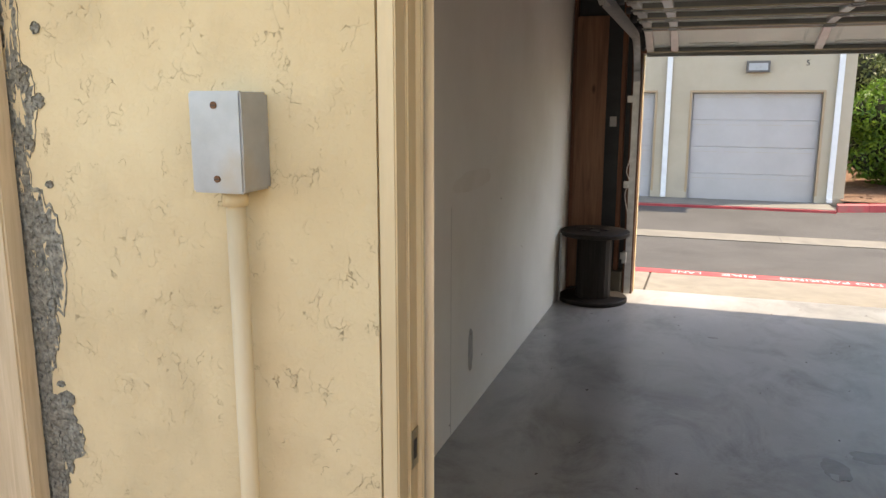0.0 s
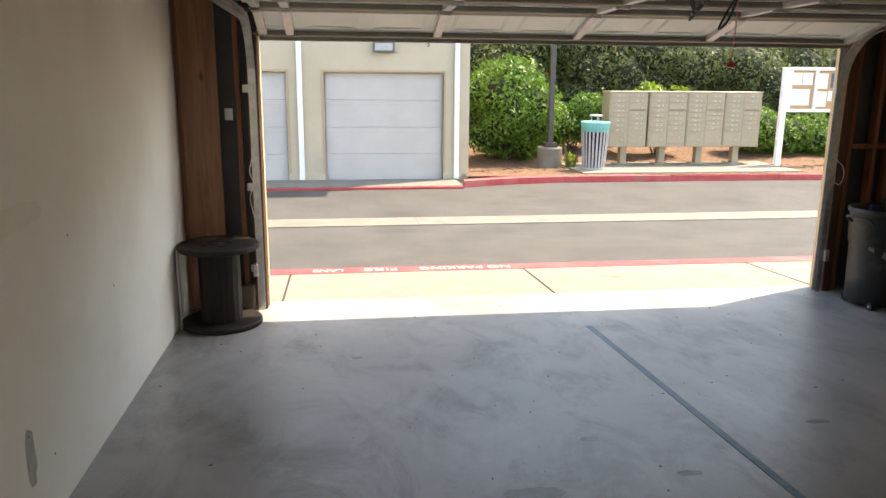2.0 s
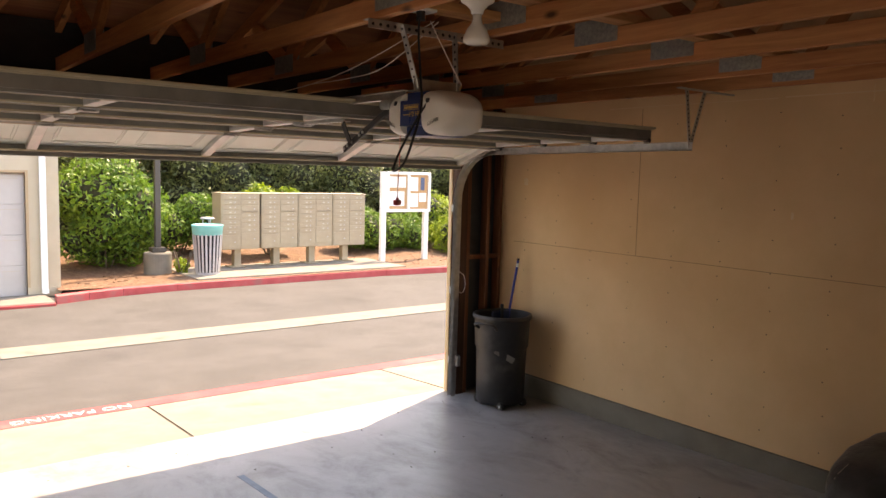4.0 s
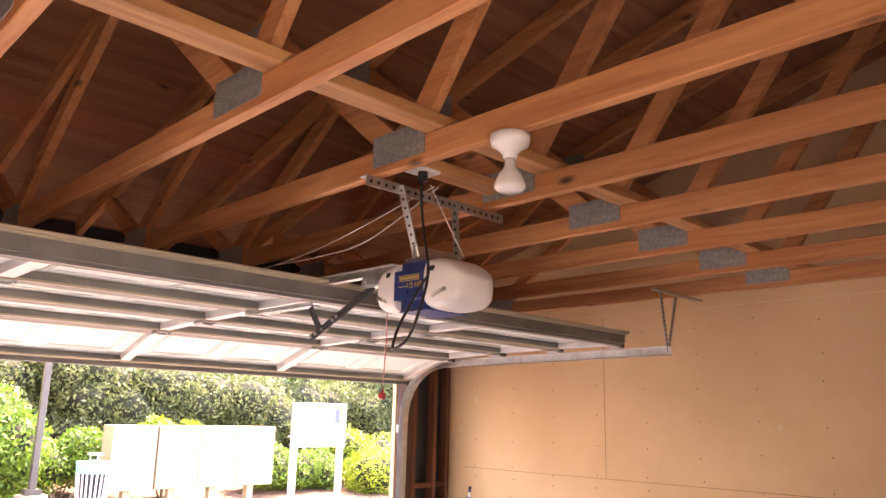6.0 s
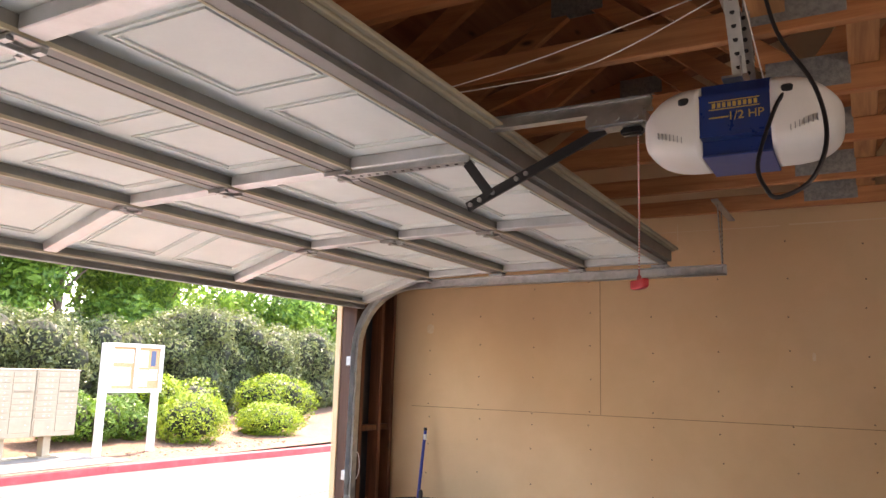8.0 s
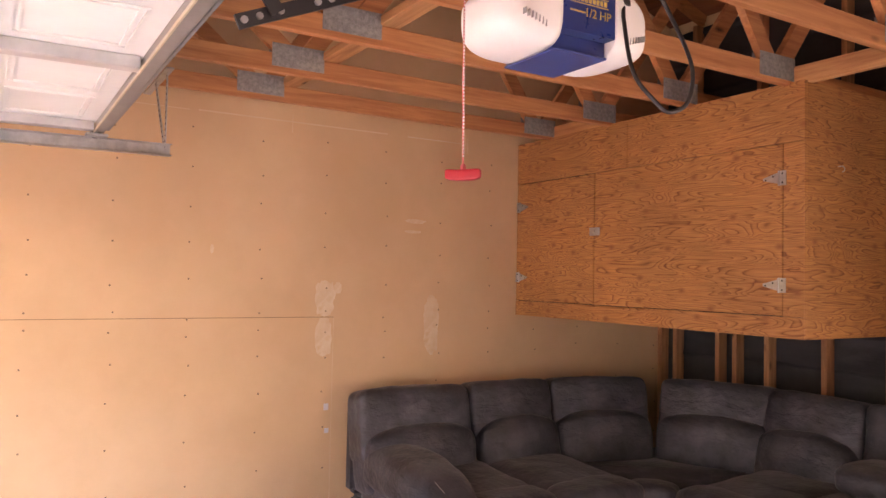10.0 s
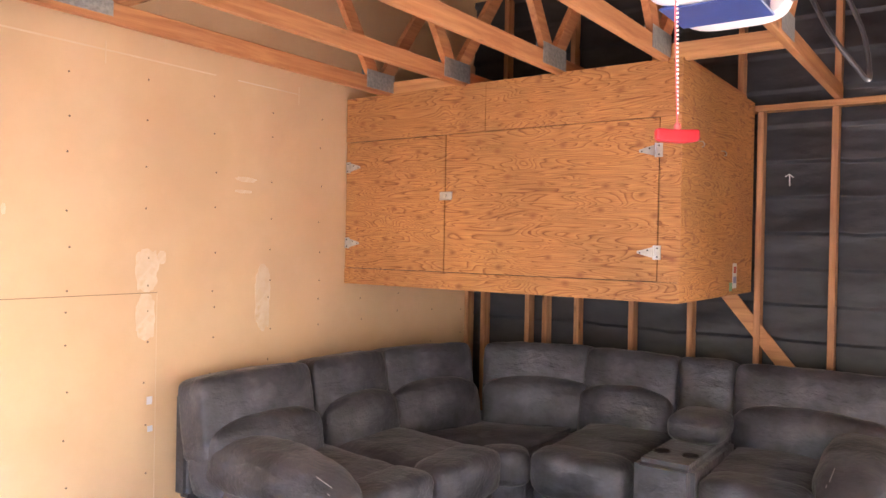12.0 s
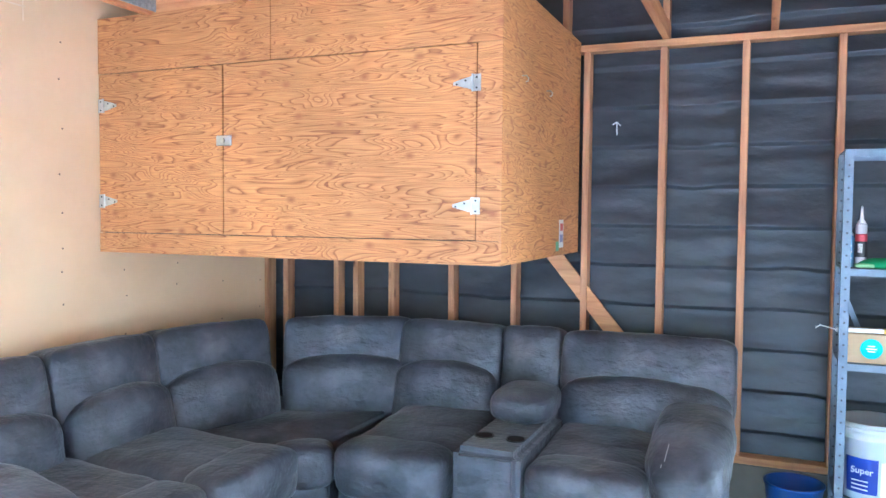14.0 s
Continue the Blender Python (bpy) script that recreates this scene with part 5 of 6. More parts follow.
for dx in (0.0, 0.012):
    part("stitch_line", tube(bmesh.new(), [(4.84 - o[0] + 0.05 * k / 6, 3.28 - o[1] + dx, 0.62 + 0.29 * k / 6) for k in range(7)], 0.0024, 5), M_STITCH, s3)
solid("paper_tag", block(XR - 0.004, XR - 0.001, 3.565, 3.595, 0.865, 0.905), M_STK, "torn white tape on the tan drywall", "tape", "tape scraps")
solid("paper_tag", block(XR - 0.004, XR - 0.001, 3.56, 3.588, 0.725, 0.755), M_STK, "torn white tape on the tan drywall", "tape", "tape scraps")


# ---- cable spool used as a table ----
M_SPOOL = wood("black stained spool wood", (0.012, 0.010, 0.009), (0.035, 0.029, 0.025), "z", 1.2, 0.6, False)
M_SPOOL.node_tree.nodes["Principled BSDF"].inputs["Specular IOR Level"].default_value = 0.15
sp = thing("cable_spool", -0.548, 6.785, slab_z(6.785), "black stained wooden cable spool standing on end", "cable spool")
part("bottom_flange", lathe(bmesh.new(), ((0.292, 0.0), (0.298, 0.006), (0.298, 0.034), (0.290, 0.040)), 48), M_SPOOL, sp, "round wooden flange")
part("top_flange", lathe(bmesh.new(), ((0.290, 0.585), (0.298, 0.590), (0.298, 0.618), (0.290, 0.624)), 48), M_SPOOL, sp, "round wooden top flange")
N = 20
for k in range(N):
    a0 = k * 2 * math.pi / N
    bm = bmesh.new()
    m = Matrix.Rotation(a0, 4, "Z")
    bx(bm, 0.128, 0.150, -0.0232, 0.0232, 0.0405, 0.5845, m)
    bmesh.ops.bevel(bm, geom=bm.edges[:], offset=0.003, segments=1, affect="EDGES")
    part("stave", bm, M_SPOOL, sp)
part("core_hole", rod(bmesh.new(), (0, 0, 0.6242), (0, 0, 0.6252), 0.045, 24), M_BLACK, sp)
for k in range(4):
    a = k * math.pi / 2 + 0.4
    part("bolt_washer", rod(bmesh.new(), (0.10 * math.cos(a), 0.10 * math.sin(a), 0.6242), (0.10 * math.cos(a), 0.10 * math.sin(a), 0.630), 0.022, 14), M_BLACK, sp)
solid("steel_pole", rod(bmesh.new(), (-0.825, 6.66, slab_z(6.66)), (-0.825, 6.66, 0.60), 0.011, 12), M_STEEL, "short bare steel pole leaning by the drywall", "pole")

# ---- wheeled bin with broom ----
M_BIN = surface("black bin plastic", (0.012, 0.012, 0.013), (0.024, 0.024, 0.026), 8.0, 0.5, 0, 0.15, 90, c=(0.05, 0.05, 0.05), spots=5.0)
bn = thing("wheeled_bin", 4.795, 6.70, slab_z(6.70), "black round plastic wheeled bin without a lid", "bin")
part("body", lathe(bmesh.new(), ((0.207, 0.03), (0.216, 0.04), (0.222, 0.34), (0.227, 0.52), (0.239, 0.535), (0.249, 0.78), (0.262, 0.785), (0.266, 0.80), (0.262, 0.822), (0.248, 0.825), (0.245, 0.80), (0.220, 0.5), (0.207, 0.06)), 48), M_BIN, bn, "", True)
part("body_floor", rod(bmesh.new(), (0, 0, 0.055), (0, 0, 0.068), 0.188, 32), M_BIN, bn)
for a in (200, 20):
    c, s = math.cos(radians(a)), math.sin(radians(a))
    part("handle", tube(bmesh.new(), smooth_path([(0.265 * c - 0.09 * s, 0.265 * s + 0.09 * c, 0.72), (0.335 * c - 0.08 * s, 0.335 * s + 0.08 * c, 0.77), (0.345 * c + 0.08 * s, 0.345 * s - 0.08 * c, 0.77), (0.265 * c + 0.09 * s, 0.265 * s - 0.09 * c, 0.72)]), 0.012, 8), M_BIN, bn, "moulded carry handle", True)
part("recess", beam(bmesh.new(), (-0.19, -0.132, 0.53), (-0.06, -0.232, 0.44), 0.006, 0.05), plain("grey recess", (0.16, 0.16, 0.16), 0.5), bn, "worn grey grip recess")
for dx in (-0.16, 0.10):
    w = part("wheel", rod(bmesh.new(), (dx, -0.175, 0.032), (dx + 0.035, -0.175, 0.032), 0.034, 18), M_RUBBER, bn, "small black wheel")
    part("hub", rod(bmesh.new(), (dx - 0.002, -0.175, 0.032), (dx + 0.037, -0.175, 0.032), 0.012, 12), M_STEEL, w)
for dx in (-0.15, 0.12):
    part("wheel", rod(bmesh.new(), (dx, 0.15, 0.032), (dx + 0.035, 0.15, 0.032), 0.034, 18), M_RUBBER, bn)
M_BROOM = plain("blue broom handle", (0.03, 0.05, 0.32), 0.35)
br = thing("broom", 4.80, 6.655, slab_z(6.655) + 0.10, "blue-handled broom standing head up in a bin", "broom")
part("handle", tube(bmesh.new(), [(0.0, 0.115, 0.0), (0.27, 0.16, 1.17)], 0.011, 10), M_BROOM, br)
part("grip_band", tube(bmesh.new(), [(0.254, 0.151, 1.11), (0.264, 0.157, 1.145)], 0.0125, 10), M_WHITE, br)
part("cap", tube(bmesh.new(), [(0.2702, 0.1602, 1.171), (0.276, 0.163, 1.19)], 0.0125, 10), M_BLACK, br)
du = thing("dust_pan", 4.73, 6.67, slab_z(6.6) + 0.56, "dark blue dust pan stuck in a bin", "dust pan")
part("pan", block(-0.10, 0.11, -0.02, 0.0, 0.10, 0.30, 0.008, 2), plain("dark blue plastic", (0.02, 0.035, 0.09), 0.4), du)
part("grip", block(-0.015, 0.02, -0.04, -0.021, 0.22, 0.36, 0.006, 2), M_BLACK, du)
bg = soft_box(0.38, 0.36, 0.18, 2.6, 12, (0, 0, 0.2), 0.035, 5.0)
solid("rubbish_bag", bg, M_BIN, "crumpled black rubbish bag filling a bin", "bag", smooth=True, at=pose(4.795, 6.70, 0.66))

# ---- steel shelf unit with paint things ----
M_SHELF = surface("blue grey shelf steel", (0.10, 0.125, 0.155), (0.15, 0.18, 0.215), 10.0, 0.45, 0.3, 0.06, 80)
FZ = slab_z(1.0)
sh = thing("shelf_unit", 1.250, 0.95, FZ, "blue-grey slotted steel shelf unit with paint supplies", "shelf unit")
for x in (-0.335, 0.35):
    for y in (-0.18, 0.165):
        sx, sy = (1 if x < 0 else -1), (1 if y < 0 else -1)
        bm = bmesh.new()
        bx(bm, min(x, x + sx * 0.038), max(x, x + sx * 0.038), y - 0.0015, y + 0.0015, 0, 1.86)
        bx(bm, x - 0.0015, x + 0.0015, min(y + sy * 0.0016, y + sy * 0.036), max(y + sy * 0.0016, y + sy * 0.036), 0, 1.86)
        po = part("post", bm, M_SHELF, sh, "slotted steel angle post")
        for i in range(34):
            part("slot", rod(bmesh.new(), (x + sx * 0.019, y - 0.0025, 0.05 + i * 0.053), (x + sx * 0.019, y + 0.0025, 0.05 + i * 0.053), 0.0055, 6), M_BLACK, po)
for z in (0.17, 0.83, 1.28, 1.84):
    bm = bmesh.new()
    bx(bm, -0.333, 0.348, -0.178, 0.163, z + 0.030, z + 0.034)
    bx(bm, -0.333, 0.348, 0.158, 0.163, z, z + 0.0295)
    bx(bm, -0.333, 0.348, -0.178, -0.173, z, z + 0.0295)
    part("shelf", bm, M_SHELF, sh, "folded steel shelf")
part("brace", beam(bmesh.new(), (0.345, -0.15, 1.26), (0.20, -0.15, 0.90), 0.004, 0.025), M_SHELF, sh)
M_SILV = plain("pale grey tube", (0.55, 0.56, 0.57), 0.4)
M_REDL = plain("red label", (0.45, 0.03, 0.04), 0.4)
ct = thing("caulk_tube", 1.510, 1.00, FZ + 1.315, "white caulk tube with a red and black label", "caulk tube")
part("tube", lathe(bmesh.new(), ((0.024, 0.0), (0.025, 0.004), (0.025, 0.205), (0.021, 0.21)), 24), M_SILV, ct, "", True)
part("label", lathe(bmesh.new(), ((0.0253, 0.05), (0.0256, 0.052), (0.0256, 0.16), (0.0253, 0.162)), 24), M_BLACK, ct, "", True)
part("label_band", lathe(bmesh.new(), ((0.0258, 0.125), (0.0259, 0.13), (0.0259, 0.155), (0.0258, 0.16)), 24), M_REDL, ct, "", True)
for i in range(5):
    part("print_bar", block(-0.003 + i * 0.004, -0.001 + i * 0.004, 0.0262, 0.0266, 0.07, 0.115), M_WHITE, ct)
part("nozzle", lathe(bmesh.new(), ((0.020, 0.211), (0.018, 0.22), (0.009, 0.23), (0.004, 0.295)), 16), M_WHITE, ct, "white tapered nozzle", True)
sc = thing("spray_can", 1.565, 0.98, FZ + 1.315, "light blue can on a steel shelf", "can")
part("body", lathe(bmesh.new(), ((0.028, 0.0), (0.029, 0.004), (0.029, 0.14), (0.024, 0.152)), 24), plain("light blue print", (0.16, 0.36, 0.55), 0.35), sc, "", True)
part("cap", lathe(bmesh.new(), ((0.0235, 0.1525), (0.0235, 0.162), (0.020, 0.165)), 24), M_SILV, sc, "", True)
for i in range(3):
    part("print_bar", block(-0.016, 0.016, 0.0285, 0.0296, 0.04 + i * 0.03, 0.047 + i * 0.03), M_WHITE, sc)
M_GREEN = plain("green cloth", (0.02, 0.22, 0.07), 0.8)
solid("green_gloves", soft_box(0.26, 0.10, 0.05, 2.6, 10, (0, 0, 0.2), 0.012, 2.0), M_GREEN, "crumpled green work gloves on a shelf", "gloves", smooth=True, at=pose(1.39, 1.03, FZ + 1.334))
solid("green_sponge", soft_box(0.09, 0.06, 0.022, 4, 6, (0, 0, 0.1), 0.004, 7.0), plain("pale green sponge", (0.30, 0.55, 0.25), 0.9), "pale green sponge on a steel shelf", "sponge", smooth=True, at=pose(1.495, 1.05, FZ + 1.326))
M_CARD = surface("cardboard", (0.42, 0.29, 0.16), (0.50, 0.36, 0.21), 6.0, 0.85, 0, 0.1, 60)
cb = thing("cardboard_box", 1.370, 0.96, FZ + 0.865, "brown cardboard box with a round turquoise label", "box")
part("box", block(-0.20, 0.20, -0.12, 0.12, 0.0, 0.14, 0.003, 1), M_CARD, cb)
lb = part("round_label", rod(bmesh.new(), (0.09, 0.1202, 0.07), (0.09, 0.1212, 0.07), 0.048, 28), plain("turquoise label", (0.02, 0.45, 0.46), 0.5), cb)
for w, z in ((0.03, 0.083), (0.045, 0.070), (0.03, 0.058)):
    part("print_bar", block(0.09 - w / 2, 0.09 + w / 2, 0.1213, 0.1218, z - 0.003, z + 0.003), M_WHITE, lb)
bs = thing("paint_brush", 1.510, 1.03, FZ + 1.006, "white and yellow handled paint tool lying on a box", "paint brush")
part("handle", beam(bmesh.new(), (-0.10, 0.02, 0.012), (0.10, 0.04, 0.012), 0.02, 0.02), M_WHITE, bs)
part("grip", beam(bmesh.new(), (-0.17, 0.013, 0.012), (-0.102, 0.0198, 0.012), 0.024, 0.022), plain("yellow plastic", (0.7, 0.5, 0.03), 0.4), bs)
part("wire", tube(bmesh.new(), [(0.10, 0.04, 0.012), (0.17, 0.05, 0.03), (0.19, 0.05, 0.015)], 0.003, 6), M_WHITE, bs)
pb = thing("paint_bucket", 1.430, 0.97, FZ + 0.205, "white paint bucket with a dark blue label", "bucket")
part("body", lathe(bmesh.new(), ((0.128, 0.0), (0.132, 0.005), (0.142, 0.29), (0.149, 0.292), (0.149, 0.302), (0.145, 0.304), (0.147, 0.33), (0.152, 0.332), (0.152, 0.345), (0.148, 0.350)), 40), plain("white bucket plastic", (0.55, 0.60, 0.66), 0.35), pb, "", True)
part("lid", lathe(bmesh.new(), ((0.154, 0.351), (0.156, 0.355), (0.156, 0.372), (0.150, 0.376), (0.140, 0.368), (0.02, 0.368)), 40), plain("grey lid", (0.42, 0.44, 0.46), 0.4), pb, "grey press-on lid", True)
LBL = plain("dark blue label", (0.012, 0.035, 0.28), 0.4)
bm = bmesh.new()
ring = []
for k in range(13):
    a = radians(35 + k * 5)
    ring.append([bm.verts.new(((0.1335 + 0.0345 * z) * math.cos(a) * 1.012, (0.1335 + 0.0345 * z) * math.sin(a) * 1.012, z)) for z in (0.04, 0.21)])
for a, b in zip(ring, ring[1:]):
    bm.faces.new((a[0], b[0], b[1], a[1]))
lab = part("label", bm, LBL, pb, "dark blue paint label")
bm = bmesh.new()
ring = []
for k in range(9):
    a = radians(100 + k * 5)
    ring.append([bm.verts.new(((0.1335 + 0.0345 * z) * math.cos(a) * 1.012, (0.1335 + 0.0345 * z) * math.sin(a) * 1.012, z)) for z in (0.03, 0.20)])
for a, b in zip(ring, ring[1:]):
    bm.faces.new((a[0], b[0], b[1], a[1]))
part("label", bm, M_WHITE, pb, "white text panel")
text_on("Super", 0.042, M_WHITE, pb, pose(0.055, 0.132, 0.15, 88, 0, 158), "white lettering", 0.003)
for z in (0.10, 0.08, 0.06):
    part("print_bar", beam(bmesh.new(), (0.095, 0.104, z), (0.03, 0.139, z), 0.004, 0.006), M_WHITE, pb)
bk = thing("blue_bucket", 1.770, 1.02, FZ, "dark blue plastic bucket on the slab", "bucket")
part("body", lathe(bmesh.new(), ((0.105, 0.0), (0.11, 0.005), (0.135, 0.22), (0.142, 0.225), (0.142, 0.235), (0.132, 0.234), (0.108, 0.02), (0.01, 0.015)), 36), plain("deep blue plastic", (0.012, 0.05, 0.20), 0.35), bk, "", True)


# ---- side door frame and what hangs on the stucco outside ----
M_JAMB = M_CREAMPAINT
fr = thing("side_door_frame", DX0, 1.29, slab_z(1.3), "cream painted wooden door frame with a strike plate", "door frame")
for x0, x1, y0, y1, name, mat in ((0.0008, 0.028, -0.085, -0.0445, "brickmould", M_JAMB), (0.0008, 0.0308, -0.044, -0.0085, "brickmould", M_JAMB), (0.0008, 0.040, -0.008, -0.0005, "stop", M_JAMB), (0.0008, 0.0395, 0.0, 0.05, "jamb", M_JAMBGLOSS)):
    part(name, block(x0, x1, y0, y1, 0, 2.0, 0.0025, 2), mat, fr)
for x0, x1, y0, y1, name in ((DX1 - DX0 - 0.015, DX1 - DX0 + 0.04, -0.053, 0.085, "jamb"), (DX1 - DX0 - 0.02, DX1 - DX0 + 0.04, -0.105, -0.0535, "brickmould")):
    part(name, block(x0, x1, y0, y1, 0, 2.0, 0.003, 2), M_JAMB, fr)
part("head", block(0.001, DX1 - DX0 + 0.04, -0.10, 0.08, 2.001, 2.035, 0.003, 2), M_JAMB, fr)
part("threshold", block(0.041, DX1 - DX0 - 0.016, -0.09, 0.09, -0.015, 0.012, 0.004, 1), M_STEEL, fr)
sp_ = part("strike_plate", block(0.0312, 0.033, -0.042, -0.012, 1.05, 1.115, 0.0008, 1), plain("worn brass", (0.45, 0.36, 0.22), 0.3, 0.9), fr, "worn brass strike plate")
part("bolt_hole", block(0.0331, 0.0336, -0.034, -0.020, 1.065, 1.098), M_BLACK, sp_)
solid("sealant_gap", block(DX0 - 0.0038, DX0 + 0.0005, 1.222, 1.26, -0.05, 2.0), plain("dark gap", (0.10, 0.075, 0.05), 0.9), "dark cracked sealant between stucco and frame", "sealant")
M_GALV = surface("dull grey cast box", (0.36, 0.37, 0.38), (0.44, 0.45, 0.46), 14.0, 0.42, 0.6, 0.06, 90, c=(0.42, 0.36, 0.28), spots=9.0)
eb = thing("electrical_box", -0.4085, 1.21, 1.594, "grey metal electrical box with a blank cover on stucco", "electrical box")
part("box", block(-0.0425, 0.0425, -0.072, 0.002, 0.001, 0.145, 0.004, 2), M_GALV, eb)
cv = part("cover", block(-0.0435, 0.0435, -0.0755, -0.0640, 0.0, 0.146, 0.003, 2), M_GALV, eb, "blank cover plate")
M_RUST = plain("rusty screw", (0.16, 0.07, 0.03), 0.7, 0.3)
for z in (0.021, 0.126):
    scw = part("screw", rod(bmesh.new(), (0, -0.0755, z), (0, -0.0775, z), 0.0052, 12), M_RUST, cv, "rusty screw")
    part("slot", block(-0.0042, 0.0042, -0.0782, -0.0776, z - 0.0006, z + 0.0006), M_BLACK, scw)
cd = thing("conduit_pipe", -0.409, 1.178, 0.05, "cream painted conduit pipe running down a stucco wall", "conduit")
part("pipe", rod(bmesh.new(), (0, 0, 0), (0, 0, 1.52), 0.0150, 20), M_CREAMPAINT, cd, "", True)
part("coupling", rod(bmesh.new(), (0, 0, 1.521), (0, 0, 1.543), 0.0195, 20), M_CREAMPAINT, cd, "", True)
solid("rough_board", block(-1.10, -0.860, 1.165, 1.205, -0.05, 2.6, 0.004, 2), wood("rough sawn board", (0.44, 0.31, 0.18), (0.58, 0.43, 0.27), "z", 3.0, 0.85, False), "rough-sawn tan board against stucco", "board")
wds = bpy.data.objects["wall_door_side"]
M_RENDER = surface("bare grey render", (0.15, 0.135, 0.105), (0.40, 0.36, 0.28), 70.0, 0.95, 0, 1.0, 150, c=(0.06, 0.055, 0.045), spots=120.0, depth=0.01)
M_CRACK = plain("hairline crack", (0.50, 0.36, 0.20), 0.9)
prng = random.Random(21)
losses = [(-0.852, 1.86, 0.20, 0.05), (-0.846, 1.72, 0.14, 0.075), (-0.856, 1.58, 0.16, 0.04), (-0.834, 1.455, 0.22, 0.10), (-0.842, 1.35, 0.17, 0.075), (-0.855, 1.24, 0.16, 0.035), (-0.826, 1.135, 0.10, 0.10), (-0.85, 1.03, 0.14, 0.05)]
losses += [(prng.uniform(-0.84, -0.79), prng.uniform(1.0, 1.95), prng.uniform(0.010, 0.028), prng.uniform(0.010, 0.03)) for k in range(16)]
for k, (x, z, h, w) in enumerate(losses):
    bm = bmesh.new()
    n_ = 64
    ring = []
    for i in range(n_):
        a = i * 2 * math.pi / n_
        c, s_ = math.cos(a), math.sin(a)
        q = 1 + 0.30 * noise.noise(Vector((c * 1.7, s_ * 1.7, k * 3.1))) + 0.16 * noise.noise(Vector((c * 5.0, s_ * 5.0, k * 2.3))) + 0.10 * noise.noise(Vector((c * 13, s_ * 13, k * 1.1)))
        ring.append((q * w * 0.52 * c, q * h * 0.58 * s_))
    rings = []
    for f, dy in ((1.0, 0.003), (1.0, -0.0006), (0.93, 0.0016), (0.6, 0.0008), (0.25, 0.0014)):
        rings.append([bm.verts.new((u * f, dy + (0.0008 * noise.noise(Vector((u * f * 140, v * f * 140, k))) if f < 0.95 else 0), v * f)) for u, v in ring])
    for a_, b_ in zip(rings, rings[1:]):
        for i in range(n_):
            bm.faces.new((a_[i], a_[(i + 1) % n_], b_[(i + 1) % n_], b_[i]))
    bm.faces.new(rings[-1])
    ob = part("plaster_loss", bm, M_RENDER, wds, "grey render where the stucco broke away")
    ob.matrix_basis = pose(x, DY0 + 0.0088 - 0.0001 * k, z)
crng = random.Random(9)
for k in range(14):
    x, z = crng.uniform(-0.66, -0.19), crng.uniform(1.05, 2.0)
    pts, a = [], crng.uniform(0, 6.28)
    for i in range(crng.randint(4, 8)):
        pts.append((x, DY0 + 0.0098, z))
        a += crng.uniform(-1.5, 1.5)
        st_ = crng.uniform(0.002, 0.007)
        x, z = x + st_ * math.cos(a), z + st_ * math.sin(a)
    part("crack", tube(bmesh.new(), pts, crng.uniform(0.0004, 0.0009), 4), M_CRACK, wds)
solid("wall_switch_box", block(4.655, 4.735, 7.2925, 7.328, 1.55, 1.72, 0.006, 2), M_PLASTIC, "small white box on the stucco by the opening", "switch box")
lw = [(4.60, 7.12, 1.35), (4.605, 7.11, 1.18), (4.66, 7.10, 1.12), (4.68, 7.10, 1.03), (4.65, 7.10, 0.96), (4.60, 7.115, 0.94), (4.598, 7.12, 0.6), (4.60, 7.12, 0.45)]
solid("sensor_wire", tube(bmesh.new(), smooth_path(lw), 0.003, 6), M_CORDW, "thin pale sensor wire sagging down the jamb", "wire", "sensor wires")
lw = [(-0.29, 7.12, 1.95), (-0.30, 7.11, 1.3), (-0.33, 7.10, 1.12), (-0.30, 7.10, 1.02), (-0.335, 7.105, 0.9), (-0.30, 7.11, 0.7), (-0.28, 7.12, 0.42)]
solid("sensor_wire", tube(bmesh.new(), smooth_path(lw), 0.003, 6), M_CORDW, "thin pale sensor wire sagging down the jamb", "wire", "sensor wires")


# ---- drive and street details ----
JX = (-4.9, -2.5, -0.15, 2.26, 4.76, 7.2, 9.7)
apron = thing("pavement_apron", 2.0, 7.4, -0.05, "pale sunlit concrete drive apron with tooled joints", "pavement", "", "structure")
for a, b in zip(JX, JX[1:]):
    bm = strip(a + 0.011, b - 0.011, [7.352, 8.0, 8.645], 0.0, 0.08)
    for v in bm.verts:
        v.co -= Vector((2.0, 7.4, -0.05))
    part("slab", bm, M_APRON, apron)
bm = strip(JX[0], JX[-1], [7.35, 8.0, 8.645], -0.009, 0.05)
for v in bm.verts:
    v.co -= Vector((2.0, 7.4, -0.05))
part("joint_bed", bm, M_GRIT, apron)
redb = structure("pavement_red_band", strip(-30, 30, [8.65, 8.90], 0.003, 0.06), M_KERBRED, "faded red fire lane band along the street")
M_LETTER = surface("worn white paint", (0.62, 0.56, 0.54), (0.78, 0.74, 0.70), 12.0, 0.7, 0, 0.2, 80)
tl = math.degrees(math.atan2(street_z(8.90) - street_z(8.65), 0.25))
for body, x, w in (("NO PARKING", 1.66, 0.96), ("FIRE", 0.77, 0.34), ("LANE", 0.225, 0.31)):
    ob = text_on(body, 0.165, M_LETTER, redb, pose(0, 0, 0))
    sx = w / max(0.01, ob.dimensions.x)
    ob.matrix_basis = pose(x, 8.775, street_z(8.775) + 0.0055, -tl, 0, 180) @ Matrix.Diagonal((sx, 1.0, 1, 1))
M_JOINT = plain("dark joint", (0.12, 0.11, 0.10), 0.9)
gut = bpy.data.objects["pavement_gutter"]
for x in (-3.4, -0.9, 1.5, 3.84, 6.1, 8.4, 10.8):
    bm = strip(x - 0.008, x + 0.008, [11.86, 12.44], 0.002)
    part("gutter_joint", bm, M_JOINT, gut)

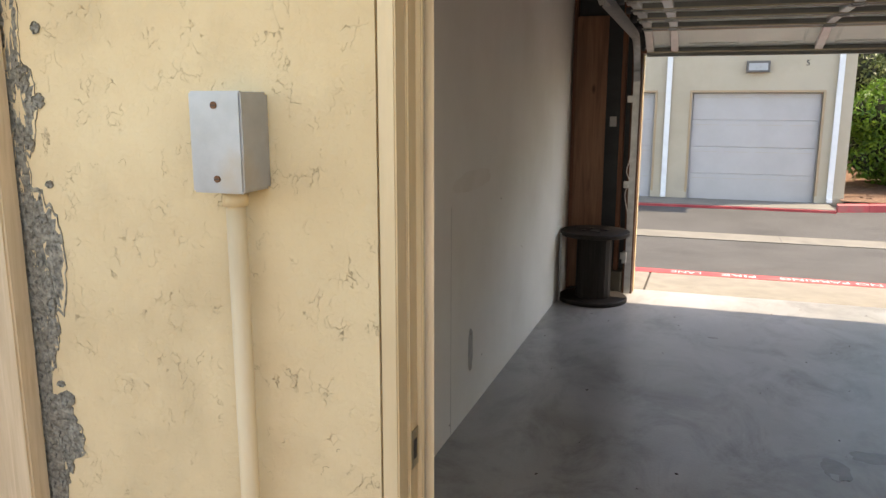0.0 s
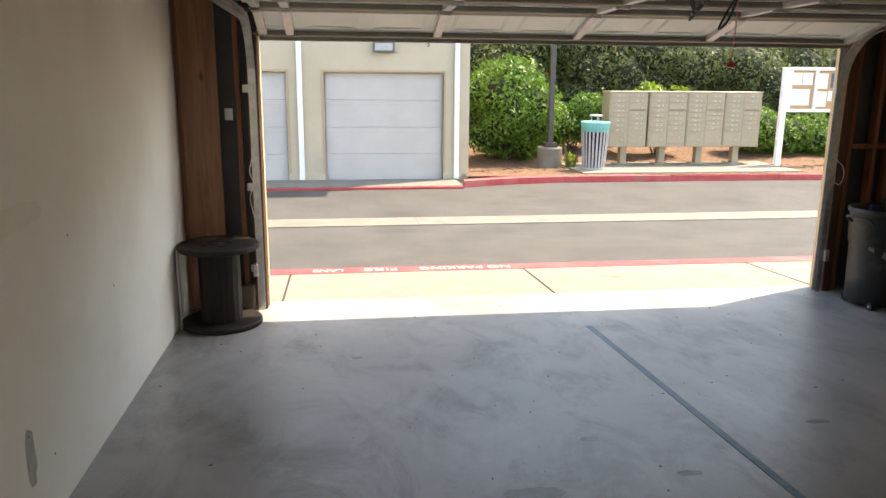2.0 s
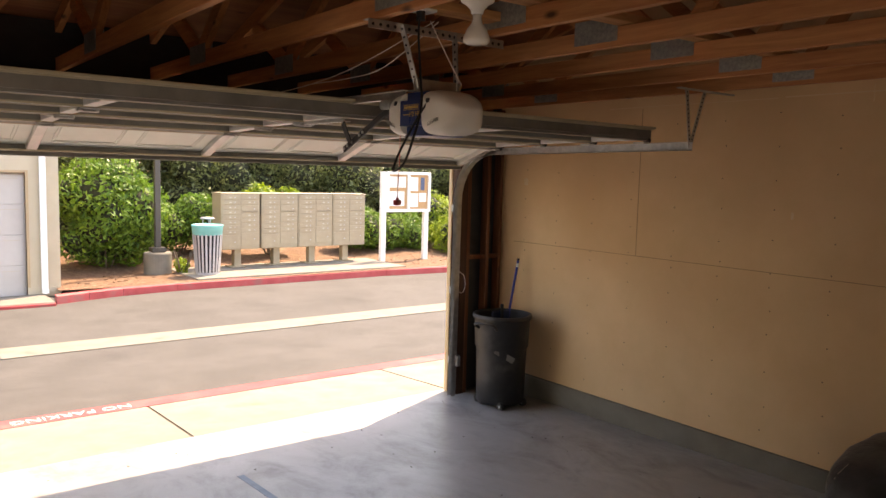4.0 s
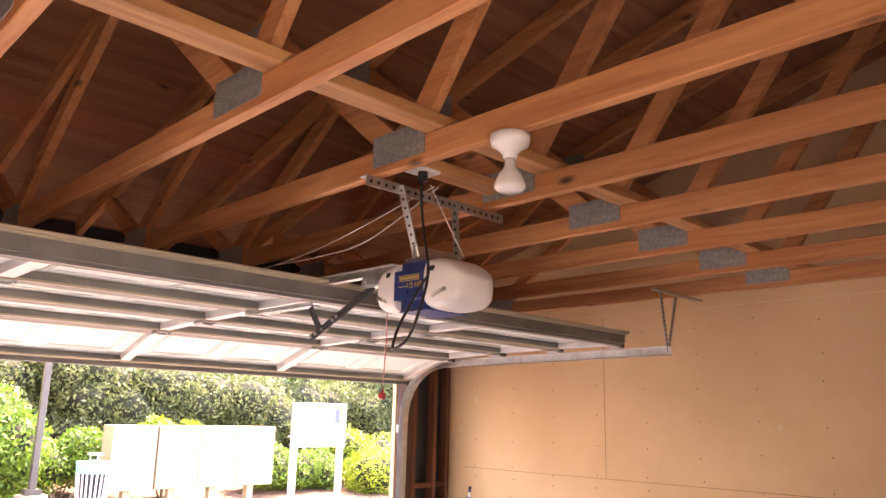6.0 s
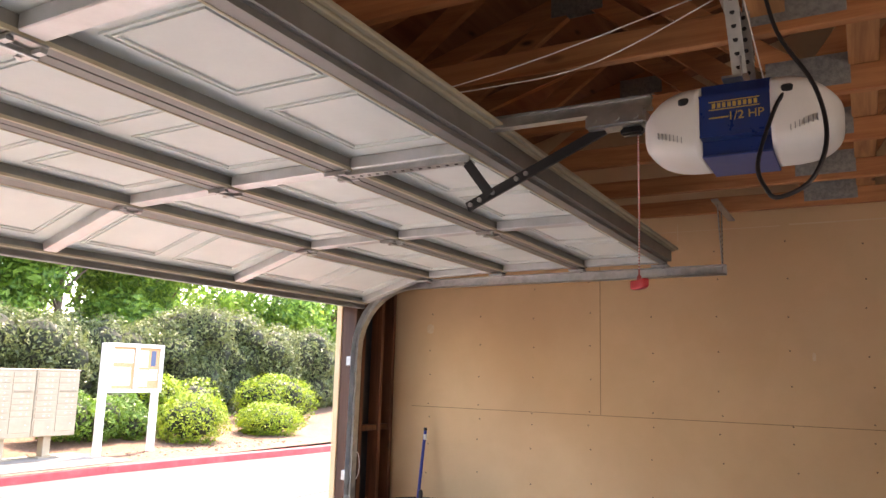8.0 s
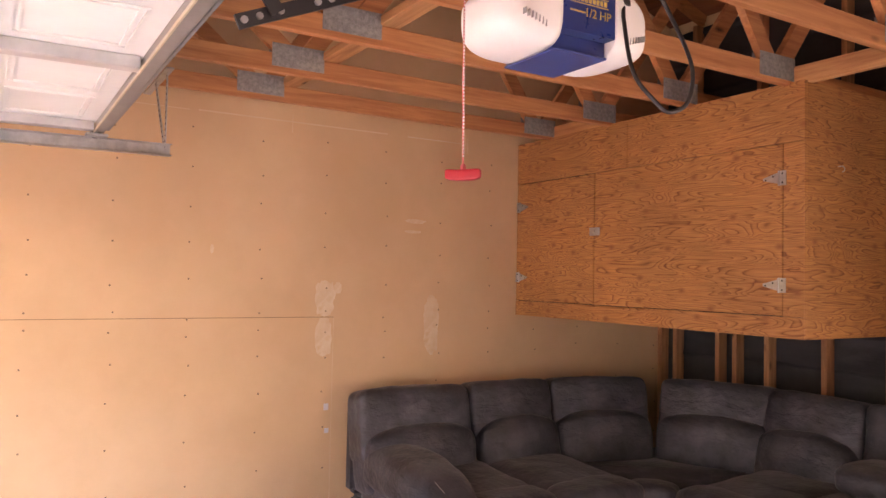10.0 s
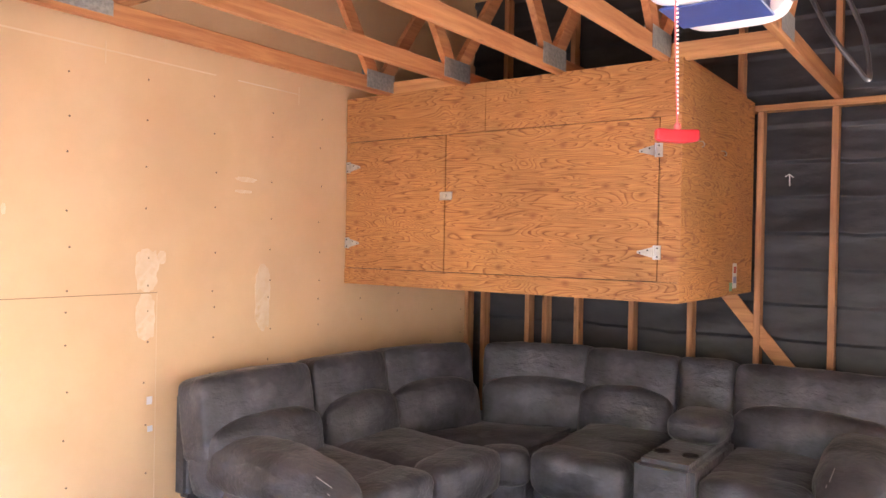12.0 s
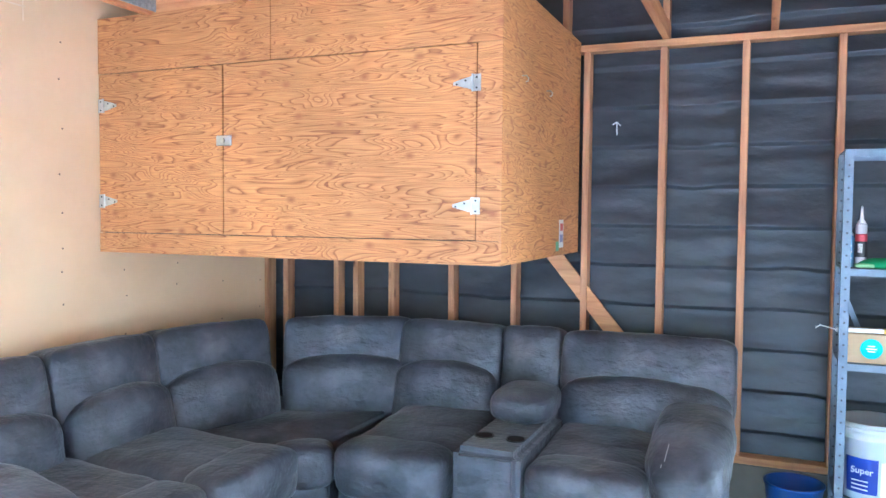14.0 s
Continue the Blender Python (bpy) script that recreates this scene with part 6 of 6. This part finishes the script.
# far kerb, planted bed and mailbox pad
M_MULCH = surface("bark mulch", (0.075, 0.038, 0.021), (0.20, 0.108, 0.06), 22.0, 0.95, 0, 1.0, 60, c=(0.27, 0.17, 0.105), spots=10.0, depth=0.02)
KZ = -0.12


def bed_z(x, y):
    return KZ + 0.012 + 0.10 * max(0.0, y - 17.9) + 0.03 * noise.noise(Vector((x * 0.6, y * 0.6, 0)))


bm = bmesh.new()
cols = []
for i in range(81):
    x = 2.9 + i * 0.7
    cols.append([bm.verts.new((x, y, bed_z(x, y) if y > 16.2 else KZ + 0.0)) for y in (15.97, 16.3, 17.0, 17.6, 18.3, 19.2, 20.5, 22.5, 26, 40)])
for a, b in zip(cols, cols[1:]):
    for k in range(len(a) - 1):
        bm.faces.new((a[k], b[k], b[k + 1], a[k + 1]))
structure("ground_bed", bm, M_MULCH, "reddish bark mulch planting bed rising to a hedge", True)
kerb = thing("pavement_kerb", 6.0, 16.0, -0.25, "red painted concrete kerb along the street", "kerb", "", "structure")
KP = [(2.75, 15.42), (3.3, 15.62), (3.9, 15.80), (4.9, 15.93), (7.2, 15.95), (9.6, 15.95), (12.0, 15.75), (14.4, 15.5), (20, 15.2), (40, 14.6)]
for (xa, ya), (xb, yb) in zip(KP, KP[1:]):
    bm = bmesh.new()
    vs = []
    for x, y in ((xa + 0.003, ya), (xb - 0.003, yb)):
        vs.append([bm.verts.new((x - 6.0, y + dy - 16.0, z + 0.25)) for dy, z in ((0.0, -0.32), (0.012, KZ - 0.02), (0.03, KZ), (0.16, KZ), (0.16, -0.32))])
    for k in range(5):
        j = (k + 1) % 5
        bm.faces.new((vs[0][k], vs[1][k], vs[1][j], vs[0][j]))
    bm.faces.new(vs[0])
    bm.faces.new(vs[1][::-1])
    part("kerb_stone", bm, M_KERBRED, kerb)
structure("pavement_pad", block(5.35, 10.25, 16.12, 17.95, -0.3, KZ + 0.034, 0.008, 1), M_APRON, "pale concrete pad under the mailboxes")
structure("pavement_far_apron", block(-20, 2.72, 15.35, 16.295, -0.4, -0.205, 0.01, 1), M_GUTTER, "grey concrete apron before the garages opposite")
structure("pavement_far_red", block(-20, 2.72, 15.28, 15.349, -0.4, -0.222), M_KERBRED, "red painted edge of the far apron")

# ---- garage building opposite ----
M_FARDOOR = surface("off white garage door", (0.44, 0.41, 0.385), (0.49, 0.46, 0.435), 1.5, 0.6, 0, 0.1, 40)
M_BROWNTRIM = plain("tan trim", (0.42, 0.30, 0.18), 0.6)
hs = thing("garage_building", -2.0, 16.3, -0.25, "cream stucco garage building with white roll-up doors", "garage building")
bdoors = [(0.105, 2.46), (-2.95, -0.605), (-6.5, -4.15), (-9.7, -7.35)]
edges = sorted(bdoors)
xs_ = [-13.0] + [v for d in edges for v in d] + [2.98]
for a, b in zip(xs_[0::2], xs_[1::2]):
    part("wall", block(a + 2.0, b + 2.0, 0.0, 0.25, 0.0, 2.14), M_STUCCO_FAR, hs)
    part("plinth", block(a + 2.0, b + 2.0, -0.02, -0.001, 0.0, 0.17), M_STUCCO_FAR, hs)
part("wall", block(-11.0, 4.98, 0.0, 0.25, 2.141, 5.6), M_STUCCO_FAR, hs)
part("side_wall", block(4.73, 4.98, 0.251, 9.0, 0.0, 5.6), M_STUCCO_FAR, hs)
part("roof", block(-11.3, 5.3, -0.4, 9.2, 5.601, 5.75), M_GUTTER, hs)
for a, b in bdoors:
    dd = part("garage_door", block(a + 2.0, b + 2.0, 0.10, 0.13, 0.0, 2.14), M_FARDOOR, hs, "white sectional garage door")
    for i in range(4):
        part("door_panel", block(a + 2.02, b + 1.98, 0.088, 0.0995, 0.02 + i * 0.53, 0.02 + i * 0.53 + 0.515, 0.006, 1), M_FARDOOR, dd)
        for j in range(4):
            w = (b - a - 0.04) / 4
            x = a + 2.02 + j * w
            part("panel_groove", block(x + 0.07, x + w - 0.07, 0.0855, 0.0878, 0.02 + i * 0.53 + 0.43, 0.02 + i * 0.53 + 0.437), M_STUCCO_FAR, dd)
    for x0, x1, z0, z1 in ((a - 0.045, a, 0, 2.185), (b, b + 0.045, 0, 2.185), (a + 0.001, b - 0.001, 2.142, 2.185)):
        part("door_trim", block(x0 + 2.0, x1 + 2.0, -0.015, 0.09, z0, z1, 0.004, 1), M_BROWNTRIM, dd, "tan wooden trim")
for x in (-0.35, 2.72, -3.7, -7.0):
    dsp = part("downspout", block(x + 1.95, x + 2.05, -0.085, -0.022, 0.06, 5.55, 0.008, 2), M_WHITE, hs, "white downspout")
    part("outlet", block(x + 1.95, x + 2.05, -0.14, -0.0855, 0.06, 0.14, 0.008, 2), M_WHITE, dsp)
for x in (1.275,):
    lf = part("wall_light", block(x + 1.79, x + 2.21, -0.10, -0.001, 2.52, 2.735, 0.008, 2), plain("bronze light housing", (0.12, 0.11, 0.10), 0.5), hs, "bronze box wall light")
    part("lens", block(x + 1.83, x + 2.17, -0.106, -0.1005, 2.555, 2.69), plain("ribbed lens", (0.40, 0.41, 0.40), 0.3), lf, "ribbed glass lens")
text_on("5", 0.15, M_BLACK, hs, pose(4.147, -0.003, 2.684, 90, 0, 0), "black house number", 0.004)

# ---- mailboxes ----
M_MAIL = surface("tan powder coat", (0.32, 0.255, 0.175), (0.36, 0.295, 0.205), 6.0, 0.45, 0, 0.05, 80)
M_TAG = plain("pale tan tag", (0.46, 0.41, 0.33), 0.6)
M_MAILD = plain("tan recess", (0.25, 0.20, 0.14), 0.6)


def mailbox():
    t = thing("mailbox_unit", 0, 0, 0, "tan cluster mailbox on a pedestal with many small doors", "mailbox", "row of cluster mailboxes")
    part("base_plate", block(-0.19, 0.19, -0.15, 0.17, 0.0, 0.018, 0.003, 1), M_MAIL, t)
    part("pedestal", block(-0.075, 0.075, -0.08, 0.09, 0.0185, 0.395, 0.006, 1), M_MAIL, t)
    b = part("cabinet", block(-0.44, 0.44, -0.24, 0.26, 0.40, 1.60, 0.008, 2), M_MAIL, t)
    part("roof", block(-0.45, 0.45, -0.255, 0.27, 1.601, 1.625, 0.006, 1), M_MAIL, t)
    cols = ((-0.415, -0.03, [0.095] * 8 + [0.31]), (0.005, 0.415, [0.095, 0.095, 0.16] + [0.095] * 4 + [0.28]))
    for x0, x1, hs_ in cols:
        z = 1.575
        for i, h in enumerate(hs_):
            d = part("mail_door", block(x0 + 0.006, x1 - 0.006, -0.252, -0.2405, z - h + 0.006, z - 0.006, 0.003, 1), M_MAIL, b)
            part("lock", rod(bmesh.new(), (x1 - 0.10, -0.2565, z - h / 2), (x1 - 0.10, -0.2522, z - h / 2), 0.012, 10), M_STEEL, d)
            if h < 0.12:
                part("number_tag", block((x0 + x1) / 2 - 0.035, (x0 + x1) / 2 + 0.015, -0.2535, -0.2522, z - h / 2 - 0.014, z - h / 2 + 0.014), M_TAG, d)
            z -= h + 0.012
    part("mail_slot", block(0.04, 0.38, -0.262, -0.2525, 1.215, 1.245, 0.003, 1), M_MAILD, b, "mail slot with a shadowed lip")
    return t


mb = mailbox()
mb.matrix_basis = pose(6.74, 17.62, KZ + 0.034)
for x in (7.66, 8.55, 9.44):
    copy_thing(mb, pose(x, 17.62, KZ + 0.034))

# ---- street bin ----
M_TEAL = plain("turquoise liner", (0.16, 0.55, 0.55), 0.45)
M_SLATW = plain("grey steel slat", (0.42, 0.41, 0.42), 0.5, 0.2)
tb = thing("litter_bin", 5.78, 16.75, KZ + 0.034, "slatted steel litter bin with a turquoise rim", "litter bin")
part("inner_bin", lathe(bmesh.new(), ((0.20, 0.03), (0.255, 0.84), (0.25, 0.845), (0.19, 0.1)), 32), plain("dark liner", (0.02, 0.022, 0.03), 0.5), tb)
part("rim", lathe(bmesh.new(), ((0.285, 0.80), (0.288, 0.80), (0.308, 0.98), (0.312, 0.985), (0.312, 1.0), (0.295, 1.005), (0.28, 0.99), (0.26, 0.85)), 36), M_TEAL, tb, "turquoise rolled rim", True)
part("base_ring", lathe(bmesh.new(), ((0.225, 0.0), (0.235, 0.002), (0.238, 0.04), (0.225, 0.042)), 36), M_SLATW, tb)
for k in range(22):
    a = k * 2 * math.pi / 22
    c, s = math.cos(a), math.sin(a)
    part("slat", beam(bmesh.new(), (0.237 * c, 0.237 * s, 0.043), (0.292 * c, 0.292 * s, 0.81), 0.038, 0.008, (c, s, 0)), M_SLATW, tb)
part("cap", lathe(bmesh.new(), ((0.05, 1.11), (0.13, 1.115), (0.14, 1.125), (0.13, 1.145), (0.06, 1.155)), 28), M_SLATW, tb, "round rain cap on posts", True)
for a in (0.5, 2.6, 4.7):
    part("cap_post", rod(bmesh.new(), (0.09 * math.cos(a), 0.09 * math.sin(a), 0.985), (0.09 * math.cos(a), 0.09 * math.sin(a), 1.112), 0.010, 8), M_SLATW, tb)
part("cap_plate", rod(bmesh.new(), (0, 0, 0.975), (0, 0, 0.985), 0.27, 28), M_TEAL, tb)

# ---- lamp post ----
M_POST = plain("dark bronze paint", (0.055, 0.05, 0.045), 0.45)
lp = thing("street_lamp", 5.0, 17.45, KZ + 0.012, "dark bronze square lamp post on a round concrete base", "street lamp")
part("footing", lathe(bmesh.new(), ((0.27, -0.05), (0.275, 0.40), (0.262, 0.425), (0.02, 0.43)), 32), M_GUTTER, lp, "round concrete footing")
part("base_plate", block(-0.14, 0.14, -0.14, 0.14, 0.432, 0.53, 0.015, 2), M_POST, lp)
part("pole", block(-0.055, 0.055, -0.055, 0.055, 0.531, 5.2, 0.006, 1), M_POST, lp)
part("arm", block(-0.5, -0.056, -0.03, 0.03, 5.05, 5.11, 0.004, 1), M_POST, lp)
part("lantern", block(-0.95, -0.501, -0.16, 0.16, 5.03, 5.15, 0.02, 2), M_POST, lp)

# ---- notice board ----
M_CORK = surface("cork", (0.42, 0.24, 0.11), (0.53, 0.33, 0.17), 40.0, 0.9, 0, 0.3, 120)
nb = thing("notice_board", 11.0, 17.30, KZ + 0.02, "white framed cork notice board on two posts with paper sheets", "notice board")
for x, y in ((-0.66, 0.0), (0.66, 0.05)):
    part("post", block(x - 0.065, x + 0.065, y - 0.055, y + 0.055, -0.05, 2.18 if x < 0 else 1.20, 0.006, 1), M_WHITE, nb, "white painted post")
part("cork_panel", block(-0.59, 0.72, -0.02, 0.03, 1.22, 2.17), M_CORK, nb, "brown cork panel")
for q in ((-0.594, 0.73, 1.20, 1.27), (-0.594, 0.73, 2.12, 2.19), (-0.594, -0.52, 1.271, 2.119), (0.66, 0.73, 1.271, 2.119), (0.03, 0.10, 1.271, 2.119)):
    part("frame", block(q[0], q[1], -0.07, -0.021, q[2], q[3], 0.005, 1), M_WHITE, nb)
for x, z, w, h in ((-0.49, 1.80, 0.22, 0.27), (-0.25, 1.80, 0.24, 0.27), (-0.49, 1.35, 0.44, 0.36), (0.13, 1.72, 0.23, 0.34), (0.13, 1.32, 0.24, 0.34), (0.40, 1.45, 0.22, 0.22)):
    pg = part("notice_sheet", block(x, x + w, -0.026, -0.0205, z, z + h), M_WHITE, nb, "white paper notice")
    for i in range(int(h / 0.05)):
        part("print_bar", block(x + 0.03, x + w - 0.03, -0.0275, -0.0262, z + 0.03 + i * 0.05, z + 0.037 + i * 0.05), M_SLATW, pg)
part("dark_poster", block(0.44, 0.56, -0.026, -0.0205, 1.74, 2.06), plain("dark blue print", (0.06, 0.09, 0.16), 0.6), nb, "dark blue poster")


# ---- planting ----
def leaf_material(name, a, b, trans=0.35):
    m, n, l, p = nodes_of(name)
    g = n.new("ShaderNodeNewGeometry")
    ramp = n.new("ShaderNodeValToRGB")
    ramp.color_ramp.elements[0].color, ramp.color_ramp.elements[1].color = rgb(*a), rgb(*b)
    l.new(g.outputs["Random Per Island"], ramp.inputs["Fac"])
    l.new(ramp.outputs["Color"], p.inputs["Base Color"])
    p.inputs["Roughness"].default_value = 0.45
    tr_ = n.new("ShaderNodeBsdfTranslucent")
    l.new(ramp.outputs["Color"], tr_.inputs["Color"])
    mx = n.new("ShaderNodeMixShader")
    mx.inputs["Fac"].default_value = trans
    l.new(p.outputs["BSDF"], mx.inputs[1])
    l.new(tr_.outputs["BSDF"], mx.inputs[2])
    l.new(mx.outputs["Shader"], n["Material Output"].inputs["Surface"])
    return m


def leaf_mesh(name, centres, normals, size, material, seed):
    """Many small pointed leaves, each a bent diamond of two triangles."""
    rs = np.random.RandomState(seed)
    n = len(centres)
    r = rs.normal(size=(n, 3))
    u = normals + r * 0.7
    u /= np.linalg.norm(u, axis=1)[:, None]
    t = np.cross(u, rs.normal(size=(n, 3)))
    t /= np.linalg.norm(t, axis=1)[:, None]
    s = np.cross(u, t)
    L = (size * rs.uniform(0.6, 1.3, n))[:, None]
    v = np.stack([centres - t * L, centres + s * L * 0.42 + u * L * 0.15, centres + t * L, centres - s * L * 0.42 + u * L * 0.15], 1).reshape(-1, 3)
    i = np.arange(n) * 4
    f = np.concatenate([np.stack([i, i + 1, i + 2], 1), np.stack([i, i + 2, i + 3], 1)]).tolist()
    me = bpy.data.meshes.new(name)
    me.from_pydata(v.tolist(), [], f)
    me.materials.append(material)
    return me


def blob_cloud(blobs, count, seed, shell=0.75):
    """Leaf places on and just inside a heap of uneven ellipsoids."""
    rs = np.random.RandomState(seed)
    vol = np.array([b[3] * b[4] + b[4] * b[5] + b[3] * b[5] for b in blobs])
    pick = rs.choice(len(blobs), count, p=vol / vol.sum())
    B = np.array(blobs)[pick]
    d = rs.normal(size=(count, 3))
    d /= np.linalg.norm(d, axis=1)[:, None]
    rad = shell + (1.04 - shell) * rs.uniform(0, 1, count) ** 0.5
    bump = 1 + 0.10 * np.sin(d[:, 0] * 7 + B[:, 0] * 3) * np.sin(d[:, 2] * 6 + B[:, 1]) + 0.07 * np.sin(d[:, 1] * 13 + d[:, 2] * 11)
    c = B[:, :3] + d * B[:, 3:6] * (rad * bump)[:, None]
    return c, d


# near-black green that puts the shade deep between leaves into colour
M_CORE = surface("dark core shade", (0.012, 0.016, 0.008), (0.03, 0.035, 0.016), 9.0, 0.95)
M_TWIG = wood("grey bark", (0.07, 0.05, 0.035), (0.14, 0.105, 0.075), "z", 1.5, 0.9, False)
LEAF_BRIGHT = leaf_material("bright green leaf", (0.045, 0.13, 0.015), (0.17, 0.30, 0.035))
LEAF_HEDGE = leaf_material("olive hedge leaf", (0.055, 0.085, 0.028), (0.19, 0.225, 0.085), 0.4)
LEAF_LIME = leaf_material("lime shrub leaf", (0.09, 0.17, 0.012), (0.30, 0.40, 0.03))
LEAF_TREE = leaf_material("tree leaf", (0.06, 0.16, 0.025), (0.26, 0.42, 0.06), 0.5)


def shrub(name, x, y, z, blobs, count, size, leaf, label, seed, category="shrub", group="", core=0.72):
    t = thing(name, x, y, z, label, category, group)
    c, d = blob_cloud(blobs, count, seed)
    ob = new("crown", leaf_mesh("crown", c, d, size, leaf, seed))
    ob.parent = t
    # solid dark balls added inside the crown to stand for its shaded depth
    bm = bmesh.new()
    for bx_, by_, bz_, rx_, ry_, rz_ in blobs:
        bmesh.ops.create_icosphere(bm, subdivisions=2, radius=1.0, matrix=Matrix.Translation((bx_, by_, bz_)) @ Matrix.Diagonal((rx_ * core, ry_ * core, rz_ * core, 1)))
    part("shade_core", bm, M_CORE, t)
    bm = bmesh.new()
    for k in range(4):
        a = k * 1.7 + seed
        rod(bm, (0.06 * math.cos(a), 0.06 * math.sin(a), -0.05), (0.25 * math.cos(a), 0.25 * math.sin(a), 0.45), 0.025, 6, 0.012)
    part("stem", bm, M_TWIG, t)
    return t


def heap(rs, w, d, h, n, r0):
    """Blobs heaped in a box of that size, standing on its bottom."""
    out = []
    for _ in range(n):
        r = r0 * rs.uniform(0.75, 1.25)
        out.append((rs.uniform(-w / 2 + r * 0.6, w / 2 - r * 0.6), rs.uniform(-d / 2 + r * 0.6, d / 2 - r * 0.6), rs.uniform(r * 0.7, max(r * 0.8, h - r)), r, r, r * 0.95))
    return out


rs = np.random.RandomState(11)
shrub("laurel_bush", 4.25, 18.45, bed_z(4.2, 18.4), heap(rs, 2.0, 1.6, 2.45, 16, 0.55), 15000, 0.062, LEAF_BRIGHT, "tall dense green laurel bush on bark mulch", 1, "bush")
shrub("clipped_hedge", 6.1, 19.4, bed_z(6.1, 19.4), heap(rs, 2.6, 1.3, 1.55, 14, 0.48), 12000, 0.052, LEAF_BRIGHT, "bright green clipped hedge behind a litter bin", 2, "hedge")
shrub("clipped_hedge", 11.4, 19.0, bed_z(11.4, 19.0), heap(rs, 2.9, 1.3, 1.15, 14, 0.45), 12000, 0.050, LEAF_BRIGHT, "green clipped hedge behind the notice board", 3, "hedge")
shrub("young_plant", 8.1, 18.9, bed_z(8.1, 18.9), heap(rs, 1.5, 0.8, 1.75, 6, 0.38), 2600, 0.075, LEAF_LIME, "bright young shoots above the mailboxes", 4)
shrub("low_plant", 5.45, 17.25, bed_z(5.4, 17.2), heap(rs, 0.34, 0.3, 0.34, 4, 0.11), 260, 0.05, LEAF_LIME, "small bright weed beside the lamp footing", 5, core=0.4)
shrub("round_shrub", 13.45, 18.1, bed_z(13.4, 18.1), [(0, 0, 0.50, 0.88, 0.8, 0.62), (0.2, 0.1, 0.6, 0.6, 0.6, 0.5)], 7000, 0.040, LEAF_LIME, "clipped round lime-green shrub on bark mulch", 6, "shrub", "clipped shrubs")
shrub("round_shrub", 16.3, 18.2, bed_z(16.3, 18.2), [(0, 0, 0.36, 0.98, 0.8, 0.46), (-0.2, 0.1, 0.4, 0.6, 0.6, 0.42)], 6500, 0.040, LEAF_LIME, "clipped low lime-green shrub on bark mulch", 7, "shrub", "clipped shrubs")
shrub("lime_shrub", 14.2, 19.6, bed_z(14.2, 19.6), heap(rs, 2.6, 1.2, 1.6, 9, 0.55), 8000, 0.05, LEAF_LIME, "loose lime-green shrub before the tall hedge", 8)
shrub("lime_shrub", 18.6, 19.9, bed_z(18.6, 19.9), heap(rs, 3.2, 1.2, 1.5, 9, 0.55), 7000, 0.05, LEAF_LIME, "loose lime-green shrub before the tall hedge", 9)
for k in range(9):
    x = 4.0 + k * 3.4
    h = 3.15 + 0.35 * math.sin(k * 1.9) - (0.02 * k)
    shrub("tall_hedge", x, 22.2 + 0.3 * math.sin(k * 2.3), bed_z(x, 22.2) - 0.1, heap(rs, 4.3, 2.0, h, 44, 0.68), 34000, 0.062, LEAF_HEDGE, "tall uneven olive-green hedge along the bank", 20 + k, "hedge", "tall hedge")


def tree(x, y, z, h, r, count, seed):
    t = thing("street_tree", x, y, z, "leafy bright green tree behind the hedge", "tree", "trees behind the hedge")
    rr_ = np.random.RandomState(seed)
    bm = bmesh.new()
    rod(bm, (0, 0, -0.3), (0.1, 0, h * 0.55), 0.16, 9, 0.09)
    blobs = []
    for k in range(20):
        a, e = rr_.uniform(0, 6.28), rr_.uniform(0.28, 1.0)
        q = r * rr_.uniform(0.35, 0.85)
        p = (q * math.cos(a), q * math.sin(a), h * e)
        rod(bm, (0.05, 0, h * min(0.5, e * 0.6)), p, 0.05, 6, 0.015)
        s = r * rr_.uniform(0.28, 0.45)
        blobs.append((*p, s, s, s * 0.62))
    part("trunk", bm, M_TWIG, t)
    c, d = blob_cloud(blobs, count, seed, 0.2)
    ob = new("crown", leaf_mesh("crown", c, d, 0.13, LEAF_TREE, seed))
    ob.parent = t
    return t


for k, (x, y, h, r) in enumerate(((1.5, 27, 7.0, 3.0), (6.0, 25.5, 7.0, 3.0), (10.5, 27, 8.0, 3.4), (15.0, 26, 7.5, 3.2), (20.0, 27.5, 8.0, 3.5), (26.0, 27, 8.0, 3.6), (33.0, 29, 9.0, 4.0), (12.5, 33, 10.0, 4.5), (22.0, 35, 11.0, 4.8), (3.5, 34, 10.0, 4.5))):
    tree(x, y, bed_z(x, min(y, 26)), h, r, 20000, 60 + k)

# fallen leaves on the far side, patch of sun-bleached chips
chip_mesh = mesh_of("bark_chip", bx(bmesh.new(), -0.03, 0.03, -0.012, 0.012, 0, 0.012), M_MULCH)
bed = bpy.data.objects["ground_bed"]
for k in range(220):
    x, y = rng.uniform(3.2, 15.5), rng.uniform(16.3, 18.2)
    if 5.3 < x < 10.3 and y < 18.0:
        continue
    ob = new("bark_chip", chip_mesh)
    ob.parent = bed
    ob.matrix_basis = pose(x, y, bed_z(x, y) + 0.004, rng.uniform(-15, 15), rng.uniform(-15, 15), rng.uniform(0, 180))

# unseen ground and fence added behind, where the walk begins, to bounce light
structure("pavement_path", block(-3.0, 3.0, -3.0, 0.515, -0.2, 0.09), M_APRON, "pale concrete path outside the side door")
structure("pavement_step", block(-1.4, 0.70, 0.517, 1.198, -0.2, 0.092), M_APRON, "pale concrete path at the side door")
fence = thing("fence", 0, -2.0, 0.09, "unseen weathered tan board fence, added behind the garage to bounce light", "fence")
for k in range(30):
    part("board", block(-3.0 + k * 0.2, -3.0 + k * 0.2 + 0.192, 0, 0.02, 0, 1.75), M_CREAMPAINT, fence)
